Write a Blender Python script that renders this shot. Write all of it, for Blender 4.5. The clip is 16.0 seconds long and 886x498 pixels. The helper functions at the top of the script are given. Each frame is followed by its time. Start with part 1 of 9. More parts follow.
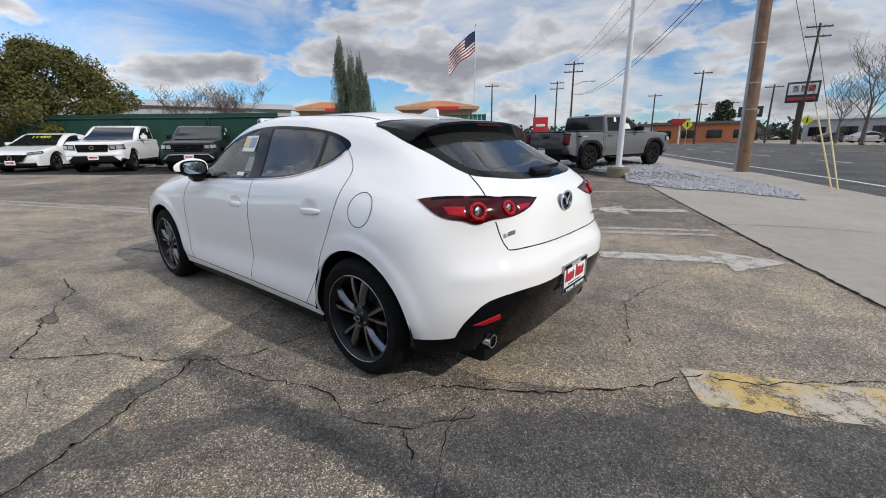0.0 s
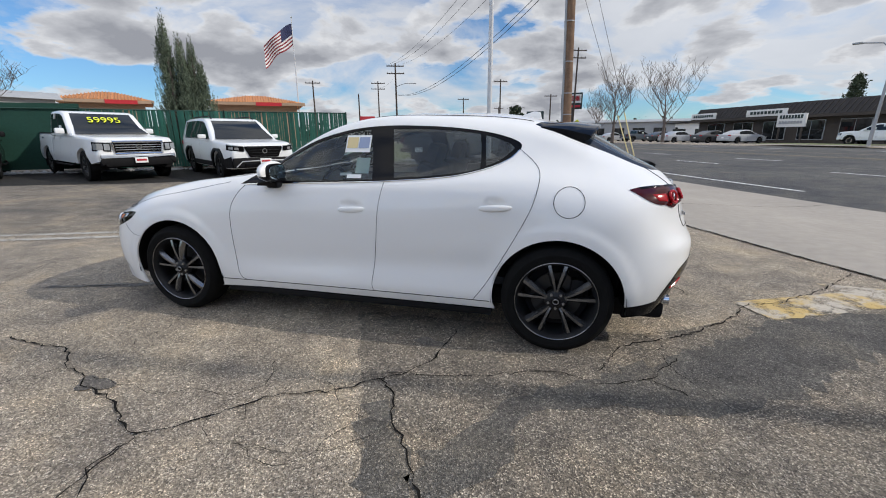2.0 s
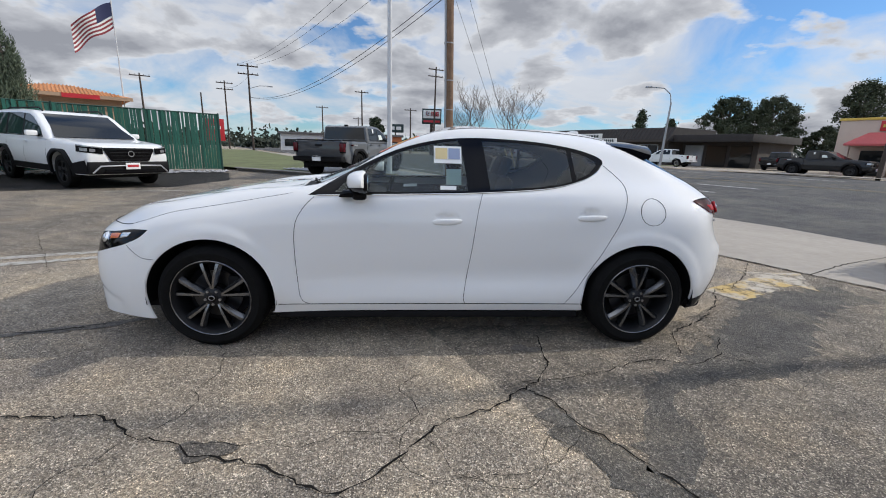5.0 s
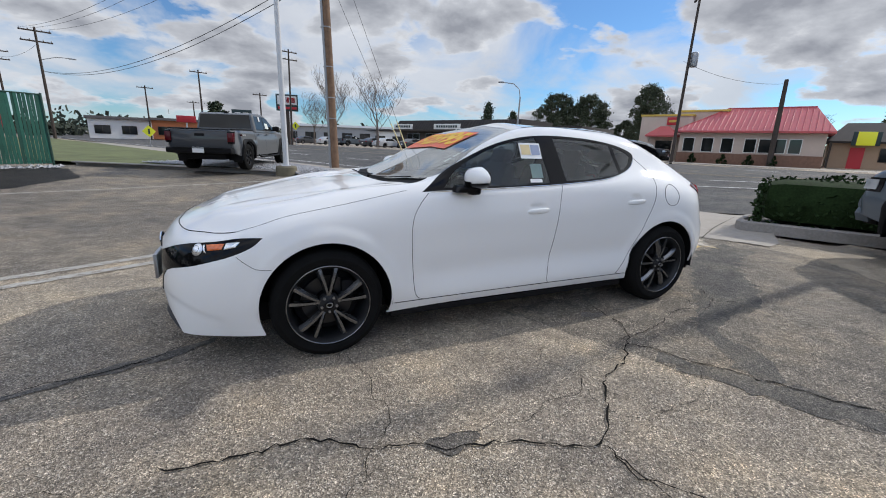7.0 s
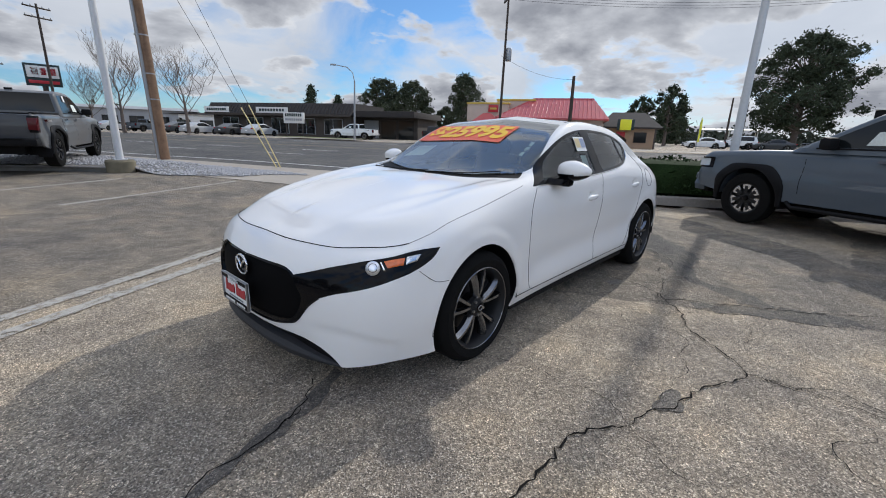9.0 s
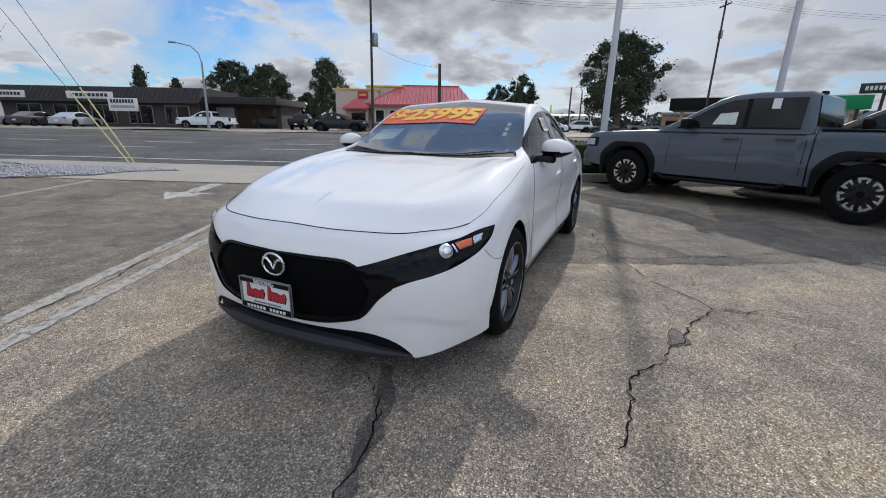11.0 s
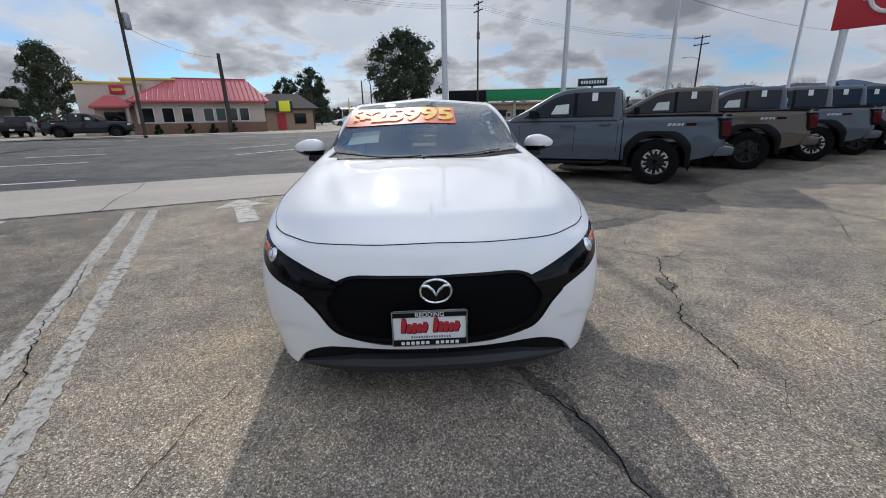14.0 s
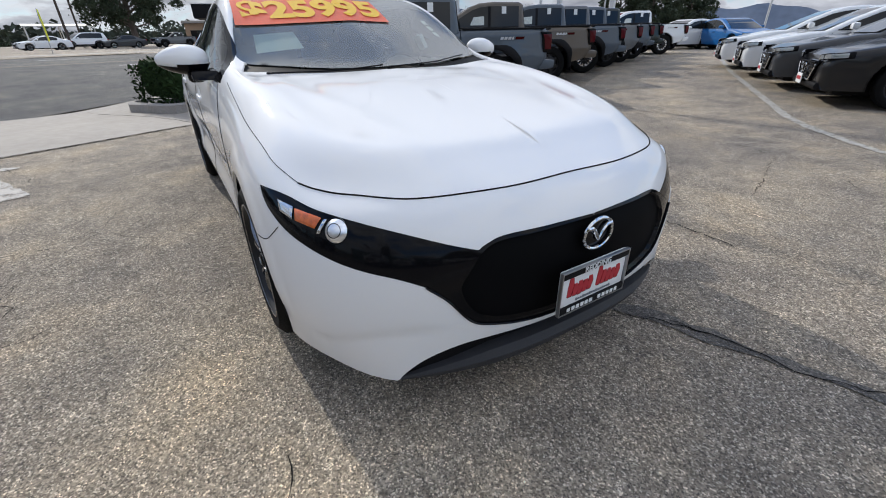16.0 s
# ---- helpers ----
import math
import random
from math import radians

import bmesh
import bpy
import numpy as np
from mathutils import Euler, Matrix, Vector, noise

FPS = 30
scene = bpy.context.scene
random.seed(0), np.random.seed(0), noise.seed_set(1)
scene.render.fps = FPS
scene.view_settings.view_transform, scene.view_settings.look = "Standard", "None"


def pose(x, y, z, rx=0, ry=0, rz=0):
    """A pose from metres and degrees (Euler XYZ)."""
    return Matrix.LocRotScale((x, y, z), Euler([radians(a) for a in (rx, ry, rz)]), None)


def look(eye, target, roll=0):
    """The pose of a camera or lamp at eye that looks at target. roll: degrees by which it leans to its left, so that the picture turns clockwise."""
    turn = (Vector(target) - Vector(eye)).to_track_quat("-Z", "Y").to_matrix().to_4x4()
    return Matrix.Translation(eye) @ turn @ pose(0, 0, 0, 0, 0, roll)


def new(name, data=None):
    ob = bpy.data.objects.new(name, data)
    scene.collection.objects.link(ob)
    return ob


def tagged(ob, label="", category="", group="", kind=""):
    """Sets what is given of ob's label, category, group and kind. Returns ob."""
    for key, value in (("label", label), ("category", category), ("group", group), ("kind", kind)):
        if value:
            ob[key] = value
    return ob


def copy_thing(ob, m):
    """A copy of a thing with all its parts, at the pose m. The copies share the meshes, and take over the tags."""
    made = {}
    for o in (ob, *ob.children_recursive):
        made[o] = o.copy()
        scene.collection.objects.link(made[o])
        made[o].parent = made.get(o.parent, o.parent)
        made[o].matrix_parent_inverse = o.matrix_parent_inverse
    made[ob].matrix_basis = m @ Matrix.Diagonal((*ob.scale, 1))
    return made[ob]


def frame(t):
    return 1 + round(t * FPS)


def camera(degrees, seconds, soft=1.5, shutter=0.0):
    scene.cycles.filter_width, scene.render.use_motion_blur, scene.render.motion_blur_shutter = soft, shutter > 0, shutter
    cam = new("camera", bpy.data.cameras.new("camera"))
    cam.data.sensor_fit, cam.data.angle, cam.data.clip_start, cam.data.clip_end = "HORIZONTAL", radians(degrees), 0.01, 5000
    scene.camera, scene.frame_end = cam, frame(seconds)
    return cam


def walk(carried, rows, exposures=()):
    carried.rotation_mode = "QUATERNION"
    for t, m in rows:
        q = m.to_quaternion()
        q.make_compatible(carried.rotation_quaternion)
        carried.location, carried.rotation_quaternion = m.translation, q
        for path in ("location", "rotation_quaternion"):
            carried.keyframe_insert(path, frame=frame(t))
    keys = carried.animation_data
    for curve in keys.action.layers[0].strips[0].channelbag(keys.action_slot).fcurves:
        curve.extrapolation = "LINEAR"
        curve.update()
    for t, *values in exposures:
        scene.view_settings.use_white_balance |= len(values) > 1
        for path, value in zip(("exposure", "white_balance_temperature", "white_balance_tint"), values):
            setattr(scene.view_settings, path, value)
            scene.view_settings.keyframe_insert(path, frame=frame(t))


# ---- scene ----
cam = camera(94.0, 16.0, 1.0)
PATH = [
    (0, (2.996, -2.158, 1.235), (1.769, -0.664, 0.725), -0.6),
    (0.5, (2.709, -2.491, 1.249), (1.618, -0.899, 0.726), -0.5),
    (1, (2.27, -2.762, 1.258), (1.355, -1.064, 0.728), -0.4),
    (1.5, (1.807, -3.082, 1.284), (1.096, -1.289, 0.755), -0.4),
    (2, (1.313, -3.226, 1.261), (0.812, -1.362, 0.738), -0.5),
    (2.5, (0.811, -3.396, 1.259), (0.516, -1.485, 0.75), -0.1),
    (3, (0.398, -3.407, 1.248), (0.27, -1.472, 0.756), 0.2),
    (3.5, (0.114, -3.377, 1.276), (0.102, -1.435, 0.798), 0.6),
    (4, (0.003, -3.392, 1.275), (0.058, -1.448, 0.807), 1.0),
    (4.2, (-0.012, -3.384, 1.272), (0.058, -1.441, 0.805), 1.2),
    (6.3, (-0.941, -3.37, 1.237), (-0.43, -1.497, 0.755), 1.9),
    (6.5, (-1.143, -3.321, 1.264), (-0.553, -1.473, 0.779), 1.8),
    (7, (-1.696, -3.19, 1.257), (-0.897, -1.425, 0.761), 1.9),
    (7.5, (-2.143, -2.935, 1.245), (-1.141, -1.28, 0.738), 1.8),
    (8, (-2.583, -2.688, 1.253), (-1.399, -1.16, 0.737), 1.8),
    (8.5, (-2.947, -2.439, 1.278), (-1.62, -1.04, 0.751), 1.7),
    (9, (-3.123, -2.177, 1.274), (-1.694, -0.886, 0.735), 1.7),
    (9.2, (-3.166, -2.126, 1.268), (-1.704, -0.874, 0.725), 1.8),
    (11.3, (-3.685, -1.213, 1.21), (-1.892, -0.545, 0.628), 0.6),
    (11.5, (-3.737, -1.025, 1.245), (-1.913, -0.446, 0.662), 0.3),
    (12, (-3.904, -0.583, 1.263), (-2.025, -0.218, 0.681), -0.4),
    (12.5, (-3.903, -0.266, 1.273), (-1.998, -0.079, 0.694), -1.0),
    (13, (-3.879, -0.065, 1.27), (-1.966, -0.004, 0.69), -1.2),
    (13.5, (-3.899, 0.032, 1.273), (-1.987, 0.013, 0.686), -1.2),
    (14, (-3.874, 0.044, 1.266), (-1.97, -0.049, 0.658), -1.1),
    (14.5, (-3.776, 0.065, 1.248), (-1.893, -0.119, 0.6), -0.9),
    (15, (-3.644, 0.369, 1.209), (-1.822, -0.012, 0.479), -0.9),
    (15.5, (-3.41, 0.73, 1.198), (-1.708, 0.082, 0.371), -1.0),
    (16, (-3.035, 1.041, 1.143), (-1.529, 0.1, 0.223), -1.0),
]
walk(cam, [(t, look(e, g, r)) for t, e, g, r in PATH], [(0.0, 0.07, 6500, 10), (2.0, 0.14, 6500, 10), (4.0, 0.13, 6470, 10), (7.0, 0.10, 6330, 10), (9.0, 0.07, 6320, 10), (12.0, 0.0, 6300, 10), (14.5, -0.03, 6280, 10), (16.0, 0.15, 6280, 10)])

# ---------------------------------------------------------------- sky and sun
SUN_AZ, SUN_EL = radians(6.2), radians(32)


def sky_world():
    w = bpy.data.worlds.new("sky")
    w.use_nodes = True
    nt = w.node_tree
    nt.nodes.clear()
    N = lambda k, **v: node(nt, k, **v)
    out = N("ShaderNodeOutputWorld")
    bg = N("ShaderNodeBackground")
    sky = N("ShaderNodeTexSky")
    sky.sky_type, sky.sun_disc = "NISHITA", False
    sky.sun_elevation, sky.sun_rotation = SUN_EL, radians(90) - SUN_AZ
    sky.air_density, sky.dust_density, sky.ozone_density = 1.0, 0.2, 3.0
    geo = N("ShaderNodeTexCoord")
    sep = N("ShaderNodeSeparateXYZ")
    nt.links.new(geo.outputs["Generated"], sep.inputs[0])
    # the cloud layer is laid out flat overhead, so that it draws together towards the horizon
    den = N("ShaderNodeMath", operation="ADD")
    den.inputs[1].default_value = 0.30
    nt.links.new(sep.outputs["Z"], den.inputs[0])
    comb = N("ShaderNodeVectorMath", operation="DIVIDE")
    both = N("ShaderNodeCombineXYZ")
    for k in range(3):
        nt.links.new(den.outputs[0], both.inputs[k])
    nt.links.new(geo.outputs["Generated"], comb.inputs[0])
    nt.links.new(both.outputs[0], comb.inputs[1])

    def heap(scale, off, detail=9, rough=0.52, bend=0.15):
        s = N("ShaderNodeVectorMath", operation="ADD")
        s.inputs[1].default_value = off
        nt.links.new(comb.outputs[0], s.inputs[0])
        n = N("ShaderNodeTexNoise")
        n.inputs["Scale"].default_value, n.inputs["Detail"].default_value, n.inputs["Roughness"].default_value = scale, detail, rough
        n.inputs["Distortion"].default_value = bend
        nt.links.new(s.outputs[0], n.inputs["Vector"])
        return n.outputs["Fac"]

    def calc(op, p, q, r=0.0):
        m = N("ShaderNodeMath", operation=op)
        for k, v in enumerate((p, q, r)):
            if isinstance(v, (int, float)):
                m.inputs[k].default_value = v
            else:
                nt.links.new(v, m.inputs[k])
        return m.outputs[0]

    def blend(fac, p, q):
        m = N("ShaderNodeMix", data_type="RGBA")
        nt.links.new(fac, m.inputs["Factor"])
        nt.links.new(p, m.inputs[6])
        nt.links.new(q, m.inputs[7])
        return m.outputs[2]
    # a white streaky veil, and grey-bellied heaps with bright rims below it
    veil, puff = heap(1.15, (4.1, 0.2, 2.0), 8, 0.58, 0.5), heap(2.1, (0.7, 1.3, 0.2), 10, 0.52)
    rim, body = heap(2.1, (0.66, 1.3, 0.42), 10, 0.52), calc("MULTIPLY_ADD", heap(7.0, (2.0, 0.4, 0.9), 6, 0.55), 0.16, puff)
    east = N("ShaderNodeVectorMath", operation="DOT_PRODUCT")
    east.inputs[1].default_value = (0.85, -0.53, 0.0)
    nt.links.new(geo.outputs["Generated"], east.inputs[0])
    veil = calc("ADD", veil, ramp(nt, east.outputs["Value"], [(0.55, (0, 0, 0)), (0.86, (0.16,) * 3)]))
    cover = ramp(nt, veil, [(0.45, (0.05,) * 3), (0.62, (0.92,) * 3)])
    white = ramp(nt, rim, [(0.3, (5.6, 5.8, 6.2)), (0.7, (6.9, 7.05, 7.35))])
    heaped = ramp(nt, puff, [(0.485, (0, 0, 0)), (0.53, (1, 1, 1))])
    belly = ramp(nt, body, [(0.565, (7.3, 7.4, 7.6)), (0.625, (5.0, 5.15, 5.5)), (0.73, (2.95, 3.08, 3.45))])
    clear = N("ShaderNodeVectorMath", operation="MULTIPLY")
    clear.inputs[1].default_value = (0.58, 0.87, 1.12)
    nt.links.new(sky.outputs[0], clear.inputs[0])
    shade = blend(heaped, blend(cover, clear.outputs[0], white), belly)
    # unseen south-west sky is brightened as added fill light; thicker cloud fills the south-east
    for way, stops in (((-0.45, -0.89, 0.0), [(0.0, (1, 1, 1)), (0.9, (1.75, 1.72, 1.68))]), ((0.62, -0.78, 0.0), [(0.66, (1, 1, 1)), (0.93, (0.68, 0.685, 0.71))])):
        lean = N("ShaderNodeVectorMath", operation="DOT_PRODUCT")
        lean.inputs[1].default_value = way
        nt.links.new(geo.outputs["Generated"], lean.inputs[0])
        dull = N("ShaderNodeVectorMath", operation="MULTIPLY")
        nt.links.new(shade, dull.inputs[0])
        nt.links.new(ramp(nt, lean.outputs["Value"], stops), dull.inputs[1])
        shade = dull.outputs[0]
    # cloud is brightened towards the zenith, mostly out of view, as added fill light
    up = N("ShaderNodeMapRange")
    up.interpolation_type = "SMOOTHSTEP"
    for k, v in enumerate((0.25, 0.65, 1.0, 1.62)):
        up.inputs[k + 1].default_value = v
    nt.links.new(sep.outputs["Z"], up.inputs[0])
    gain = N("ShaderNodeVectorMath", operation="SCALE")
    nt.links.new(shade, gain.inputs[0])
    nt.links.new(up.outputs[0], gain.inputs["Scale"])
    nt.links.new(gain.outputs[0], bg.inputs[0])
    bg.inputs[1].default_value = 0.1
    nt.links.new(bg.outputs[0], out.inputs[0])
    scene.world = w


def node(nt, kind, **values):
    n = nt.nodes.new(kind)
    for k, v in values.items():
        if k == "operation":
            n.operation = v
        elif k == "data_type":
            n.data_type = v
        elif k == "feature":
            n.feature = v
    return n


def ramp(nt, fac, stops):
    r = nt.nodes.new("ShaderNodeValToRGB")
    e = r.color_ramp.elements
    while len(e) < len(stops):
        e.new(0.5)
    for el, (p, c) in zip(e, stops):
        el.position, el.color = p, (*c, 1)
    nt.links.new(fac, r.inputs[0])
    return r.outputs[0]


sky_world()
sun = new("sun", bpy.data.lights.new("sun", "SUN"))
sun.data.energy, sun.data.angle, sun.data.color = 2.7, radians(1.0), (1.0, 0.95, 0.87)
sun.matrix_world = look((math.cos(SUN_AZ) * 60, math.sin(SUN_AZ) * 60, 60 * math.tan(SUN_EL)), (0, 0, 0))

# ---------------------------------------------------------------- materials
MATS = {}


def mat(name, color, rough=0.5, metal=0.0, spread=0.0, scale=4.0, bump=0.0, bscale=40.0, coat=0.0, spec=0.5, emit=None, random_tint=0.0):
    """Principled surface with two scales of colour noise and a fine bump, in object metres."""
    if name in MATS:
        return MATS[name]
    m = bpy.data.materials.new(name)
    m.use_nodes = True
    nt = m.node_tree
    p = nt.nodes["Principled BSDF"]
    p.inputs["Roughness"].default_value, p.inputs["Metallic"].default_value = rough, metal
    p.inputs["Coat Weight"].default_value = coat
    p.inputs["Coat Roughness"].default_value = 0.03
    p.inputs["Specular IOR Level"].default_value = spec
    p.inputs["Base Color"].default_value = (*color, 1)
    geo = nt.nodes.new("ShaderNodeNewGeometry")
    if spread or random_tint:
        a, b = nt.nodes.new("ShaderNodeTexNoise"), nt.nodes.new("ShaderNodeTexNoise")
        for n, s, d in ((a, scale, 4), (b, scale * 11, 6)):
            n.inputs["Scale"].default_value, n.inputs["Detail"].default_value = s, d
            nt.links.new(geo.outputs["Position"], n.inputs["Vector"])
        add = nt.nodes.new("ShaderNodeMath")
        add.operation = "ADD"
        nt.links.new(a.outputs["Fac"], add.inputs[0])
        nt.links.new(b.outputs["Fac"], add.inputs[1])
        lo = tuple(max(0, c * (1 - spread)) for c in color)
        hi = tuple(min(1, c * (1 + spread)) for c in color)
        half = nt.nodes.new("ShaderNodeMath")
        half.operation = "MULTIPLY"
        half.inputs[1].default_value = 0.5
        nt.links.new(add.outputs[0], half.inputs[0])
        c = ramp(nt, half.outputs[0], [(0.3, lo), (0.7, hi)])
        if random_tint:
            info = nt.nodes.new("ShaderNodeObjectInfo")
            hsv = nt.nodes.new("ShaderNodeHueSaturation")
            mr = nt.nodes.new("ShaderNodeMapRange")
            mr.inputs[3].default_value, mr.inputs[4].default_value = 1 - random_tint, 1 + random_tint
            nt.links.new(info.outputs["Random"], mr.inputs[0])
            nt.links.new(mr.outputs[0], hsv.inputs["Value"])
            nt.links.new(c, hsv.inputs["Color"])
            c = hsv.outputs[0]
        nt.links.new(c, p.inputs["Base Color"])
    if bump:
        n = nt.nodes.new("ShaderNodeTexNoise")
        n.inputs["Scale"].default_value, n.inputs["Detail"].default_value = bscale, 5
        nt.links.new(geo.outputs["Position"], n.inputs["Vector"])
        bn = nt.nodes.new("ShaderNodeBump")
        bn.inputs["Strength"].default_value, bn.inputs["Distance"].default_value = bump, 0.01
        nt.links.new(n.outputs["Fac"], bn.inputs["Height"])
        nt.links.new(bn.outputs[0], p.inputs["Normal"])
    if emit:
        p.inputs["Emission Color"].default_value, p.inputs["Emission Strength"].default_value = (*color, 1), emit
    MATS[name] = m
    return m


def glass(name, tint, rough=0.0, gloss=1.0, glare=0.0):
    m = bpy.data.materials.new(name)
    m.use_nodes = True
    nt = m.node_tree
    nt.nodes.clear()
    out = nt.nodes.new("ShaderNodeOutputMaterial")
    t = nt.nodes.new("ShaderNodeBsdfTransparent")
    t.inputs[0].default_value = (*tint, 1)
    g = nt.nodes.new("ShaderNodeBsdfGlossy")
    g.inputs["Roughness"].default_value = rough
    f = nt.nodes.new("ShaderNodeFresnel")
    f.inputs[0].default_value = 1.52
    k = nt.nodes.new("ShaderNodeMath")
    k.operation, k.inputs[1].default_value = "MULTIPLY", gloss
    nt.links.new(f.outputs[0], k.inputs[0])
    mx = nt.nodes.new("ShaderNodeMixShader")
    nt.links.new(k.outputs[0], mx.inputs[0])
    nt.links.new(t.outputs[0], mx.inputs[1])
    nt.links.new(g.outputs[0], mx.inputs[2])
    last = mx.outputs[0]
    if glare:
        # a thin pale diffuse film stands in for bright sky reflected in the glass
        film, over = nt.nodes.new("ShaderNodeBsdfDiffuse"), nt.nodes.new("ShaderNodeMixShader")
        film.inputs[0].default_value = (0.50, 0.54, 0.52, 1)
        over.inputs[0].default_value = glare
        nt.links.new(last, over.inputs[1])
        nt.links.new(film.outputs[0], over.inputs[2])
        last = over.outputs[0]
    nt.links.new(last, out.inputs[0])
    return m


def asphalt(name, base, stone, dark, wear=0.5):
    """Worn asphalt: fine pale stones in a dark binder, broad stains and dull wheel tracks."""
    m = bpy.data.materials.new(name)
    m.use_nodes = True
    nt = m.node_tree
    p = nt.nodes["Principled BSDF"]
    p.inputs["Roughness"].default_value, p.inputs["Specular IOR Level"].default_value = 0.85, 0.22
    geo = nt.nodes.new("ShaderNodeNewGeometry")
    pos = geo.outputs["Position"]

    def tex(kind, scale, detail=3, rough=0.5):
        n = nt.nodes.new(kind)
        n.inputs["Scale"].default_value = scale
        if kind == "ShaderNodeTexNoise":
            n.inputs["Detail"].default_value, n.inputs["Roughness"].default_value = detail, rough
        nt.links.new(pos, n.inputs["Vector"])
        return n
    cells = tex("ShaderNodeTexVoronoi", 190)
    cells2 = tex("ShaderNodeTexVoronoi", 96)
    fine = tex("ShaderNodeTexNoise", 160, 2)
    mid = tex("ShaderNodeTexNoise", 5.5, 6, 0.65)
    broad = tex("ShaderNodeTexNoise", 0.35, 5, 0.6)
    # each cell keeps one grey: some are pale chips
    sep = nt.nodes.new("ShaderNodeSeparateColor")
    nt.links.new(cells.outputs["Color"], sep.inputs[0])
    mixed = lambda k: tuple(k * q + (1 - k) * d for q, d in zip(base, dark))
    chip = ramp(nt, sep.outputs[0], [(0.0, mixed(0.22)), (0.34, mixed(0.66)), (0.66, mixed(1.02)), (0.86, tuple(0.78 * q + 0.22 * d for q, d in zip(base, stone))), (0.96, stone)])
    sep2 = nt.nodes.new("ShaderNodeSeparateColor")
    nt.links.new(cells2.outputs["Color"], sep2.inputs[0])
    big = ramp(nt, sep2.outputs[1], [(0.0, (0.80,) * 3), (0.6, (1.0,) * 3), (0.95, (1.16,) * 3)])
    grit = ramp(nt, tex("ShaderNodeTexNoise", 38, 4, 0.6).outputs["Fac"], [(0.36, (0.80, 0.80, 0.81)), (0.64, (1.15, 1.14, 1.12))])
    stain = ramp(nt, mid.outputs["Fac"], [(0.3, (1 - 0.35 * wear,) * 3), (0.68, (1 + 0.22 * wear,) * 3)])
    wide = ramp(nt, broad.outputs["Fac"], [(0.32, (0.72, 0.73, 0.76)), (0.66, (1.2, 1.17, 1.1))])
    tan = ramp(nt, tex("ShaderNodeTexNoise", 1.4, 5, 0.62).outputs["Fac"], [(0.34, (0.80, 0.81, 0.84)), (0.52, (1.0, 1.0, 1.0)), (0.70, (1.17, 1.11, 1.02))])
    c = chip
    for other in (big, grit, stain, wide, tan):
        mx = nt.nodes.new("ShaderNodeMix")
        mx.data_type, mx.blend_type = "RGBA", "MULTIPLY"
        mx.inputs["Factor"].default_value = 1.0
        nt.links.new(c, mx.inputs[6])
        nt.links.new(other, mx.inputs[7])
        c = mx.outputs[2]
    nt.links.new(c, p.inputs["Base Color"])
    bn = nt.nodes.new("ShaderNodeBump")
    bn.inputs["Strength"].default_value, bn.inputs["Distance"].default_value = 1.0, 0.005
    add = nt.nodes.new("ShaderNodeMath")
    add.operation = "ADD"
    nt.links.new(cells.outputs["Distance"], add.inputs[0])
    nt.links.new(fine.outputs["Fac"], add.inputs[1])
    nt.links.new(add.outputs[0], bn.inputs["Height"])
    nt.links.new(bn.outputs[0], p.inputs["Normal"])
    MATS[name] = m
    return m


def worn_paint(name, paint, cover=0.5, second=None, grain=14):
    """Road paint worn through to the asphalt in flakes."""
    m = bpy.data.materials.new(name)
    m.use_nodes = True
    nt = m.node_tree
    p = nt.nodes["Principled BSDF"]
    p.inputs["Roughness"].default_value = 0.8
    geo = nt.nodes.new("ShaderNodeNewGeometry")

    def noise_tex(scale, detail, off=0.0):
        n = nt.nodes.new("ShaderNodeTexNoise")
        n.inputs["Scale"].default_value, n.inputs["Detail"].default_value, n.inputs["Roughness"].default_value = scale, detail, 0.72
        if off:
            v = nt.nodes.new("ShaderNodeVectorMath")
            v.inputs[1].default_value = (off, off, off)
            nt.links.new(geo.outputs["Position"], v.inputs[0])
            nt.links.new(v.outputs[0], n.inputs["Vector"])
        else:
            nt.links.new(geo.outputs["Position"], n.inputs["Vector"])
        return n.outputs["Fac"]
    speck = nt.nodes.new("ShaderNodeMath")
    speck.operation = "MULTIPLY_ADD"
    nt.links.new(noise_tex(120, 3, 1.7), speck.inputs[0])
    speck.inputs[1].default_value = 0.5
    nt.links.new(noise_tex(grain, 11), speck.inputs[2])
    shift = nt.nodes.new("ShaderNodeMath")
    shift.operation = "SUBTRACT"
    nt.links.new(speck.outputs[0], shift.inputs[0])
    shift.inputs[1].default_value = 0.25
    mask = ramp(nt, shift.outputs[0], [(cover - 0.05, (0, 0, 0)), (cover + 0.05, (1, 1, 1))])
    top = ramp(nt, noise_tex(30, 5), [(0.3, tuple(0.75 * c for c in paint)), (0.7, paint)])
    if second:
        m2 = ramp(nt, noise_tex(2.2, 7, 3.1), [(0.47, (0, 0, 0)), (0.56, (1, 1, 1))])
        mx = nt.nodes.new("ShaderNodeMix")
        mx.data_type = "RGBA"
        nt.links.new(m2, mx.inputs["Factor"])
        nt.links.new(top, mx.inputs[6])
        mx.inputs[7].default_value = (*second, 1)
        top = mx.outputs[2]
    nt.links.new(top, p.inputs["Base Color"])
    clear = nt.nodes.new("ShaderNodeBsdfTransparent")
    mx = nt.nodes.new("ShaderNodeMixShader")
    nt.links.new(mask, mx.inputs[0])
    nt.links.new(clear.outputs[0], mx.inputs[1])
    nt.links.new(p.outputs[0], mx.inputs[2])
    nt.links.new(mx.outputs[0], nt.nodes["Material Output"].inputs[0])
    MATS[name] = m
    return m


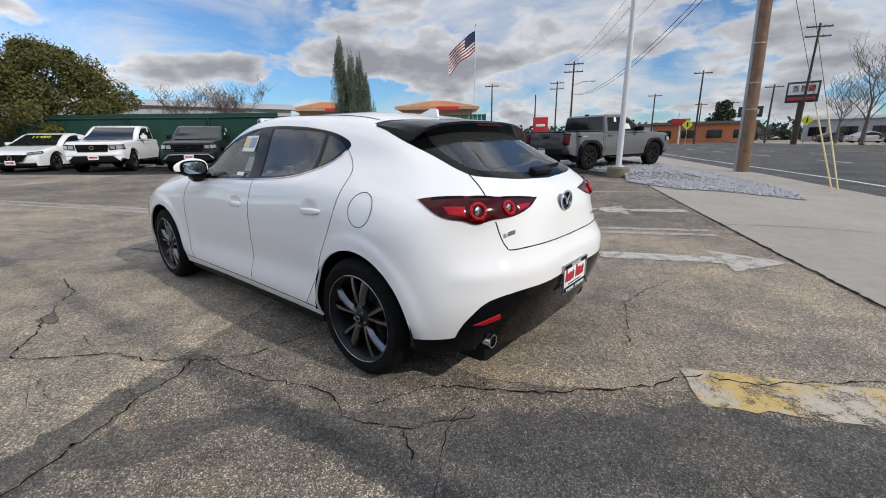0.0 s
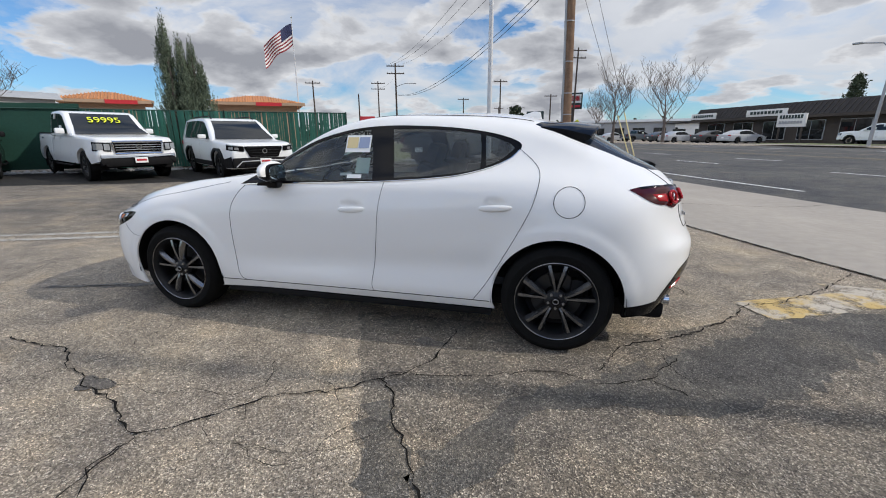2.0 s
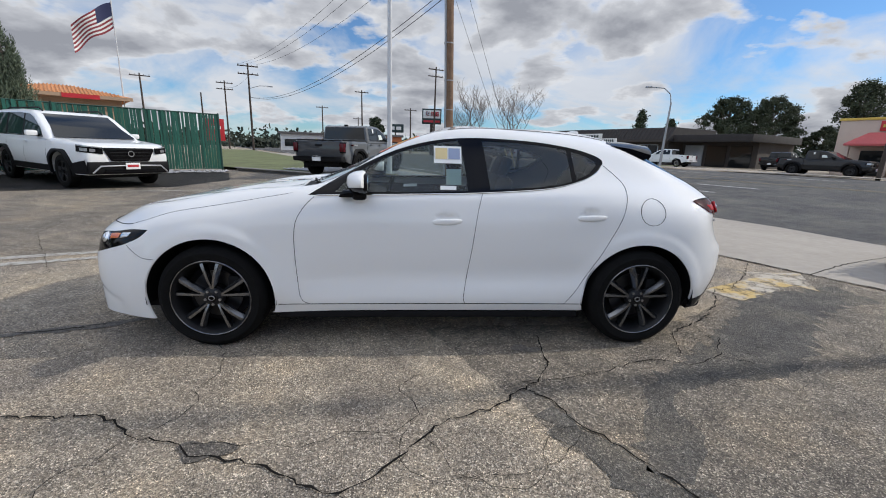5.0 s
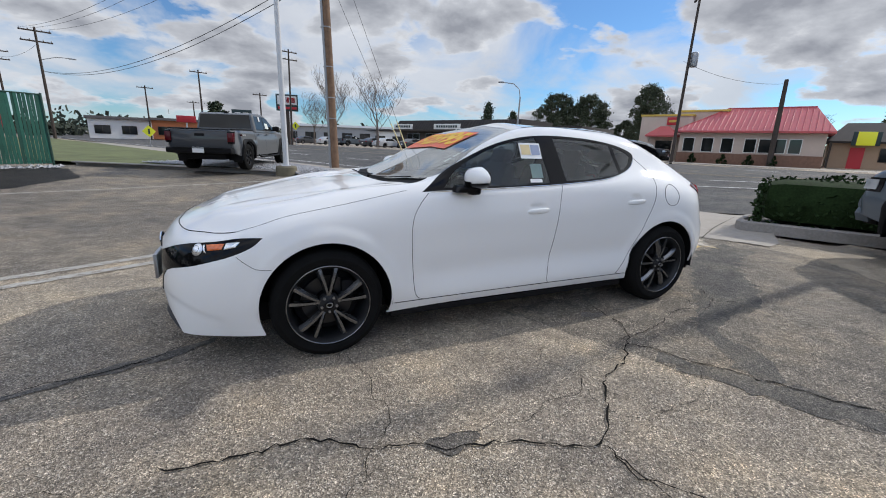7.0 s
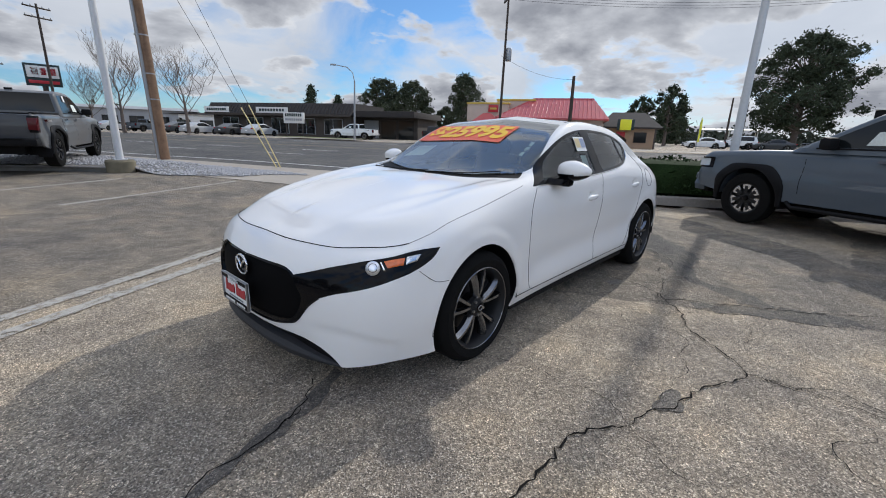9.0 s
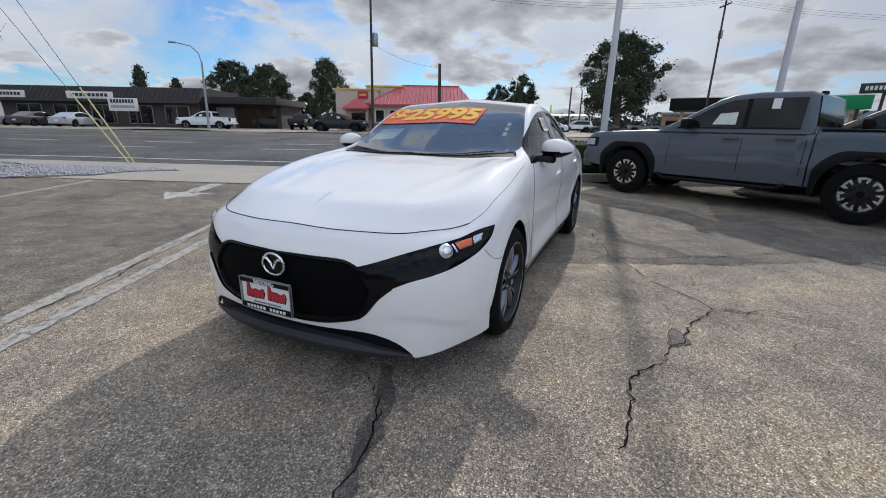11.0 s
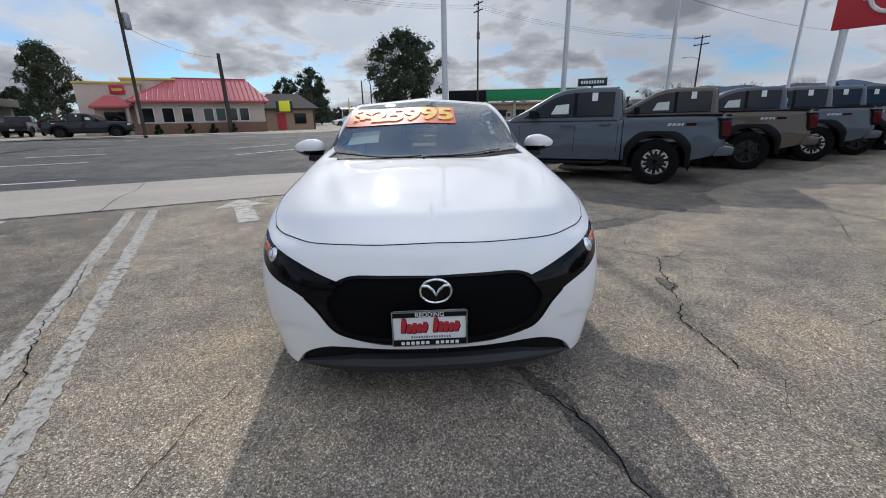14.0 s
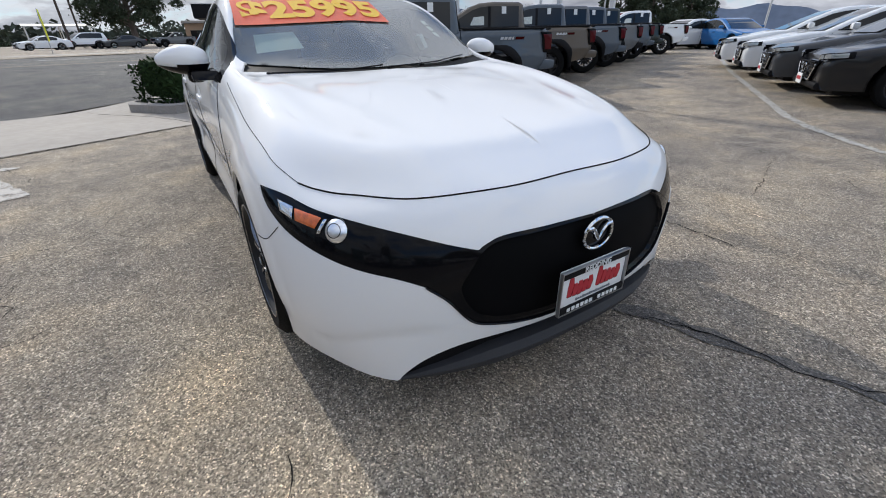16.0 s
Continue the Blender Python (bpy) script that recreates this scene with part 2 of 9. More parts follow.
M_LOT = asphalt("lot_asphalt", (0.375, 0.320, 0.252), (0.82, 0.73, 0.60), (0.056, 0.050, 0.044))
M_OLDLOT = asphalt("old_lot_asphalt", (0.245, 0.215, 0.176), (0.58, 0.52, 0.44), (0.046, 0.042, 0.038), 0.8)
M_ROAD = asphalt("road_asphalt", (0.118, 0.117, 0.115), (0.20, 0.197, 0.19), (0.05, 0.05, 0.052), 0.4)
M_SEAL = asphalt("sealed_asphalt", (0.138, 0.130, 0.118), (0.30, 0.28, 0.25), (0.05, 0.048, 0.045), 0.7)
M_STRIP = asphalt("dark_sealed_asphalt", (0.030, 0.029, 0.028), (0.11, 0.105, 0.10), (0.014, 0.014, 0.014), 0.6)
M_WORN = asphalt("worn_asphalt", (0.220, 0.193, 0.160), (0.60, 0.54, 0.45), (0.045, 0.042, 0.039), 0.8)
M_CONC = mat("concrete", (0.33, 0.295, 0.25), 0.85, spread=0.16, scale=0.7, bump=0.25, bscale=90)
M_KERB = mat("kerb_concrete", (0.27, 0.25, 0.23), 0.85, spread=0.25, scale=2.5, bump=0.3, bscale=60)
M_LINE = worn_paint("line_paint", (0.44, 0.415, 0.365), 0.43, None, 16)
M_ROADLINE = mat("road_line_paint", (0.68, 0.68, 0.66), 0.7, spread=0.1, scale=3)
M_ARROW = worn_paint("arrow_paint", (0.52, 0.485, 0.43), 0.43, None, 8)
M_YELLOW = worn_paint("yellow_paint", (0.52, 0.46, 0.37), 0.45, (0.52, 0.37, 0.14), 6)
M_CRACK = mat("crack", (0.012, 0.011, 0.010), 0.95, spec=0.1)
M_STAIN = asphalt("oil_stain", (0.150, 0.136, 0.120), (0.36, 0.33, 0.29), (0.04, 0.038, 0.036), 0.9)
M_STAIN.node_tree.nodes["Principled BSDF"].inputs["Roughness"].default_value = 0.42
M_WHITE = mat("white_car_paint", (0.785, 0.78, 0.765), 0.6, coat=1.0, spec=0.05)
M_WHITE.node_tree.nodes["Principled BSDF"].inputs["Coat Roughness"].default_value = 0.05
M_BLACKGLOSS = mat("gloss_black", (0.004, 0.004, 0.005), 0.08, coat=0.0, spec=0.16)
M_BLACK = mat("black_plastic", (0.007, 0.007, 0.008), 0.6, spec=0.15, spread=0.2, scale=9, bump=0.1, bscale=500)
M_RUBBER = mat("tyre_rubber", (0.007, 0.007, 0.007), 0.85, spec=0.12, spread=0.3, scale=14, bump=0.2, bscale=120)
M_RIM = mat("gunmetal_rim", (0.20, 0.205, 0.215), 0.24, metal=0.95)
M_DISC = mat("brake_disc_steel", (0.06, 0.06, 0.062), 0.4, metal=1.0)
M_RIMDARK = mat("dark_rim_barrel", (0.010, 0.0105, 0.012), 0.45, spec=0.3)
M_STEEL = mat("brushed_steel", (0.42, 0.42, 0.43), 0.35, metal=1.0)
M_CHROME = mat("chrome", (0.72, 0.73, 0.74), 0.08, metal=1.0)
M_RED = mat("red_lens", (0.36, 0.006, 0.010), 0.12, coat=0.0, spec=0.35)
M_DKRED = mat("dark_red_lens", (0.045, 0.002, 0.003), 0.1, coat=0.0, spec=0.3)
M_AMBER = mat("amber_lens", (0.62, 0.13, 0.025), 0.15, coat=0.6, spread=0.4, scale=60)
M_LAMP = mat("lamp_reflector", (0.62, 0.64, 0.66), 0.15, metal=0.9)
M_LENS = mat("projector_glass", (0.80, 0.82, 0.85), 0.28, metal=0.9)
M_SEAT = mat("dark_upholstery", (0.03, 0.03, 0.032), 0.7, spread=0.2, scale=8, bump=0.2, bscale=200)
M_SILVER = mat("silver_plastic", (0.5, 0.5, 0.51), 0.35, metal=0.6)
M_PAPER = mat("white_paper", (0.74, 0.75, 0.74), 0.7)
M_GLASS = glass("tinted_glass", (0.70, 0.77, 0.75), 0.0, 1.0, 0.04)
M_SCREENGLASS = glass("screen_glass", (0.66, 0.71, 0.69), 0.0, 1.9, 0.13)
M_GLASS_DK = glass("privacy_glass", (0.46, 0.49, 0.49), 0.0, 1.2, 0.04)
M_MIRROR = mat("mirror_glass", (0.55, 0.65, 0.68), 0.02, metal=1.0)

# ---------------------------------------------------------------- small builders
DIR_A, DIR_N = Vector((0.431, -0.902)), Vector((0.902, 0.431))   # along the road; towards the road


def P(a, n):
    v = DIR_A * a + DIR_N * n
    return v.x, v.y


def G(x, y):
    """Height of the ground: level round the car, rising gently away from it."""
    r = math.hypot(x, y)
    a, n = x * DIR_A.x + y * DIR_A.y, x * DIR_N.x + y * DIR_N.y
    gutter = 0.25 * ease(3 - a, 0, 2.5) * ease(n, 4.6, 8.6) * (1 - ease(n, 14, 30))
    return 0.018 * min(max(r - 4, 0), 12) + 0.004 * min(max(r - 16, 0), 24) - gutter


def ease(v, lo, hi):
    u = min(max((v - lo) / (hi - lo), 0), 1)
    return u * u * (3 - 2 * u)


def part(name, bm, material, parent=None, label="", smooth=True):
    me = bpy.data.meshes.new(name)
    bm.normal_update()
    bm.to_mesh(me)
    bm.free()
    for m in material if isinstance(material, (list, tuple)) else [material]:
        me.materials.append(m)
    if smooth:
        me.shade_smooth()
        me.set_sharp_from_angle(angle=radians(34))
    ob = new(name, me)
    ob.parent = parent
    return tagged(ob, label) if label else ob


def thing(name, label, category, at=(0, 0, 0), yaw=0.0, group="", kind=""):
    e = new(name)
    e.empty_display_size = 0.2
    e.location, e.rotation_euler = at, (0, 0, yaw)
    return tagged(e, label, category, group, kind)


def from_data(verts, faces):
    me = bpy.data.meshes.new("tmp")
    me.from_pydata([tuple(v) for v in verts], [], faces)
    bm = bmesh.new()
    bm.from_mesh(me)
    bpy.data.meshes.remove(me)
    return bm


def box(cx, cy, cz, sx, sy, sz, bevel=0.0, rot=None, seg=2, bm=None):
    own = bmesh.new()
    bmesh.ops.create_cube(own, size=1)
    bmesh.ops.scale(own, vec=(sx, sy, sz), verts=own.verts)
    if bevel:
        bmesh.ops.bevel(own, geom=own.edges[:], offset=min(bevel, 0.45 * min(sx, sy, sz)), segments=seg, profile=0.6, affect="EDGES")
    if rot:
        bmesh.ops.transform(own, matrix=rot, verts=own.verts)
    bmesh.ops.translate(own, vec=(cx, cy, cz), verts=own.verts)
    return join(bm, own)


def join(bm, own):
    if bm is None:
        return own
    me = bpy.data.meshes.new("tmp")
    own.to_mesh(me)
    own.free()
    bm.from_mesh(me)
    bpy.data.meshes.remove(me)
    return bm


def tube(points, radius, sides=8, bm=None, cap=True, radii=None):
    """A round bar along a polyline."""
    own = bmesh.new()
    pts = [Vector(p) for p in points]
    rings = []
    up = Vector((0.13, 0.21, 0.97))
    for i, p in enumerate(pts):
        d = (pts[min(i + 1, len(pts) - 1)] - pts[max(i - 1, 0)]).normalized()
        s = d.cross(up)
        if s.length < 0.05:
            s = d.cross(Vector((1, 0, 0)))
        s.normalize()
        t = s.cross(d)
        r = radii[i] if radii else radius
        rings.append([own.verts.new(p + r * (math.cos(2 * math.pi * k / sides) * s + math.sin(2 * math.pi * k / sides) * t)) for k in range(sides)])
    for a, b in zip(rings, rings[1:]):
        for k in range(sides):
            own.faces.new((a[k], a[(k + 1) % sides], b[(k + 1) % sides], b[k]))
    if cap:
        own.faces.new(rings[0][::-1])
        own.faces.new(rings[-1])
    bmesh.ops.recalc_face_normals(own, faces=own.faces)
    return join(bm, own)


def lathe(profile, segs=48, axis="y", bm=None, close=False):
    """Turn (radius, along) points about an axis through the origin."""
    own = bmesh.new()
    rows = []
    for r, h in profile:
        row = []
        for k in range(segs):
            a = 2 * math.pi * k / segs
            c, s = r * math.cos(a), r * math.sin(a)
            row.append(own.verts.new((c, h, s) if axis == "y" else (c, s, h)))
        rows.append(row)
    pairs = list(zip(rows, rows[1:])) + ([(rows[-1], rows[0])] if close else [])
    for a, b in pairs:
        for k in range(segs):
            own.faces.new((a[k], a[(k + 1) % segs], b[(k + 1) % segs], b[k]))
    if not close:
        for row, (r, h) in ((rows[0], profile[0]), (rows[-1], profile[-1])):
            if r < 1e-4:
                bmesh.ops.remove_doubles(own, verts=row, dist=1e-3)
    bmesh.ops.recalc_face_normals(own, faces=own.faces)
    return join(bm, own)


def lathe_z(c, r, h):
    bm = lathe([(0, 0), (r * .92, 0), (r, h * .08), (r, h * .9), (r * .8, h), (0, h)], 14, "z")
    bmesh.ops.translate(bm, vec=c, verts=bm.verts)
    return bm


def prism(poly, lo, hi, axis="z", bevel=0.0, bm=None, seg=2):
    """Extrude a flat outline between lo and hi along an axis."""
    own = bmesh.new()

    def at(u, v, w):
        return {"z": (u, v, w), "y": (u, w, v), "x": (w, u, v)}[axis]
    a = [own.verts.new(at(u, v, lo)) for u, v in poly]
    b = [own.verts.new(at(u, v, hi)) for u, v in poly]
    n = len(poly)
    own.faces.new(a)
    own.faces.new(b)
    for i in range(n):
        own.faces.new((a[i], a[(i + 1) % n], b[(i + 1) % n], b[i]))
    bmesh.ops.recalc_face_normals(own, faces=own.faces)
    if bevel:
        bmesh.ops.bevel(own, geom=[e for e in own.edges if e.calc_face_angle(0) > 0.5], offset=bevel, segments=seg, profile=0.6, affect="EDGES", clamp_overlap=True)
    return join(bm, own)


def fill(poly, step, height, lift=0.0):
    """A sheet over the outline poly (x, y), following height(x, y)."""
    from mathutils.geometry import delaunay_2d_cdt as cdt
    pts = []
    for i, p in enumerate(poly):
        q = poly[(i + 1) % len(poly)]
        k = max(1, int(math.hypot(q[0] - p[0], q[1] - p[1]) / step))
        pts += [Vector((p[0] + (q[0] - p[0]) * j / k, p[1] + (q[1] - p[1]) * j / k)) for j in range(k)]
    n = len(pts)
    xs, ys = [p.x for p in pts], [p.y for p in pts]
    nx, ny = int((max(xs) - min(xs)) / step), int((max(ys) - min(ys)) / step)
    extra = [Vector((min(xs) + (i + 0.5) * step, min(ys) + (j + 0.5) * step)) for i in range(nx) for j in range(ny)]
    v, _, f, _, _, _ = cdt(pts + extra, [(i, (i + 1) % n) for i in range(n)], [], 1, 1e-5)
    return from_data([(p.x, p.y, height(p.x, p.y) + lift) for p in v], [t[:] for t in f])


def upward(bm):
    bm.normal_update()
    for f in bm.faces:
        if f.normal.z < 0:
            f.normal_flip()
    return bm


# ---------------------------------------------------------------- ground, road, markings
def build_ground():
    verts, faces, sectors = [(0, 0, 0)], [], 240
    radii = [0.5 * k for k in range(1, 45)] + [24, 26, 28, 30, 33, 36, 40, 60, 100, 200, 500, 1200, 3500]
    for r in radii:
        for k in range(sectors):
            a = 2 * math.pi * k / sectors
            x, y = r * math.cos(a), r * math.sin(a)
            n = x * DIR_N.x + y * DIR_N.y
            verts.append((x, y, G(x, y) - (0.08 if 5.3 < n < 33 else 0)))
    for k in range(sectors):
        faces.append((0, 1 + k, 1 + (k + 1) % sectors))
    for i in range(len(radii) - 1):
        for k in range(sectors):
            a, b = 1 + i * sectors, 1 + (i + 1) * sectors
            faces.append((a + k, b + k, b + (k + 1) % sectors, a + (k + 1) % sectors))
    g = part("ground", from_data(verts, faces), M_LOT)
    tagged(g, "worn grey asphalt car lot with pale stones showing", "ground", kind="structure")

    def sheet(name, poly, lift, m, step, label, cat):
        ob = part(name, upward(fill([P(*p) for p in poly], step, G, lift)), m)
        return tagged(ob, label, cat, kind="structure")
    sheet("pavement", [(-60, 4.25), (2.0, 4.25), (2.1, 4.6), (2.0, 5.4), (2.0, 7.0), (60, 7.0), (60, 7.3), (4, 7.3), (.6, 8.8), (-1, 9.15), (-60, 9.3)], 0.006, M_CONC, 0.5,
          "pale tan concrete driveway apron and sidewalk", "pavement")
    sheet("road", [(-420, 9.3), (-60, 9.3), (-1, 9.15), (.6, 8.8), (4, 7.3), (420, 7.3), (420, 32.5), (-420, 32.5)], 0.004, M_ROAD, 1.6, "wide grey asphalt road with several lanes", "road")
    sheet("far_pavement", [(-420, 32.5), (420, 32.5), (420, 34.3), (-420, 34.3)], 0.12, M_CONC, 6.0, "far concrete sidewalk across the road", "pavement")
    sheet("old_lot_surface", [(-2.98, -12), (-2.98, 4.2), (-9.8, 4.2), (-10.4, 3.6), (-13, 1.75), (-15.2, -.1), (-16, -12)], 0.0025, M_OLDLOT, 0.6, "darker older asphalt beyond the double line", "ground")
    # painted lines on the road
    def stripe(a0, a1, n, w, m=M_ROADLINE, lift=0.011):
        return upward(fill([P(a0, n - w / 2), P(a1, n - w / 2), P(a1, n + w / 2), P(a0, n + w / 2)], 1.5, G, lift))
    tagged(part("edge_line", stripe(-120, -4.9, 10.4, 0.12), M_ROADLINE), "solid white edge line on the road", "road marking", kind="structure")
    tagged(part("edge_line", stripe(6, 120, 8.7, 0.12), M_ROADLINE), "solid white edge line on the road", "road marking", kind="structure")
    for n, m in ((15.5, M_ROADLINE), (18.9, M_ROADLINE), (28.2, M_ROADLINE)):
        for k in range(-8, 8):
            a = 7.3 * k - 0.9
            d = part("lane_dash", stripe(a, a + 2.6, n, 0.11, m), m)
            tagged(d, "white lane dash painted on the road", "road marking", "lane dashes", "structure")
    for n in (22.2, 22.5, 25.0):
        tagged(part("centre_line", stripe(-90, 90, n, 0.10, M_YELLOWLINE), M_YELLOWLINE), "yellow centre line on the road", "road marking", kind="structure")

    def ragged(poly, seed, amp=0.022):
        rnd, out = random.Random(seed), []
        for (x0, y0), (x1, y1) in zip(poly, poly[1:] + poly[:1]):
            k = max(1, int(math.hypot(x1 - x0, y1 - y0) / 0.07))
            out += [(x0 + (x1 - x0) * q / k + rnd.gauss(0, amp), y0 + (y1 - y0) * q / k + rnd.gauss(0, amp)) for q in range(k)]
        return out

    def paint(name, poly, m, label, lift=0.0065, step=0.3):
        ob = part(name, upward(fill(ragged([P(*p) for p in poly], 17, 0.006), step, G, lift)), m)
        return tagged(ob, label, "road marking", kind="structure")
    for a in (-2.62, -2.9):
        paint("parking_line", [(a - 0.06, -9), (a + 0.06, -9), (a + 0.06, 3.95), (a - 0.06, 3.95)], M_LINE, "faded white double parking line")
    for a, n0, n1 in ((-6.75, 0.5, 4.1), (-8.9, -3.5, 3.0)):
        paint("parking_line", [(a - 0.05, n0), (a + 0.05, n0), (a + 0.05, n1), (a - 0.05, n1)], M_LINE, "faded white parking line")

    def arrow(a, n_tail, n_head, n_tip, half, head, m, label, name="arrow_marking"):
        paint(name, [(a - half, n_tail), (a + half, n_tail), (a + half, n_head), (a + head, n_head), (a, n_tip), (a - head, n_head), (a - half, n_head)], m, label)
    arrow(-1.43, 2.4, 3.57, 4.2, 0.13, 0.40, M_ARROW, "worn white direction arrow on asphalt")
    arrow(-4.42, 4.13, 3.15, 2.5, 0.12, 0.41, M_ARROW, "worn white direction arrow on asphalt")
    arrow(1.12, 2.55, 3.6, 4.2, 0.17, 0.38, M_YELLOW, "worn white arrow overpainted in yellow")
    # the curved white line before the right-hand row
    curve = [(3.2, -4.05), (3.9, -3.68), (4.7, -3.38), (5.4, -3.2), (8, -2.9), (12, -2.45), (18, -2.0), (26, -1.6)]
    poly = [(a, n - 0.06) for a, n in curve] + [(a, n + 0.06) for a, n in reversed(curve)]
    paint("lot_line", poly, M_LINE, "curving white line before the parked cars")
    # dark sealed patches and the oil stain
    def blot(name, cx, cy, rx, ry, m, label, wob, seed, rot=0.0, lift=0.006):
        rnd = random.Random(seed)
        ph = [rnd.uniform(0, 6.28) for _ in range(4)]
        poly = []
        for k in range(48):
            t = 2 * math.pi * k / 48
            r = 1 + wob * sum(math.sin((i + 2) * t + ph[i]) / (i + 1.5) for i in range(4))
            x, y = rx * r * math.cos(t), ry * r * math.sin(t)
            poly.append((cx + x * math.cos(rot) - y * math.sin(rot), cy + x * math.sin(rot) + y * math.cos(rot)))
        ob = part(name, upward(fill(poly, 0.3, G, lift)), m)
        tagged(ob, label, "road marking", kind="structure")
    patch = [(-0.05, -0.62), (0.23, -1.15), (0.38, -1.45), (0.47, -1.62), (0.55, -1.85), (0.66, -2.01), (0.74, -2.25), (1.0, -2.7), (1.3, -3.2), (2.2, -3.0), (3.6, -2.2), (4.6, -0.6), (4.4, 0.9), (3.5, 0.35), (2.75, 0.0), (2.0, -0.5), (1.7, -0.5)]
    ob = part("worn_patch", upward(fill(ragged(patch, 3, 0.012), 0.4, G, 0.002)), M_WORN)
    tagged(ob, "darker worn asphalt patch", "road marking", kind="structure")
    band = [(0.86, -1.83), (1.04, -1.58), (1.2, -1.40), (1.5, -1.16), (1.97, -0.84), (2.48, -0.42), (2.82, -0.1), (3.51, 0.2), (4.2, 0.35), (4.2, -0.1), (3.4, -0.32), (2.71, -0.93), (2.37, -1.15), (2.09, -1.30), (1.6, -1.38),
            (1.28, -1.5), (1.22, -1.66), (1.18, -1.9), (0.98, -2.09), (0.9, -2.05)]
    wedge = [(0.46, -1.58), (0.55, -1.85), (0.66, -2.01), (0.75, -2.3), (1.0, -2.62), (1.15, -2.4), (0.98, -2.13), (0.90, -2.09), (0.77, -1.89), (0.66, -1.76), (0.58, -1.56)]
    for poly, seed in ((band, 5), (wedge, 6)):
        ob = part("sealed_patch", upward(fill(ragged(poly, seed, 0.03), 0.3, G, 0.004)), M_SEAL)
        tagged(ob, "dark sealed asphalt patch", "road marking", kind="structure")
    bare = [(1.79, -1.69), (2.2, -1.42), (2.67, -1.27), (2.75, -1.6), (2.5, -1.85), (2.09, -1.90), (1.9, -1.82)]
    ob = part("worn_patch", upward(fill(ragged(bare, 8, 0.02), 0.3, G, 0.0035)), M_OLDLOT)
    tagged(ob, "paler tan patch of bare worn asphalt", "road marking", kind="structure")
    dull = [(5.6, -2.3), (4.66, -2.62), (2.52, -2.62), (1.72, -2.88), (1.4, -3.43), (1.77, -4.25), (2.5, -4.5), (3.1, -5.3), (3.7, -6.9), (5.2, -9.5), (9.5, -9.0), (9.0, -2.5)]
    ob = part("worn_patch", upward(fill(ragged(dull, 12, 0.03), 0.5, G, 0.0045)), M_WORN)
    tagged(ob, "darker oily asphalt along the row of pickups", "road marking", kind="structure")
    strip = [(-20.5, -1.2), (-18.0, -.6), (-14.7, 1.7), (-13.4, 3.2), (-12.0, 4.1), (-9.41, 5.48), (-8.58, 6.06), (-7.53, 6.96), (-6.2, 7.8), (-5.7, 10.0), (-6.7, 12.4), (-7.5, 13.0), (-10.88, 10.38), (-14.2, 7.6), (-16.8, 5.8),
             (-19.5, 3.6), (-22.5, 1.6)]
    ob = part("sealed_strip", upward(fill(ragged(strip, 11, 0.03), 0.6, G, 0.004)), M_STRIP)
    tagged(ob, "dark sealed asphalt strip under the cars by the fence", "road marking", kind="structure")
    smear = [(-2.0, -0.39), (-2.3, -0.53), (-2.62, -0.63), (-3.0, -0.78), (-3.0, -0.82), (-2.62, -0.70), (-2.3, -0.63), (-2.02, -0.48)]
    ob = part("tar_smear", upward(fill(ragged(smear, 7, 0.014), 0.3, G, 0.005)), M_STAIN)
    tagged(ob, "dark tar smear along a crack", "road marking", kind="structure")
    blot("oil_stain", -1.0, -1.83, 0.085, 0.075, M_STAIN, "small dark oil stain on asphalt", 0.45, 4)
    blot("oil_stain", 0.6, -0.95, 0.09, 0.05, M_STAIN, "small dark oil stain on asphalt", 0.3, 9)
    for k, line in enumerate(CRACKS):
        rnd = random.Random(100 + k)
        pts = []
        for (x0, y0), (x1, y1) in zip(line, line[1:]):
            d = math.hypot(x1 - x0, y1 - y0)
            m = max(2, int(d / 0.035))
            for j in range(m):
                u = j / m
                pts.append((x0 + (x1 - x0) * u + rnd.gauss(0, 0.008), y0 + (y1 - y0) * u + rnd.gauss(0, 0.008)))
        pts.append(line[-1])
        verts, faces = [], []
        for i, (x, y) in enumerate(pts):
            a, b = pts[max(i - 1, 0)], pts[min(i + 1, len(pts) - 1)]
            dx, dy = b[0] - a[0], b[1] - a[1]
            l = math.hypot(dx, dy) or 1
            w = (0.0026 if k not in (0, 1, 5, 13) else 0.0042) * rnd.uniform(0.3, 1.6)
            for s in (-1, 1):
                px, py = x - s * dy / l * w, y + s * dx / l * w
                verts.append((px, py, G(px, py) + 0.008))
            if i:
                faces.append((2 * i - 2, 2 * i - 1, 2 * i + 1, 2 * i))
        ob = part("asphalt_crack", upward(from_data(verts, faces)), M_CRACK, smooth=False)
        tagged(ob, "dark jagged crack in the asphalt", "crack", "asphalt cracks", "structure")

    # hairline cracks that wander over the lot, finer than the mapped ones
    rnd = random.Random(41)
    verts, faces = [], []
    for k in range(90):
        x, y, a = rnd.uniform(-6.5, 5), rnd.uniform(-6.5, 5.5), rnd.uniform(0, 6.28)
        base, first = rnd.uniform(.0010, .0022), True
        for j in range(rnd.randint(10, 46)):
            a += rnd.gauss(0, .42)
            x, y = x + .045 * math.cos(a), y + .045 * math.sin(a)
            if x * DIR_N.x + y * DIR_N.y > 4.15:
                break
            w = base * rnd.uniform(.4, 1.4)
            for q in (-1, 1):
                px, py = x - q * w * math.sin(a), y + q * w * math.cos(a)
                verts.append((px, py, G(px, py) + .0075))
            if not first:
                n = len(verts)
                faces.append((n - 4, n - 3, n - 1, n - 2))
            first = False
    tagged(part("hairline_cracks", upward(from_data(verts, faces)), M_CRACK, smooth=False), "fine hairline cracks across the worn asphalt", "crack", kind="stuff")


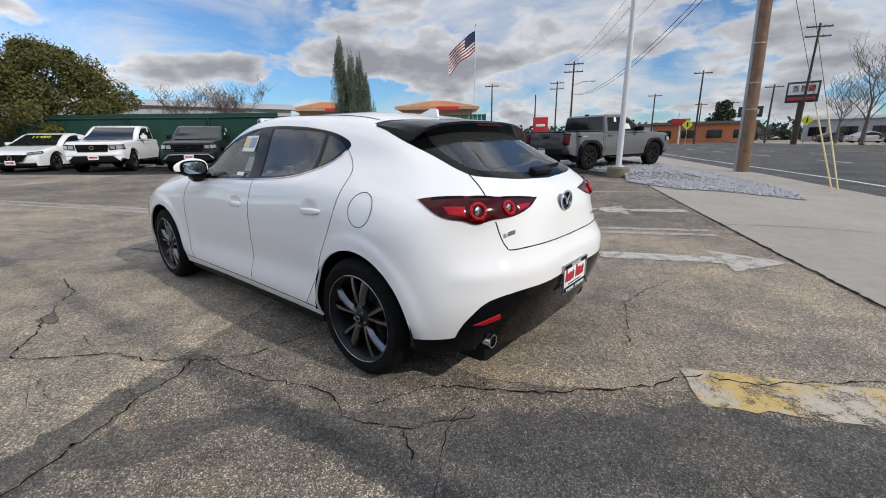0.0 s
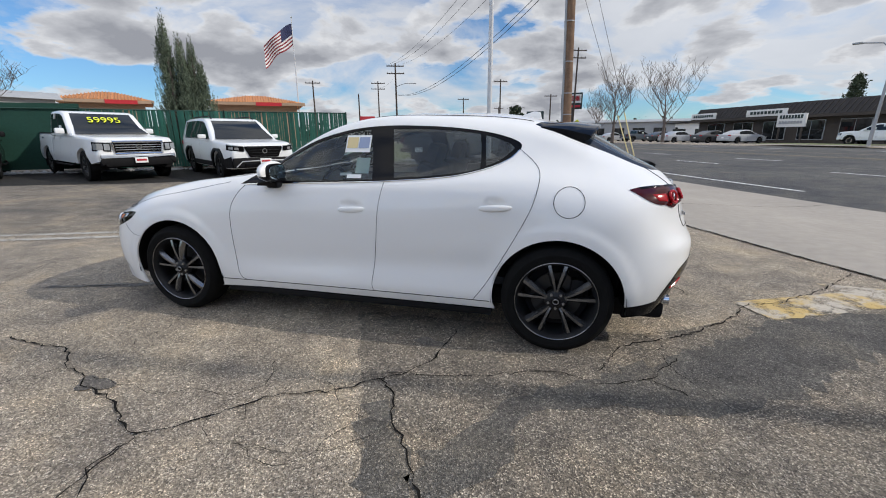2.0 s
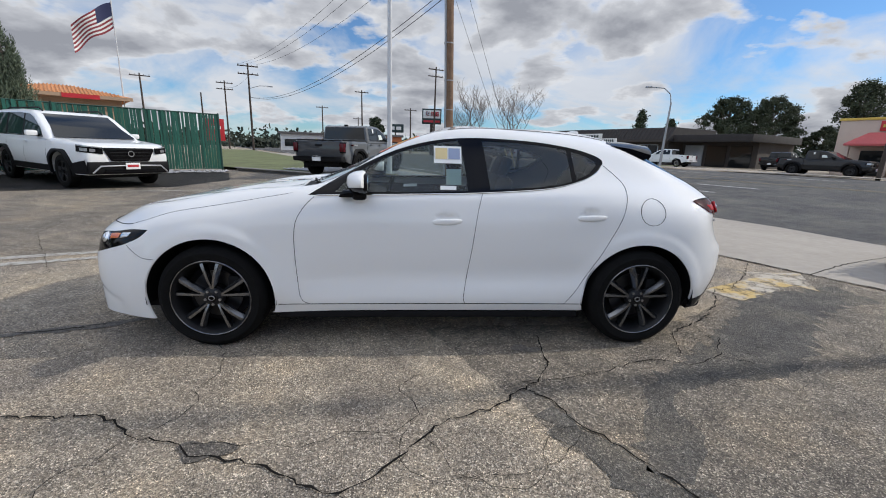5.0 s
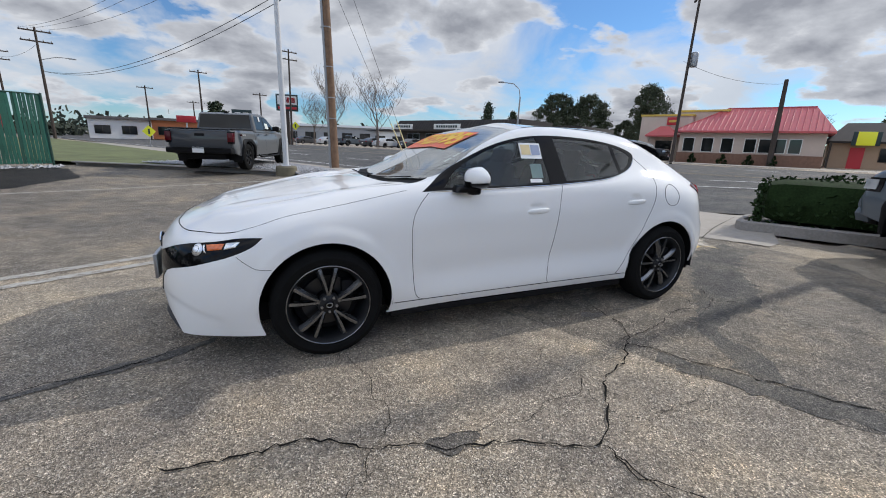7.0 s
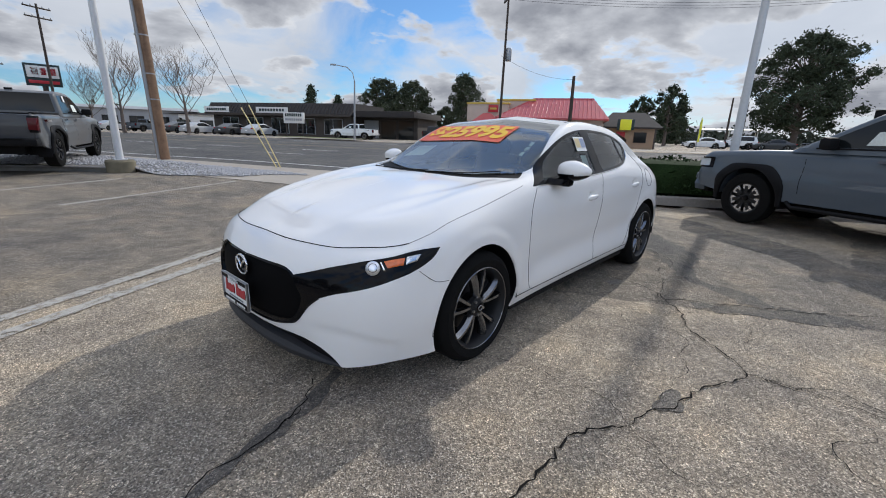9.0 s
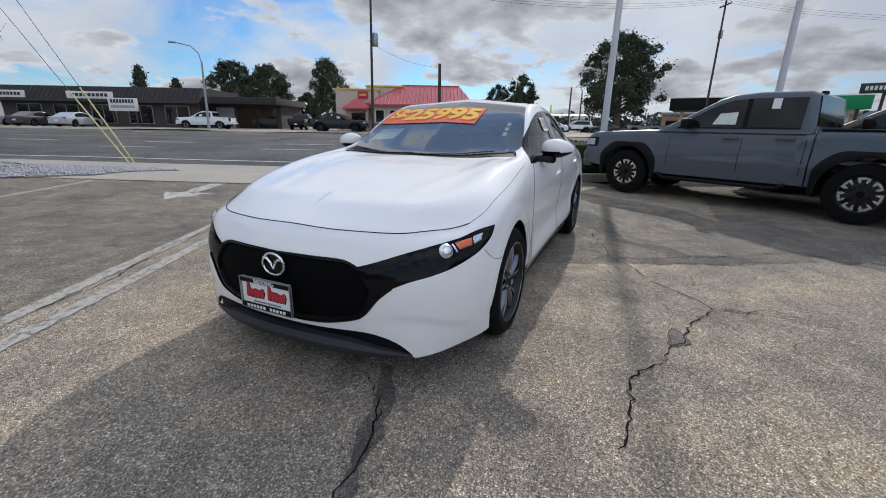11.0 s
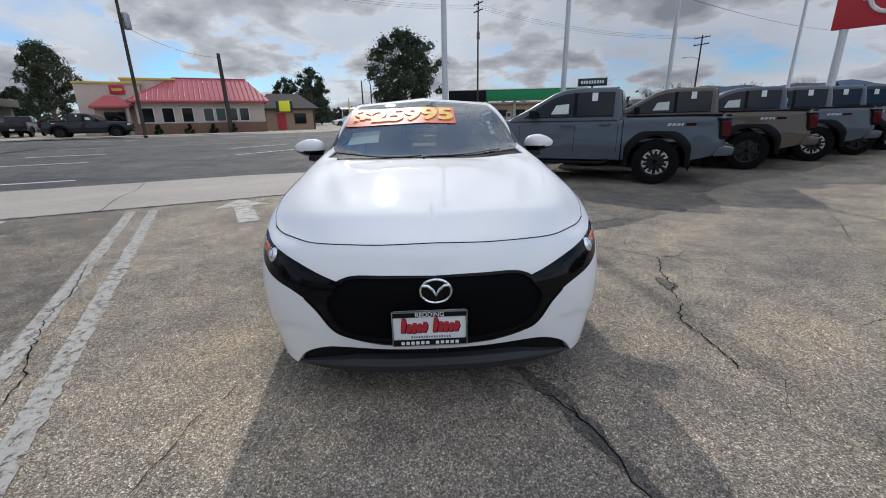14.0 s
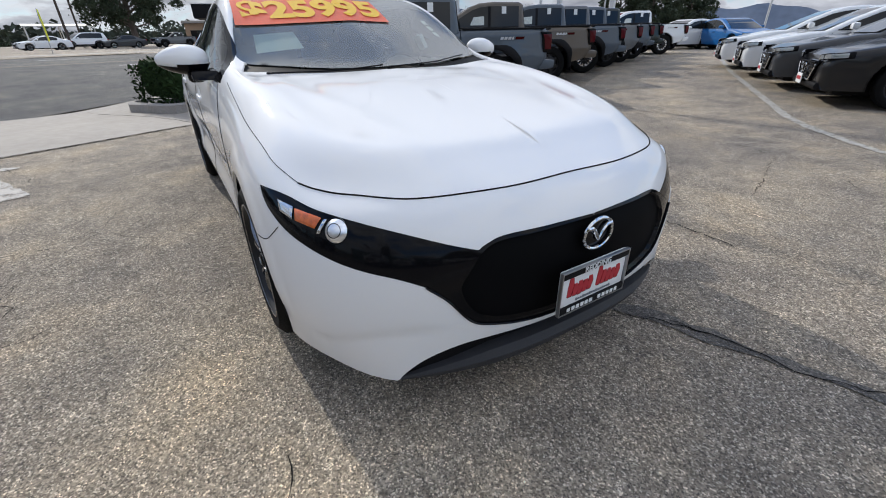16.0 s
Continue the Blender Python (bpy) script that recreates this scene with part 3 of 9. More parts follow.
M_YELLOWLINE = mat("yellow_line_paint", (0.24, 0.19, 0.09), 0.7, spread=0.12, scale=3)

CRACKS = [
    ((-2.13, -1.55), (-1.92, -1.59), (-1.78, -1.59), (-1.60, -1.57), (-1.43, -1.67), (-1.30, -1.75), (-1.12, -1.78), (-1.06, -1.85), (-0.96, -1.86), (-0.84, -1.90), (-0.68, -1.95), (-0.56, -2.03), (-0.48, -2.07), (-0.40, -2.07), (-0.31, -2.03), (-0.22, -1.93), (-0.12, -1.83), (-0.05, -1.75), (0.05, -1.66), (0.24, -1.60), (0.42, -1.46), (0.56, -1.35), (0.69, -1.17), (0.74, -0.76)),
    ((0.48, -1.42), (0.58, -1.52), (0.63, -1.66), (0.67, -1.74), (0.73, -1.81), (0.78, -1.87), (0.83, -1.96), (0.87, -2.03), (0.92, -2.13), (1.02, -2.30), (1.40, -2.80), (1.57, -3.41)),
    ((1.76, -0.73), (1.62, -1.04)),
    ((0.47, -1.34), (0.75, -1.32), (1.04, -1.24), (1.34, -1.11), (1.50, -1.13), (1.59, -1.19), (1.88, -1.07), (2.03, -0.85), (2.06, -0.80)),
    ((1.86, -1.07), (2.02, -1.18)),
    ((1.78, -0.70), (1.96, -0.62), (2.18, -0.46), (2.32, -0.34), (2.47, -0.21), (2.63, -0.04), (2.72, 0.12), (2.82, 0.23), (3.05, 0.30), (3.27, 0.50), (3.49, 0.67), (4.02, 1.25)),
    ((-0.41, -2.07), (-0.37, -2.35), (-0.41, -2.81)),
    ((-2.32, -0.59), (-2.46, -0.63), (-2.59, -0.67), (-2.76, -0.68), (-2.86, -0.74), (-3.07, -0.85)),
    ((2.15, -6.10), (1.13, -5.20), (0.53, -4.78), (0.15, -4.48), (-0.25, -4.13), (-0.68, -4.14), (-1.05, -4.14), (-1.38, -3.91), (-1.48, -3.47), (-1.62, -3.11), (-1.74, -2.64)),
    ((-1.38, -3.91), (-1.60, -4.15), (-1.92, -4.35), (-2.11, -4.23)),
    ((0.09, 2.68), (0.23, 2.49), (0.24, 2.25), (0.18, 1.84)),
    ((-0.39, -2.10), (-0.41, -2.28), (-0.25, -2.44), (-0.34, -2.64)),
    ((-2.14, -0.40), (-2.30, -0.56), (-2.46, -0.63)),
    ((-2.50, 1.95), (-2.39, 1.99), (-2.19, 2.05), (-1.93, 2.14), (-1.59, 2.39), (-1.12, 2.66), (-0.68, 2.84), (-0.02, 3.22)),
    ((2.33, 1.75), (2.23, 1.41), (2.19, 1.03), (2.35, 0.51), (2.41, 0.32)),
    ((-3.05, -1.53), (-3.37, -1.07), (-3.57, -0.67), (-3.79, -0.32), (-3.57, 0.67), (-4.36, 1.57), (-5.0, 2.31), (-5.29, 3.13), (-5.15, 3.51)),
    ((-6.12, -1.65), (-5.01, -1.3), (-3.94, -1.07), (-3.40, -1.02)),
]
build_ground()

# ---------------------------------------------------------------- the white hatchback
# Lines of the body, bottom to top, each running from the middle of the nose round the side to the middle of the tail: (x, half width, z)
BODY_LINES = []
BODY_LINES.append(((-2.245, 0, .19), (-2.22, .35, .185), (-2.135, .66, .178), (-1.91, .805, .185), (-1.72, .868, .185), (-1.36, .865, .20), (-.9, .855, .225), (-.2, .85, .235),
                   (.5, .85, .235), (1.0, .855, .235), (1.4, .865, .235), (1.74, .845, .25), (1.90, .735, .25), (2.03, .45, .235), (2.06, 0, .235)))
BODY_LINES.append(((-2.278, 0, .31), (-2.252, .36, .315), (-2.135, .675, .31), (-1.935, .827, .315), (-1.745, .882, .325), (-1.36, .893, .33), (-.9, .88, .31), (-.2, .875, .31),
                   (.5, .875, .31), (1.0, .88, .31), (1.4, .893, .33), (1.77, .866, .37), (1.955, .752, .39), (2.11, .46, .41), (2.135, 0, .41)))
BODY_LINES.append(((-2.295, 0, .47), (-2.26, .37, .47), (-2.135, .68, .475), (-1.94, .838, .48), (-1.73, .892, .49), (-1.36, .90, .50), (-.9, .88, .47), (-.2, .868, .47),
                   (.5, .868, .47), (1.0, .88, .48), (1.4, .90, .50), (1.79, .87, .53), (1.985, .75, .55), (2.145, .47, .56), (2.17, 0, .56)))
BODY_LINES.append(((-2.285, 0, .60), (-2.245, .37, .60), (-2.12, .665, .605), (-1.935, .825, .61), (-1.715, .886, .63), (-1.36, .893, .66), (-.9, .875, .64), (-.2, .866, .64),
                   (.5, .868, .64), (1.0, .88, .65), (1.42, .895, .68), (1.79, .855, .69), (1.965, .725, .69), (2.115, .47, .685), (2.14, 0, .685)))
BODY_LINES.append(((-2.232, 0, .69), (-2.192, .37, .692), (-2.072, .655, .70), (-1.90, .80, .71), (-1.70, .866, .74), (-1.36, .875, .80), (-.9, .866, .79), (-.2, .864, .79),
                   (.5, .868, .80), (1.0, .877, .82), (1.42, .88, .84), (1.77, .832, .85), (1.935, .70, .84), (2.07, .46, .83), (2.10, 0, .83)))
BODY_LINES.append(((-2.16, 0, .745), (-2.12, .36, .75), (-2.005, .61, .755), (-1.845, .74, .77), (-1.66, .81, .82), (-1.33, .825, .885), (-.9, .83, .925), (-.2, .84, .95),
                   (.5, .84, .975), (1.02, .84, 1.0), (1.42, .812, .99), (1.74, .765, .97), (1.925, .665, .955), (2.03, .45, .945), (2.06, 0, .945)))
BODY_LINES.append(((-2.05, 0, .79), (-2.02, .34, .797), (-1.94, .56, .81), (-1.79, .69, .832), (-1.60, .75, .875), (-1.28, .77, .937), (-.85, .785, .985), (-.2, .81, 1.0),
                   (.5, .80, 1.03), (1.05, .755, 1.09), (1.42, .72, 1.075), (1.69, .68, 1.05), (1.855, .60, 1.03), (1.965, .43, 1.02), (1.995, 0, 1.02)))
BODY_LINES.append(((-1.88, 0, .85), (-1.85, .31, .856), (-1.77, .49, .866), (-1.62, .58, .89), (-1.44, .625, .925), (-1.15, .655, .975), (-.76, .70, 1.015), (-.22, .675, 1.245),
                   (.45, .635, 1.335), (.95, .62, 1.30), (1.27, .605, 1.255), (1.50, .58, 1.195), (1.665, .525, 1.15), (1.79, .38, 1.13), (1.82, 0, 1.13)))
BODY_LINES.append(((-1.55, 0, .917), (-1.53, .27, .92), (-1.47, .41, .926), (-1.36, .48, .936), (-1.2, .525, .955), (-1.0, .56, .98), (-.70, .60, 1.045), (-.12, .58, 1.325),
                   (.42, .525, 1.40), (.88, .515, 1.38), (1.18, .50, 1.345), (1.37, .47, 1.295), (1.50, .42, 1.262), (1.605, .3, 1.24), (1.63, 0, 1.24)))
BODY_LINES.append(((-1.25, 0, .962), (-1.22, 0, .965), (-1.16, 0, .970), (-1.08, 0, .978), (-.98, 0, .989), (-.86, 0, 1.008), (-.62, 0, 1.115), (.02, 0, 1.395),
                   (.42, 0, 1.438), (.8, 0, 1.425), (1.03, 0, 1.40), (1.18, 0, 1.378), (1.28, 0, 1.36), (1.38, 0, 1.34), (1.43, 0, 1.33)))


def spline(knots, values, at):
    """Natural cubic spline through values (k, ...) at knots, read at the places at."""
    n, h = len(knots), np.diff(knots)
    v = np.asarray(values, float).reshape(n, -1)
    a, r = np.zeros((n, n)), np.zeros((n, v.shape[1]))
    a[0, 0] = a[-1, -1] = 1
    for i in range(1, n - 1):
        a[i, i - 1:i + 2] = h[i - 1], 2 * (h[i - 1] + h[i]), h[i]
        r[i] = 6 * ((v[i + 1] - v[i]) / h[i] - (v[i] - v[i - 1]) / h[i - 1])
    m = np.linalg.solve(a, r)
    k = np.clip(np.searchsorted(knots, at, side="right") - 1, 0, n - 2)
    d, e, hh = (at - knots[k])[:, None], (knots[k + 1] - at)[:, None], h[k][:, None]
    return (m[k] * e ** 3 + m[k + 1] * d ** 3) / (6 * hh) + (v[k] / hh - m[k] * hh / 6) * e + (v[k + 1] / hh - m[k + 1] * hh / 6) * d


class Skin:
    """The smooth half body: a dense grid over (s, t), with lookups by place."""

    def __init__(self, lines, ns=420, ntt=220):
        c = np.array(lines, float)
        mirror = c[:, 1:4][:, ::-1] * np.array([1, -1, 1])
        mirror2 = c[:, -4:-1][:, ::-1] * np.array([1, -1, 1])
        ext = np.concatenate([mirror, c, mirror2], 1)
        step = np.linalg.norm(np.diff(ext, axis=1), axis=2).mean(0)
        knots = np.concatenate([[0], np.cumsum(np.maximum(step, 0.06))])
        knots -= knots[3]
        self.s = np.linspace(0, knots[-4], ns)
        rows = np.array([spline(knots, l, self.s) for l in ext])
        tk = np.concatenate([[0], np.cumsum(np.linalg.norm(np.diff(rows, axis=0), axis=2).mean(1))])
        self.t = np.linspace(0, tk[-1], ntt)
        self.p = np.stack([spline(tk, rows[:, i], self.t) for i in range(ns)], 0)
        for _ in range(6):
            q = self.p
            self.p = q.copy()
            self.p[1:-1] = 0.5 * q[1:-1] + 0.25 * (q[:-2] + q[2:])
            q = self.p.copy()
            self.p[:, 1:-1] = 0.5 * q[:, 1:-1] + 0.25 * (q[:, :-2] + q[:, 2:])
        self.p[0, :, 1] = self.p[-1, :, 1] = self.p[:, -1, 1] = 0
        self.p[:, :, 1] *= -1
        self.n = self.normals()
        self.p = self.p + self.relief()[:, :, None] * self.n
        self.p[0, :, 1] = self.p[-1, :, 1] = self.p[:, -1, 1] = 0
        self.n = self.normals()

    def normals(self):
        n = np.cross(np.gradient(self.p, axis=0), np.gradient(self.p, axis=1))
        n /= np.maximum(np.linalg.norm(n, axis=2, keepdims=True), 1e-9)
        n[0, :, 1] = n[-1, :, 1] = n[:, -1, 1] = 0
        n /= np.maximum(np.linalg.norm(n, axis=2, keepdims=True), 1e-9)
        n = -n if n[n.shape[0] // 2, n.shape[1] // 3, 1] > 0 else n
        # along the middle of the hood the two halves meet without a ridge
        x, y, z = self.p[:, :, 0], np.abs(self.p[:, :, 1]), self.p[:, :, 2]
        hood = (x < -.98) & (z > .745)
        ref, near = hood & (y > .09) & (y < .12), hood & (y <= .09)
        order = np.argsort(x[ref])
        for k in range(3):
            v = np.interp(x[near], x[ref][order], n[:, :, k][ref][order])
            n[:, :, k][near] = v * y[near] / .09 if k == 1 else v
        n /= np.maximum(np.linalg.norm(n, axis=2, keepdims=True), 1e-9)
        return n

    def relief(self):
        """Pressed shapes in the panels, out of (+) or into (-) the skin: wheel lips, door hollow, handle scoops, bumper fold, hood folds."""
        x, y, z = self.p[:, :, 0], -self.p[:, :, 1], self.p[:, :, 2]

        def soft(v, lo, hi):
            u = np.clip((v - lo) / (hi - lo), 0, 1)
            return u * u * (3 - 2 * u)
        flank = soft(y, .55, .70) * (z < .96)
        out = np.zeros_like(x)
        for cx in (-1.3625, 1.3625):
            r = np.hypot(x - cx, z - .325)
            out += .007 * (1 - soft(r, .41, .475)) * flank * soft(z, .28, .42)
        doors = soft(x, -.95, -.7) * (1 - soft(x, .95, 1.15))
        out -= .016 * np.exp(-((z - .46 - .03 * x) / .10) ** 2) * doors * flank
        out += .006 * np.exp(-((z - .80 - .03 * x) / .09) ** 2) * doors * flank
        for cx, cz in ((.075, .842), (.99, .882)):
            q = ((x - cx) / .075) ** 2 + ((z - cz) / .032) ** 2
            out -= .026 * np.clip(1 - q, 0, 1) ** 1.2 * flank
        # the fold that runs from the grille's lower corner back and down across the bumper
        fold = .385 - .085 * soft(x, -2.20, -1.93)
        d = z - fold
        reach = soft(y, .50, .60) * (1 - soft(x, -1.96, -1.89)) * (x < -1.5)
        out -= .010 * (1 - soft(d, -.035, .025)) * np.exp(np.minimum(d, 0) / .055) * reach
        # two low folds along the hood
        line = .42 + .20 * soft(x, -2.0, -.9)
        out += .007 * np.exp(-((y - line) / .06) ** 2) * soft(x, -2.02, -1.7) * (1 - soft(x, -1.0, -.85)) * (z > .78)
        # the shelf of the tail above the plate
        out += .012 * np.exp(-((z - .64) / .05) ** 2) * soft(x, 1.85, 2.0)
        return out

    def read(self, grid, u, v):
        i = np.clip(u / self.s[-1] * (len(self.s) - 1), 0, len(self.s) - 1.001)
        j = np.clip(v / self.t[-1] * (len(self.t) - 1), 0, len(self.t) - 1.001)
        a, b = i.astype(int), j.astype(int)
        f, g = (i - a)[:, None], (j - b)[:, None]
        return grid[a, b] * (1 - f) * (1 - g) + grid[a + 1, b] * f * (1 - g) + grid[a, b + 1] * (1 - f) * g + grid[a + 1, b + 1] * f * g

    def at(self, u, v):
        return self.read(self.p, np.atleast_1d(u), np.atleast_1d(v))

    def normal(self, u, v):
        n = self.read(self.n, np.atleast_1d(u), np.atleast_1d(v))
        return n / np.maximum(np.linalg.norm(n, axis=1, keepdims=True), 1e-9)

    def find(self, place):
        """(s, t) of the surface point nearest to a place; None leaves a coordinate free."""
        use = [k for k in range(3) if place[k] is not None]
        want = np.array([place[k] for k in use], float)
        d = ((self.p[:, :, use] - want) ** 2).sum(2)
        i, j = np.unravel_index(d.argmin(), d.shape)
        u, v = self.s[i], self.t[j]
        e = 0.004
        for _ in range(6):
            p0, pu, pv = self.at(u, v)[0], self.at(min(u + e, self.s[-1]), v)[0], self.at(u, min(v + e, self.t[-1]))[0]
            jac = np.stack([(pu - p0)[use] / e, (pv - p0)[use] / e], 1)
            step, *_ = np.linalg.lstsq(jac, want - p0[use], rcond=1e-3)
            step = np.clip(step, -0.03, 0.03)
            u, v = np.clip(u + step[0], 0, self.s[-1]), np.clip(v + step[1], 0, self.t[-1])
        return u, v


def curve_through(pts, per=6, closed=True):
    """Catmull-Rom through points; a point written twice stays a corner."""
    pts = [tuple(p) for p in pts]
    n, out = len(pts), []
    for i in range(n if closed else n - 1):
        p1, p2 = pts[i], pts[(i + 1) % n]
        if p1 == p2:
            continue
        p0 = pts[(i - 1) % n] if closed or i else p1
        p3 = pts[(i + 2) % n] if closed or i + 2 < n else p2
        for k in range(per):
            u = k / per
            out.append(tuple(None if p1[c] is None else 0.5 * (2 * p1[c] + (p2[c] - p0[c]) * u + (2 * p0[c] - 5 * p1[c] + 4 * p2[c] - p3[c]) * u * u + (3 * p1[c] - p0[c] - 3 * p2[c] + p3[c]) * u ** 3)
                             for c in range(3)))
    if not closed:
        out.append(pts[-1])
    return out


def side(*xz):
    return [(x, None, z) for x, z in xz]


def inside(poly, x, y):
    c = np.zeros(len(x), bool)
    for i in range(len(poly)):
        (x0, y0), (x1, y1) = poly[i - 1], poly[i]
        hit = ((y0 > y) != (y1 > y))
        with np.errstate(divide="ignore", invalid="ignore"):
            c ^= hit & (x < (x1 - x0) * (y - y0) / (y1 - y0) + x0)
    return c


def hatchback():
    from mathutils.geometry import delaunay_2d_cdt as cdt
    skin = Skin(BODY_LINES)
    car = thing("hatchback", "glossy white five-door hatchback with dark alloys and orange price banner", "car")
    S1, T1 = skin.s[-1], skin.t[-1]
    areas = {}

    def area(name, pts, per=6):
        areas[name] = [skin.find(p) for p in curve_through(pts, per)]

    def arch(cx):
        return [(cx + 0.378 * math.cos(a), None, 0.325 + 0.372 * math.sin(a)) for a in np.linspace(-0.75, math.pi + 0.75, 40)]
    areas["arch_f"] = [skin.find(p) for p in arch(-1.3625)]
    areas["arch_r"] = [skin.find(p) for p in arch(1.3625)]
    # side glass and its black surround
    dlo = side((-.775, .962), (-.775, .962), (-.4, .974), (-.05, .986), (.3, 1.0), (.7, 1.032), (.93, 1.082), (1.05, 1.135), (1.112, 1.192), (1.09, 1.235), (.94, 1.283), (.72, 1.316), (.5, 1.331),
               (.25, 1.335), (.02, 1.315), (-.2, 1.262), (-.4, 1.178), (-.6, 1.07))
    area("trim", dlo)
    area("glass_f", side((-.62, .985), (-.62, .985), (-.3, .992), (0, 1.0), (.205, 1.009), (.205, 1.009), (.185, 1.17), (.145, 1.318), (.145, 1.318), (.02, 1.299), (-.2, 1.245), (-.4, 1.158), (-.52, 1.085)))
    area("glass_r", side((.345, 1.02), (.345, 1.02), (.6, 1.036), (.80, 1.062), (.885, 1.082), (.885, 1.082), (.88, 1.18), (.865, 1.282), (.865, 1.282), (.72, 1.301), (.5, 1.316), (.30, 1.319), (.30, 1.319), (.325, 1.17)))
    area("glass_q", side((.915, 1.094), (.915, 1.094), (1.0, 1.13), (1.065, 1.185), (1.065, 1.21), (1.0, 1.245), (.895, 1.275), (.895, 1.275), (.905, 1.18)))
    # wind-screen, rear window
    area("screen", [(-.875, -.001, 1.01), (-.875, -.001, 1.01), (-.83, -.35, 1.01), (-.725, -.62, 1.012), (-.62, -.69, 1.03), (-.45, -.665, 1.12), (-.2, -.615, 1.25), (0.02, -.555, 1.345), (0.02, -.555, 1.345),
                    (.055, -.35, 1.385), (.07, -.001, 1.405), (.07, -.001, 1.405)], 8)
    area("hatch_black", [(1.33, -.001, 1.35), (1.33, -.001, 1.35), (1.27, -.30, 1.345), (1.18, -.535, 1.325), (1.18, -.535, 1.325), (1.40, -.56, 1.235), (1.62, -.55, 1.155), (1.80, -.535, 1.075), (1.88, -.47, 1.045),
                         (1.955, -.30, 1.035), (1.985, -.001, 1.03), (1.985, -.001, 1.03)], 8)
    area("glass_b", [(1.54, -.001, 1.285), (1.54, -.001, 1.285), (1.50, -.30, 1.27), (1.48, -.42, 1.265), (1.56, -.475, 1.20), (1.70, -.49, 1.12), (1.82, -.46, 1.07), (1.90, -.30, 1.06), (1.945, -.001, 1.055), (1.945, -.001, 1.055)], 8)
    # lamps
    area("lamp", [(-1.69, -.868, .742), (-1.69, -.868, .742), (-1.82, -.818, .735), (-1.935, -.768, .715), (-2.055, -.682, .695), (-2.133, -.591, .668), (-2.195, -.495, .636), (-2.228, -.42, .612), (-2.228, -.42, .612),
                  (-2.215, -.50, .565), (-2.192, -.573, .524), (-2.192, -.573, .524), (-2.153, -.639, .552), (-2.095, -.712, .572), (-2.03, -.77, .592), (-1.94, -.82, .620), (-1.847, -.855, .650), (-1.75, -.874, .694)])
    area("tail", [(1.715, -.775, .975), (1.715, -.775, .975), (1.784, -.729, .985), (1.897, -.647, .987), (1.977, -.541, .979), (2.029, -.386, .963), (2.05, -.262, .955), (2.05, -.262, .955), (2.062, -.364, .915),
                  (2.047, -.483, .889), (2.0, -.60, .883), (1.963, -.66, .868), (1.92, -.71, .887), (1.86, -.75, .895), (1.80, -.775, .922)])
    # openings of the nose and the black lower tail
    area("surround", [(-2.27, -.001, .640), (-2.27, -.001, .640), (-2.255, -.2, .6405), (-2.235, -.337, .639), (-2.229, -.394, .625), (-2.228, -.42, .612), (-2.228, -.42, .612), (-2.192, -.573, .524), (-2.192, -.573, .524),
                      (-2.218, -.517, .474), (-2.238, -.453, .393), (-2.252, -.389, .361), (-2.273, -.227, .327), (-2.285, -.001, .318), (-2.285, -.001, .318)])
    area("grille", [(-2.27, -.001, .630), (-2.27, -.001, .630), (-2.26, -.22, .630), (-2.238, -.35, .626), (-2.23, -.405, .603), (-2.228, -.45, .55), (-2.225, -.475, .505), (-2.235, -.45, .435),
                    (-2.248, -.40, .386), (-2.265, -.30, .355), (-2.277, -.16, .340), (-2.285, -.001, .335), (-2.285, -.001, .335)])
    area("intake", [(-2.275, -.001, .298), (-2.275, -.001, .298), (-2.265, -.2, .300), (-2.245, -.40, .306), (-2.215, -.50, .297), (-2.175, -.585, .258), (-2.145, -.645, .195), (-2.13, -.668, .13), (-2.13, -.668, .13),
                    (-2.2, -.45, .12), (-2.25, -.001, .12), (-2.25, -.001, .12)])
    area("diffuser", [(2.17, -.001, .56), (2.17, -.001, .56), (2.165, -.354, .557), (2.124, -.531, .553), (2.046, -.675, .525), (1.985, -.738, .455), (1.945, -.762, .392), (1.922, -.768, .34), (1.922, -.768, .34),
                      (1.83, -.84, .325), (1.70, -.885, .315), (1.70, -.885, .315), (1.70, -.87, .18), (1.70, -.87, .18), (2.0, -.6, .18), (2.12, -.001, .19), (2.12, -.001, .19)])
    area("hood", [(-2.155, -.001, .742), (-2.155, -.001, .742), (-2.15, -.263, .743), (-2.081, -.527, .742), (-1.961, -.676, .748), (-1.88, -.745, .757), (-1.82, -.78, .766), (-1.70, -.812, .80), (-1.58, -.82, .838), (-1.35, -.825, .885),
                  (-1.1, -.812, .93), (-.87, -.80, .975), (-.805, -.72, .995), (-.805, -.72, .995), (-.89, -.45, .99), (-.94, -.001, .987), (-.94, -.001, .987)])
    area("cowl", [(-.94, -.001, .987), (-.94, -.001, .987), (-.89, -.45, .99), (-.805, -.72, .995), (-.805, -.72, .995), (-.68, -.68, 1.02), (-.68, -.68, 1.02), (-.80, -.35, 1.03), (-.84, -.001, 1.03), (-.84, -.001, 1.03)])
    # one triangulation for the whole half, with every outline in it
    pts, edges = [], []

    def ring(poly):
        k = len(pts)
        pts.extend(Vector(p) for p in poly)
        edges.extend((k + i, k + (i + 1) % len(poly)) for i in range(len(poly)))
    edge = [(u, 0) for u in np.linspace(0, S1, 120)][:-1] + [(S1, v) for v in np.linspace(0, T1, 60)][:-1] + [(u, T1) for u in np.linspace(S1, 0, 120)][:-1] + [(0, v) for v in np.linspace(T1, 0, 60)][:-1]
    ring(edge)
    for poly in areas.values():
        ring(poly)
    pts += [Vector((u, v)) for u in np.linspace(0, S1, 190)[1:-1] for v in np.linspace(0, T1, 96)[1:-1]]
    vs, _, fs, _, _, _ = cdt(pts, edges, [], 1, 1e-6)
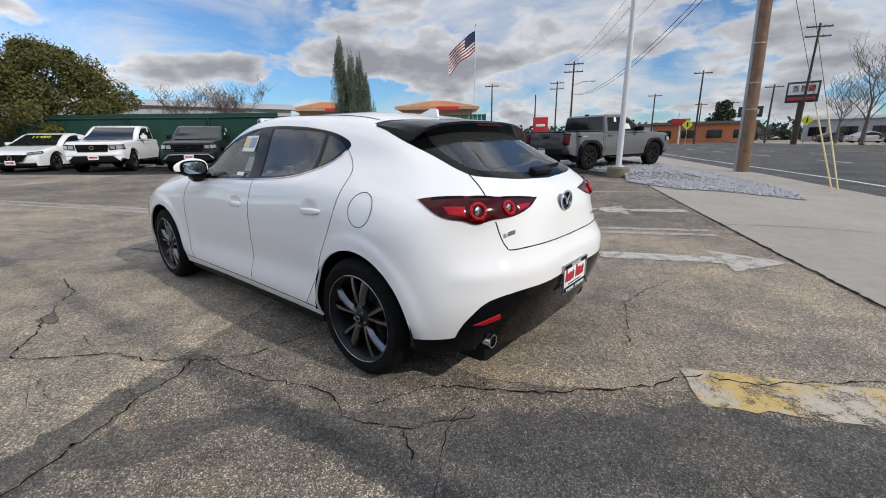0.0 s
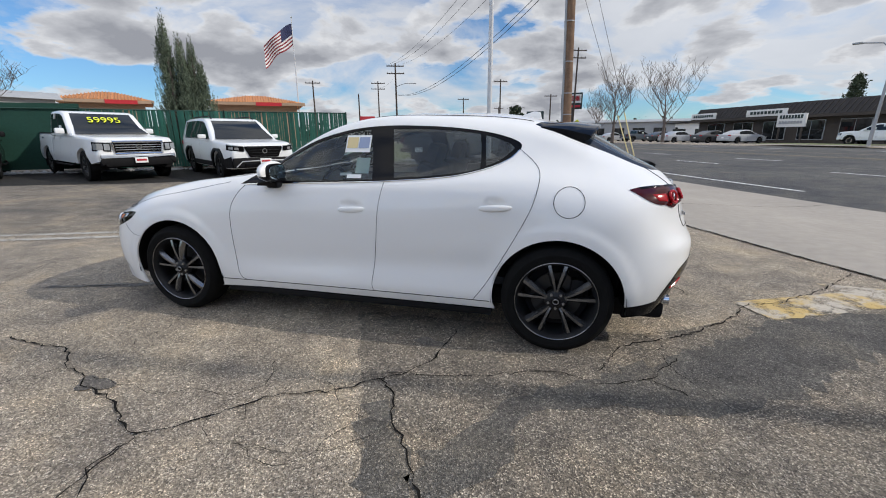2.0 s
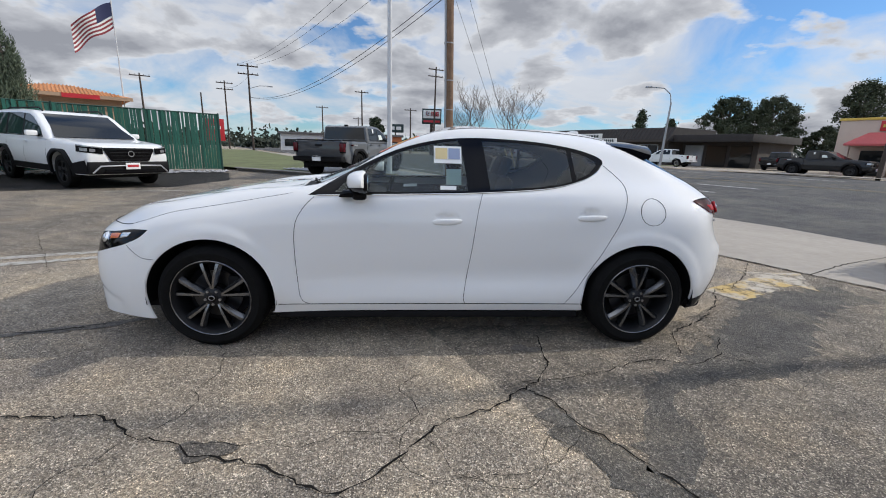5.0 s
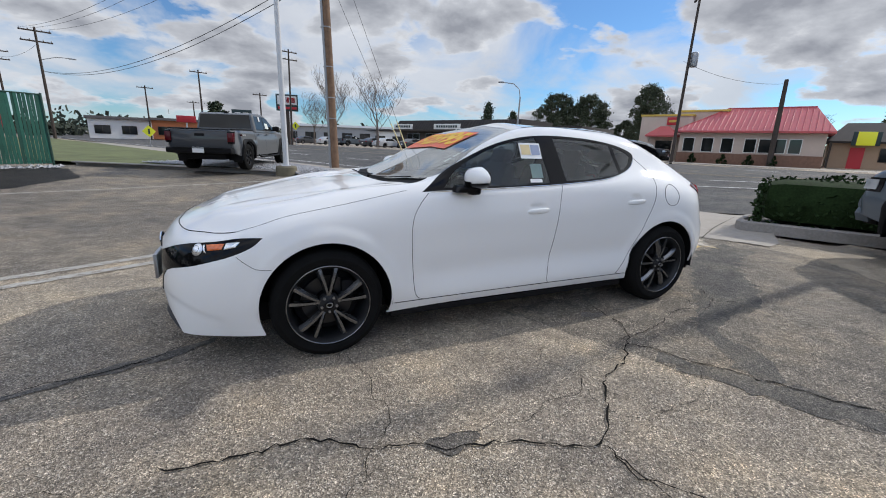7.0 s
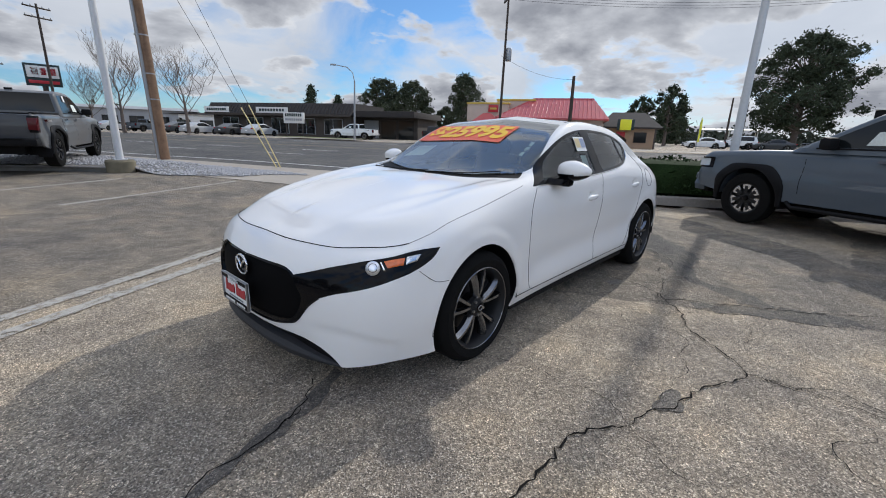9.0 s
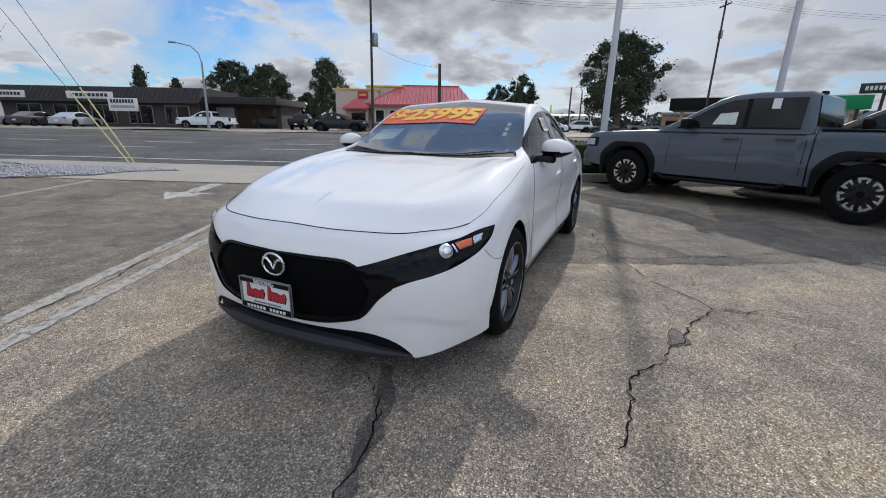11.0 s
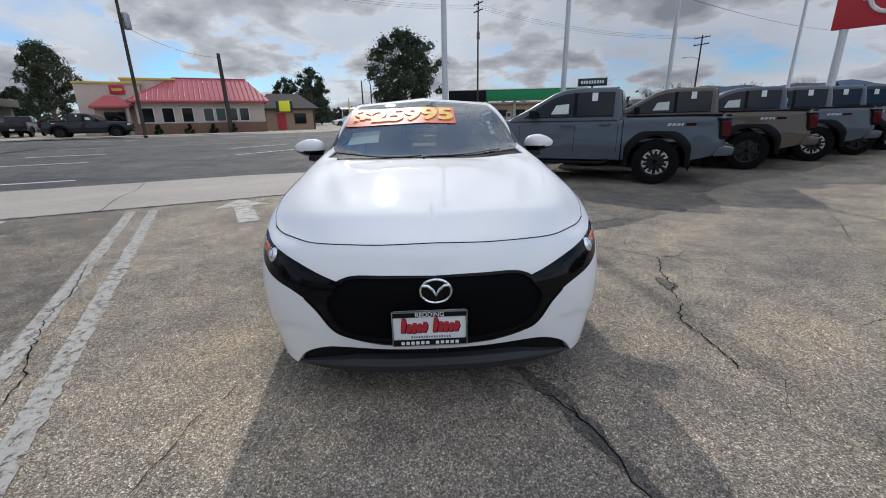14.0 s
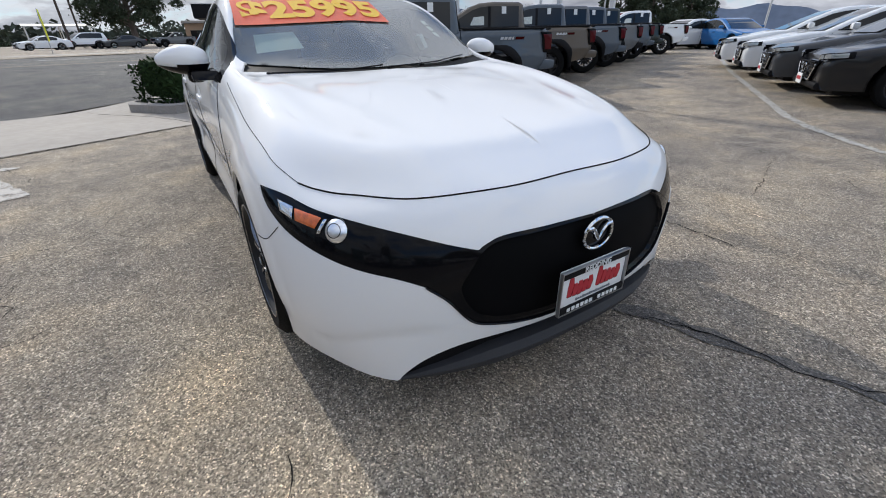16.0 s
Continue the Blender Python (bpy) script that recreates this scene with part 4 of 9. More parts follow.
    uv = np.array([tuple(v) for v in vs])
    fs = np.array([tuple(f) for f in fs if len(f) == 3])
    place, normal = skin.at(uv[:, 0], uv[:, 1]), skin.normal(uv[:, 0], uv[:, 1])
    mid = uv[fs].mean(1)
    mid[:, 0] = np.clip(mid[:, 0], .012, S1 - .012)
    mid[:, 1] = np.minimum(mid[:, 1], T1 - .012)
    owner = np.full(len(fs), "body", dtype=object)
    for name in ("hood", "cowl", "screen", "trim", "glass_f", "glass_r", "glass_q", "hatch_black", "glass_b", "surround", "lamp", "grille", "tail", "intake", "diffuser", "arch_f", "arch_r"):
        owner[inside(areas[name], mid[:, 0], mid[:, 1])] = name

    def panel(keys, name, material, label="", inset=0.0, parent=car, mirror=True, flange=0.012):
        """Both halves of the skin's faces that belong to keys, as one sheet-metal panel with a turned-in edge."""
        pick = np.isin(owner, keys)
        made = []
        for sgn in (1, -1):
            idx, inv = np.unique(fs[pick], return_inverse=True)
            f = inv.reshape(-1, 3)
            p = (place[idx] - inset * normal[idx]) * np.array([1, sgn, 1])
            nn = normal[idx] * np.array([1, sgn, 1])
            made.append((p, f, nn))
        if mirror == "split":
            groups = [[m] for m in made]
        else:
            groups = [made]
        obs = []
        for group in groups:
            verts, faces, normals, base = [], [], [], 0
            for p, f, nn in group:
                for a, b, c in f:
                    q = np.cross(p[b] - p[a], p[c] - p[a])
                    faces.append((base + a, base + b, base + c) if q @ (nn[a] + nn[b] + nn[c]) > 0 else (base + a, base + c, base + b))
                verts += list(p)
                normals += list(nn)
                base += len(p)
            if flange:
                seen = {}
                for fa in faces:
                    for a, b in zip(fa, fa[1:] + fa[:1]):
                        seen[(a, b)] = 1
                rim = [(a, b) for a, b in seen if (b, a) not in seen and not (abs(verts[a][1]) < 2e-3 and abs(verts[b][1]) < 2e-3)]
                low = {}
                for k in {k for e in rim for k in e}:
                    low[k] = len(verts)
                    verts.append(verts[k] - flange * normals[k])
                    normals.append(normals[k])
                faces += [(b, a, low[a], low[b]) for a, b in rim]
            me = bpy.data.meshes.new(name)
            me.from_pydata([tuple(v) for v in verts], [], [tuple(int(i) for i in f) for f in faces])
            me.materials.append(material)
            me.shade_smooth()
            me.normals_split_custom_set_from_vertices([tuple(n) for n in normals])
            ob = new(name, me)
            ob.parent = parent
            if label:
                tagged(ob, label)
            obs.append(ob)
        return obs

    panel(["body"], "body", M_WHITE, "glossy white painted body")
    panel(["hood"], "hood", M_WHITE)
    panel(["trim"], "window_trim", M_BLACKGLOSS, "black window surround", 0.001, mirror="split")
    for key, nm, m in (("glass_f", "front_side_window", M_GLASS), ("glass_r", "rear_side_window", M_GLASS_DK), ("glass_q", "quarter_window", M_GLASS_DK)):
        for ob in panel([key], nm, m, "", 0.005, mirror="split", flange=0):
            ob.visible_shadow = False
    for ob in panel(["screen"], "windscreen", M_SCREENGLASS, "", 0.003, flange=0):
        ob.visible_shadow = False
    panel(["hatch_black"], "tailgate_surround", M_BLACKGLOSS, "gloss black rear window surround", 0.001)
    panel(["glass_b"], "rear_window", M_GLASS_DK, "", 0.003, flange=0)
    lamps = panel(["lamp"], "headlight", M_BLACKGLOSS, "dark headlight with amber marker", 0.002, mirror="split")
    tails = panel(["tail"], "tail_light", M_DKRED, "slim dark red tail light", -0.006, mirror="split", flange=0.02)
    panel(["surround"], "grille_surround", M_BLACKGLOSS, "gloss black grille surround", 0.003, flange=0.03)
    panel(["cowl"], "cowl", M_BLACK, "black plastic cowl under the windscreen", 0.012, flange=0.02)
    panel(["grille"], "grille", M_GRILLE, "black mesh grille", 0.018, flange=0)
    panel(["intake"], "lower_intake", M_BLACK, "black lower air intake", 0.03, flange=0)
    panel(["diffuser"], "rear_diffuser", M_BLACKGLOSS, "gloss black lower rear bumper", -0.002, flange=0.03)

    def on(p3, lift=0.0):
        u, v = skin.find(p3)
        return Vector(skin.at(u, v)[0] + lift * skin.normal(u, v)[0]), Vector(skin.normal(u, v)[0])

    def seam(name, pts, r=0.0016, m=None, lift=0.0004, closed=False, both=True, parent=car):
        line = [on(p, lift)[0] for p in curve_through(pts, 7, closed)]
        if closed:
            line.append(line[0])
        for sgn in ((1, -1) if both else (1,)):
            part(name, tube([(p.x, sgn * p.y, p.z) for p in line], r, 6, cap=False), m or M_CRACK, parent)

    # panel gaps
    seam("hood_gap", [(-2.155, 0, .742), (-2.15, -.263, .743), (-2.081, -.527, .742), (-1.961, -.676, .748), (-1.88, -.745, .757), (-1.82, -.78, .766)], 0.0028)
    seam("hood_gap", [(-1.82, -.78, .766), (-1.70, -.812, .80), (-1.58, -.82, .838), (-1.35, -.825, .885), (-1.1, -.812, .93), (-.87, -.80, .975)], 0.0011)
    seam("bumper_gap", [(-1.825, -.856, .645), (-1.785, -.873, .61), (-1.74, -.887, .58), (-1.70, -.90, .573), (-1.66, -.90, .57)], 0.0013)
    seam("door_gap", side((-.735, .955), (-.80, .885), (-.845, .795), (-.855, .65), (-.84, .39), (-.82, .31), (-.78, .287)))
    seam("door_gap", side((.292, .995), (.262, .86), (.235, .63), (.2, .38), (.195, .32), (.21, .287)))
    seam("door_gap", side((1.10, 1.195), (1.19, 1.12), (1.232, 1.05), (1.215, .93), (1.166, .8), (1.02, .525), (.93, .375), (.865, .287)))
    seam("sill_gap", side((-.97, .283), (-.5, .285), (0, .287), (.5, .287), (.97, .287)), 0.0025)
    seam("fuel_door_gap", side(*[(1.40 + .083 * math.cos(a), .905 + .083 * math.sin(a)) for a in np.linspace(0, 6.283, 17)[:-1]]), closed=True, both=False, r=0.0018)
    seam("tailgate_gap", [(1.821, -.529, 1.077), (1.898, -.554, 1.027), (1.951, -.576, .985)], 0.0028)
    seam("tailgate_gap", [(2.012, -.582, .874), (2.022, -.575, .84), (2.037, -.565, .791), (2.052, -.553, .758), (2.071, -.533, .741), (2.10, -.42, .738), (2.128, -.246, .737), (2.14, 0, .735)], 0.0028)
    seam("roof_gap", [(.10, -.545, 1.362), (.5, -.52, 1.40), (.9, -.50, 1.38), (1.17, -.49, 1.345)], 0.003)
    seam("chrome_strip", side((-.72, .962), (-.4, .972), (-.05, .984), (.3, .998), (.7, 1.030), (.93, 1.080), (1.05, 1.133), (1.106, 1.185)), 0.004, M_CHROME, 0.002)
    seam("grille_rim", [(-2.192, -.573, .524), (-2.218, -.517, .474), (-2.238, -.453, .393), (-2.252, -.389, .361), (-2.273, -.227, .327), (-2.285, 0, .318)], 0.0035, M_BLACKGLOSS, 0.0)

    # wipers lying along the foot of the windscreen
    for a, b, c in (((-.90, .02), (-.835, -.32), (-.725, -.62)), ((-.89, .62), (-.89, .30), (-.855, -.05))):
        arm = []
        for (x0, y0), (x1, y1) in ((a, b), (b, c)):
            for u in (0, .25, .5, .75):
                x, y = x0 + (x1 - x0) * u, y0 + (y1 - y0) * u
                q = on((x, -abs(y), None), .004)[0]
                arm.append((q.x, q.y if y <= 0 else -q.y, q.z))
        wp = part("wiper", tube(arm, .0038, 6), M_BLACK, car, "black windscreen wiper")
        part("wiper_pivot", lathe_z((arm[0][0], arm[0][1], arm[0][2] - .02), .009, .024), M_BLACK, wp)

    # grey lip under the nose, black sills
    lip = []
    for u in np.linspace(-1, 1, 41):
        lip.append((-2.25 + 0.12 * abs(u) ** 2.6, 0.655 * u, 0.190 - 0.012 * abs(u) ** 3, 1 - .85 * max(0, abs(u) - .55) / .45))
    verts, faces = [], []
    for i, (x, y, z, k) in enumerate(lip):
        for dx, dz in ((-.02, .0), (-.03, .026), (-.018, .055), (.03, .06), (.06, .0), (.02, -.02), (-.008, -.018)):
            verts.append((x + dx * k, y, z + dz * k))
        if i:
            faces += [(7 * i - 7 + k, 7 * i - 7 + (k + 1) % 7, 7 * i + (k + 1) % 7, 7 * i + k) for k in range(7)]
    bm = from_data(verts, faces)
    bmesh.ops.holes_fill(bm, edges=bm.edges[:])
    bmesh.ops.recalc_face_normals(bm, faces=bm.faces)
    part("front_lip", bm, M_LIP, car, "dark grey plastic lip")
    for s in (-1, 1):
        part("sill_trim", box(0, s * .815, .200, 1.96, .05, .045, .015), M_BLACK, car)
        part("wheel_liner", arch_liner(-1.3625, s), M_BLACK, car)
        part("wheel_liner", arch_liner(1.3625, s), M_BLACK, car)
    part("underbody", box(-.02, 0, .235, 4.05, 1.28, .13, .04), M_BLACK, car)
    part("floor_pan", box(0, 0, .225, 1.92, 1.62, .09, .02), M_BLACK, car)

    # lamp insides
    for s, ob in ((1, lamps[0]), (-1, lamps[1])):
        c, n = on((-2.005, -.738, .668))
        bm = bmesh.new()
        bmesh.ops.create_uvsphere(bm, u_segments=24, v_segments=12, radius=.043)
        bmesh.ops.translate(bm, vec=c - .029 * n, verts=bm.verts)
        flip(bm, s)
        part("projector", bm, M_LENS, ob, "dark clear projector lens")
        t1 = n.cross(Vector((0, 0, 1))).normalized()
        t2 = t1.cross(n)
        for rr, tt, m in ((.035, .0016, M_BLACKGLOSS), (.020, .0012, M_RIMDARK)):
            loop = [c + (math.sqrt(.043 ** 2 - rr ** 2) - .029) * n + rr * (math.cos(a) * t1 + math.sin(a) * t2) for a in np.linspace(0, 6.283, 25)]
            part("lamp_ring", tube([(p.x, s * p.y, p.z) for p in loop], tt, 6, cap=False), m, ob, "bright lamp ring")
        for nm, corners, lift, m, lab in (("marker_lamp", [(-1.962, -.764, .698), (-1.874, -.812, .709), (-1.890, -.818, .679), (-1.956, -.782, .668)], .004, M_AMBER, "amber side marker"),
                                          ("reflector", [(-1.866, -.814, .712), (-1.800, -.840, .720), (-1.825, -.846, .694), (-1.880, -.824, .680)], .003, M_LAMP, "clear corner reflector"),
                                          ("reflector", [(-1.977, -.753, .696), (-1.970, -.758, .696), (-1.965, -.781, .658), (-1.974, -.775, .658)], .004, M_CHROME, "bright reflector strip")):
            bm = blade(skin, corners, lift)
            flip(bm, s)
            part(nm, bm, m, ob, lab)
    for s, ob in ((1, tails[0]), (-1, tails[1])):
        for c3, r in (((1.96, -.650, .924), .034), ((2.026, -.502, .926), .029)):
            c, n = on(c3, .008)
            t1 = n.cross(Vector((0, 0, 1))).normalized()
            t2 = t1.cross(n)
            loop = [c + r * (math.cos(a) * t1 + math.sin(a) * t2) for a in np.linspace(0, 6.283, 29)]
            part("tail_lamp_ring", tube([(p.x, s * p.y, p.z) for p in loop], .0085, 8, cap=False), M_RED, ob, "round red tail lamp ring")
            bm = bmesh.new()
            bmesh.ops.create_uvsphere(bm, u_segments=16, v_segments=8, radius=r * .72)
            bmesh.ops.scale(bm, vec=(.4, 1, 1), verts=bm.verts)
            bmesh.ops.translate(bm, vec=c - .004 * n, verts=bm.verts)
            flip(bm, s)
            part("tail_bulb", bm, M_LAMP, ob)
        for nm, corners, m in (("tail_bar", [(1.825, -.752, .950), (1.925, -.682, .953), (1.932, -.694, .898), (1.865, -.742, .906)], M_RED), ("tail_bar", [(1.930, -.688, .898), (1.985, -.622, .892), (1.985, -.626, .884), (1.940, -.684, .884)], M_RED),
                               ("tail_bar", [(2.045, -.455, .945), (2.055, -.33, .938), (2.060, -.37, .918), (2.052, -.45, .905)], M_RED),
                               ("top_strip", [(1.75, -.752, .982), (1.90, -.645, .987), (1.90, -.648, .966), (1.76, -.755, .963)], M_BLACKGLOSS), ("top_strip", [(1.90, -.645, .987), (1.978, -.538, .979), (1.978, -.542, .960), (1.90, -.648, .966)], M_BLACKGLOSS),
                               ("top_strip", [(1.984, -.530, .978), (2.046, -.28, .957), (2.046, -.30, .944), (1.984, -.533, .960)], M_BLACKGLOSS)):
            bm = blade(skin, corners, .009)
            flip(bm, s)
            part(nm, bm, m, ob)
        bm = blade(skin, [(1.982, -.725, .407), (2.068, -.610, .455), (2.064, -.600, .420), (2.007, -.690, .398)], .008)
        flip(bm, s)
        part("rear_reflector", bm, M_RED, car, "red rear reflector strip")
        exhaust = lathe([(.029, 0), (.034, 0), (.034, .075), (.029, .075)], 24, "y", close=True)
        bmesh.ops.rotate(exhaust, matrix=Matrix.Rotation(radians(-90), 3, "Z"), verts=exhaust.verts)
        bmesh.ops.translate(exhaust, vec=(1.95, s * -.60, .290), verts=exhaust.verts)
        part("exhaust_tip", exhaust, M_CHROME, car, "round chrome exhaust tip")

    # spoiler: a thick blade hanging over the rear window
    verts, faces = [], []
    K = 33
    for i in range(K):
        u = 2 * i / (K - 1) - 1
        y = .555 * u
        root = on((1.22 + .10 * (1 - u * u), -abs(y), 1.34))[0]
        tip = Vector((1.60 - .06 * u * u - .03 * u ** 8, 0, 1.336 - .03 * u * u - .045 * u ** 8))
        low = 1.245 - .02 * u * u - .01 * u ** 8
        for x, z in ((root.x, root.z + .001), (.5 * (root.x + tip.x), .5 * (root.z + tip.z) + .010), (tip.x - .01, tip.z + .004), (tip.x, tip.z - .008), (tip.x - .014, tip.z - .022), (tip.x - .085, low), (root.x + .02, root.z - .05)):
            verts.append((x, y, z))
        if i:
            faces += [(7 * i - 7 + k, 7 * i - 7 + (k + 1) % 7, 7 * i + (k + 1) % 7, 7 * i + k) for k in range(7)]
    bm = from_data(verts, faces)
    bmesh.ops.holes_fill(bm, edges=bm.edges[:])
    bmesh.ops.recalc_face_normals(bm, faces=bm.faces)
    sp = part("spoiler", bm, M_BLACKGLOSS, car, "gloss black roof spoiler")
    part("brake_lamp", box(1.588, 0, 1.318, .012, .26, .010, .004), M_DKRED, sp, "high brake lamp")
    part("rear_wiper", tube([(1.95, -.02, 1.068), (1.915, .12, 1.085), (1.90, .30, 1.088)], .009, 8), M_BLACK, car)
    part("wiper_cover", box(1.945, -.02, 1.07, .05, .20, .03, .014, Matrix.Rotation(.5, 4, "Y")), M_BLACK, car)
    part("roof_aerial", prism([(1.02, 1.395), (1.20, 1.375), (1.19, 1.43), (1.14, 1.435)], -.012, .012, "y", .008), M_WHITE, car, "white shark fin aerial")

    # door mirrors
    for s in (-1, 1):
        mir = part("door_mirror", mirror_shell(s), M_WHITE, car, "white door mirror with black foot")
        part("mirror_underside", mirror_shell(s, -.25), M_BLACKGLOSS, mir, "black lower half")
        part("mirror_foot", prism([(-.58, .962), (-.47, .962), (-.42, .99), (-.43, 1.01), (-.55, 1.005)], s * .79, s * .91, "y", .012), M_BLACKGLOSS, mir)
        part("mirror_neck", box(-.455, s * .885, .985, .085, .075, .075, .025, None, 3), M_BLACKGLOSS, mir)
        part("mirror_rim", prism(oval(s * .915, 1.053, .092, .056), -.436, -.400, "x", .010), M_BLACKGLOSS, mir)
        part("mirror_pane", prism(oval(s * .915, 1.054, .078, .044), -.402, -.396, "x", .002), M_MIRROR, mir)
    # door handles, rear badges
    for s in (-1, 1):
        for cx, cz in ((.075, .828), (.99, .868)):
            c, n = on((cx, None, cz))
            bm = bmesh.new()
            bmesh.ops.create_uvsphere(bm, u_segments=28, v_segments=14, radius=1)
            for v in bm.verts:
                x, y, z = v.co
                k = 1 - .45 * abs(x) ** 3
                bulge = math.copysign(abs(x) ** .8, x)
                v.co = (c.x + .112 * bulge, c.y - .026 + .011 * y + .018 * x * x, c.z - .006 + .019 * k * math.copysign(abs(z) ** .7, z) + .006 * x)
            flip(bm, 1 if s < 0 else -1)
            part("door_handle", bm, M_WHITE, car)
    emblem(car, (-2.296, .0, .580), -1, .058)
    emblem(car, (2.098, 0, .913), 1, .056)
    c, n = on((2.06, -.50, .817), .002)
    for k in range(6):
        if k != 5:
            part("badge_bar", box(c.x - .0, c.y - .045 + .024 * k, c.z + .0, .006, .017, .020, .003), M_STEEL, car)
        else:
            part("badge_bar", box(c.x + .0, c.y + .082, c.z + .004, .006, .018, .030, .003), M_STEEL, car)
    c, n = on((2.085, .43, .79), .002)
    part("badge_bar", box(c.x, .43, .80, .006, .12, .016, .003), M_STEEL, car)

    # plates
    plate(car, (-2.325, .03, .430), -1)
    plate(car, (2.178, -.035, .520), 1)

    # price banner on the windscreen and stickers on the glass
    def decal(name, corners, m, lift, parent=car, nu=14, nv=6):
        a, b, c, d = (np.array(k, float) for k in corners)
        verts, faces = [], []
        for i in range(nu + 1):
            for j in range(nv + 1):
                u, v = i / nu, j / nv
                q = (a * (1 - u) + b * u) * (1 - v) + (d * (1 - u) + c * u) * v
                sgn = 1 if q[1] <= 0 else -1
                p, nn = on((q[0], -abs(q[1]), q[2]), lift)
                verts.append((p.x, sgn * p.y, p.z))
        for i in range(nu):
            for j in range(nv):
                k = i * (nv + 1) + j
                faces.append((k, k + 1, k + nv + 2, k + nv + 1))
        bm = from_data(verts, faces)
        bmesh.ops.recalc_face_normals(bm, faces=bm.faces)
        return part(name, bm, m, parent)
    lo, hi = (-.375, 1.198), (-.085, 1.33)
    banner = decal("price_banner", [(lo[0], .64, lo[1]), (lo[0], -.25, lo[1]), (hi[0], -.25, hi[1]), (hi[0], .60, hi[1])], M_BANNER, .004)
    tagged(banner, "orange red price banner on the windscreen")
    price_text(car, skin, on, banner)
    tagged(decal("window_paper", [(-.60, .60, 1.07), (-.60, .36, 1.09), (-.43, .36, 1.165), (-.43, .57, 1.15)], M_PAPER_G, -.012), "pale green paper behind the windscreen")
    for k in range(3):
        decal("window_mark", [(-.50 + .07 * k, -.515 + .004 * k, 1.13 + .033 * k), (-.50 + .07 * k, -.545 + .004 * k, 1.12 + .033 * k), (-.45 + .07 * k, -.545 + .004 * k, 1.145 + .033 * k), (-.45 + .07 * k, -.515 + .004 * k, 1.155 + .033 * k)],
              M_PAPER_G, -.004, nu=3, nv=2)
    def side_decal(x0, x1, z0, z1, m, lift=.004, name="window_sticker"):
        a = [on((x, None, z), lift)[0] for z in (z0, z1) for x in (x0, x1)]
        bm = from_data([a[0], a[1], a[3], a[2]], [(0, 1, 2, 3)])
        return part(name, bm, m, car, smooth=False)
    tagged(side_decal(-.01, .165, 1.17, 1.275, M_PAPER), "yellow and blue window sticker")
    side_decal(.0, .075, 1.195, 1.262, M_STICK_Y, .006)
    side_decal(.082, .155, 1.195, 1.262, M_STICK_B, .006)
    side_decal(.07, .165, 1.05, 1.145, M_PAPER_G, -.02, "window_paper")
    side_decal(.03, .13, 1.012, 1.035, M_PAPER, .004)
    side_decal(-.22, -.12, 1.135, 1.155, M_PAPER, -.3, "window_paper")

    interior(car)
    # wheels
    for x, y in ((-1.3625, -1), (1.3625, -1), (-1.3625, 1), (1.3625, 1)):
        w = road_wheel(car, x, y * .79, .325)
        if y > 0:
            w.rotation_euler = (0, 0, math.pi)
    return car


def flip(bm, s):
    if s < 0:
        bmesh.ops.scale(bm, vec=(1, -1, 1), verts=bm.verts)
        bmesh.ops.reverse_faces(bm, faces=bm.faces)


def blade(skin, corners, lift, n=8):
    """A small four-cornered piece that lies on the body's skin."""
    a, b, c, d = (np.array(k, float) for k in corners)
    verts, faces = [], []
    for i in range(n + 1):
        for j in range(n + 1):
            u, v = i / n, j / n
            q = (a * (1 - u) + b * u) * (1 - v) + (d * (1 - u) + c * u) * v
            s, t = skin.find(tuple(q))
            soft = min(1, 6 * min(u, 1 - u, v, 1 - v) + .15)
            verts.append(tuple(skin.at(s, t)[0] + lift * soft * skin.normal(s, t)[0]))
    for i in range(n):
        for j in range(n):
            k = i * (n + 1) + j
            faces.append((k, k + 1, k + n + 2, k + n + 1))
    bm = from_data(verts, faces)
    bmesh.ops.recalc_face_normals(bm, faces=bm.faces)
    return bm


def arch_liner(cx, s):
    verts, faces, K = [], [], 24
    for i in range(K + 1):
        a = -.12 + (math.pi + .24) * i / K
        for y in (.885, .52):
            verts.append((cx + .385 * math.cos(a), s * y, .325 + .385 * math.sin(a)))
        if i:
            faces.append((2 * i - 2, 2 * i - 1, 2 * i + 1, 2 * i))
    mid = len(verts)
    verts.append((cx, s * .52, .325))
    faces += [(mid, 2 * i - 1, 2 * i + 1) for i in range(1, K + 1)]
    return from_data(verts, faces)


def oval(cy, cz, a, b):
    return [(cy + a * math.copysign(abs(math.cos(t)) ** .7, math.cos(t)), cz + b * math.copysign(abs(math.sin(t)) ** .7, math.sin(t))) for t in np.linspace(0, 2 * math.pi, 33)[:-1]]


def mirror_shell(s, below=None):
    own = bmesh.new()
    bmesh.ops.create_uvsphere(own, u_segments=28, v_segments=16, radius=1)
    for v in own.verts:
        x, y, z = v.co
        # flat at the back, rounded ahead, tapering outwards
        x = -abs(x) ** 1.0 if x < 0 else x * .25
        k = 1 - .42 * max(0, s * y)
        zz = math.copysign(abs(z) ** .75, z)
        g = 1.0 if below is None else 1.03
        v.co = (-.43 + .095 * x * g * k, s * .925 + .118 * g * math.copysign(abs(y) ** .85, y), 1.055 + .068 * g * zz * k)
    if below is not None:
        bmesh.ops.delete(own, geom=[v for v in own.verts if v.co.z > 1.055 + .068 * below], context="VERTS")
        bmesh.ops.holes_fill(own, edges=own.edges[:])
    bmesh.ops.recalc_face_normals(own, faces=own.faces)
    return own


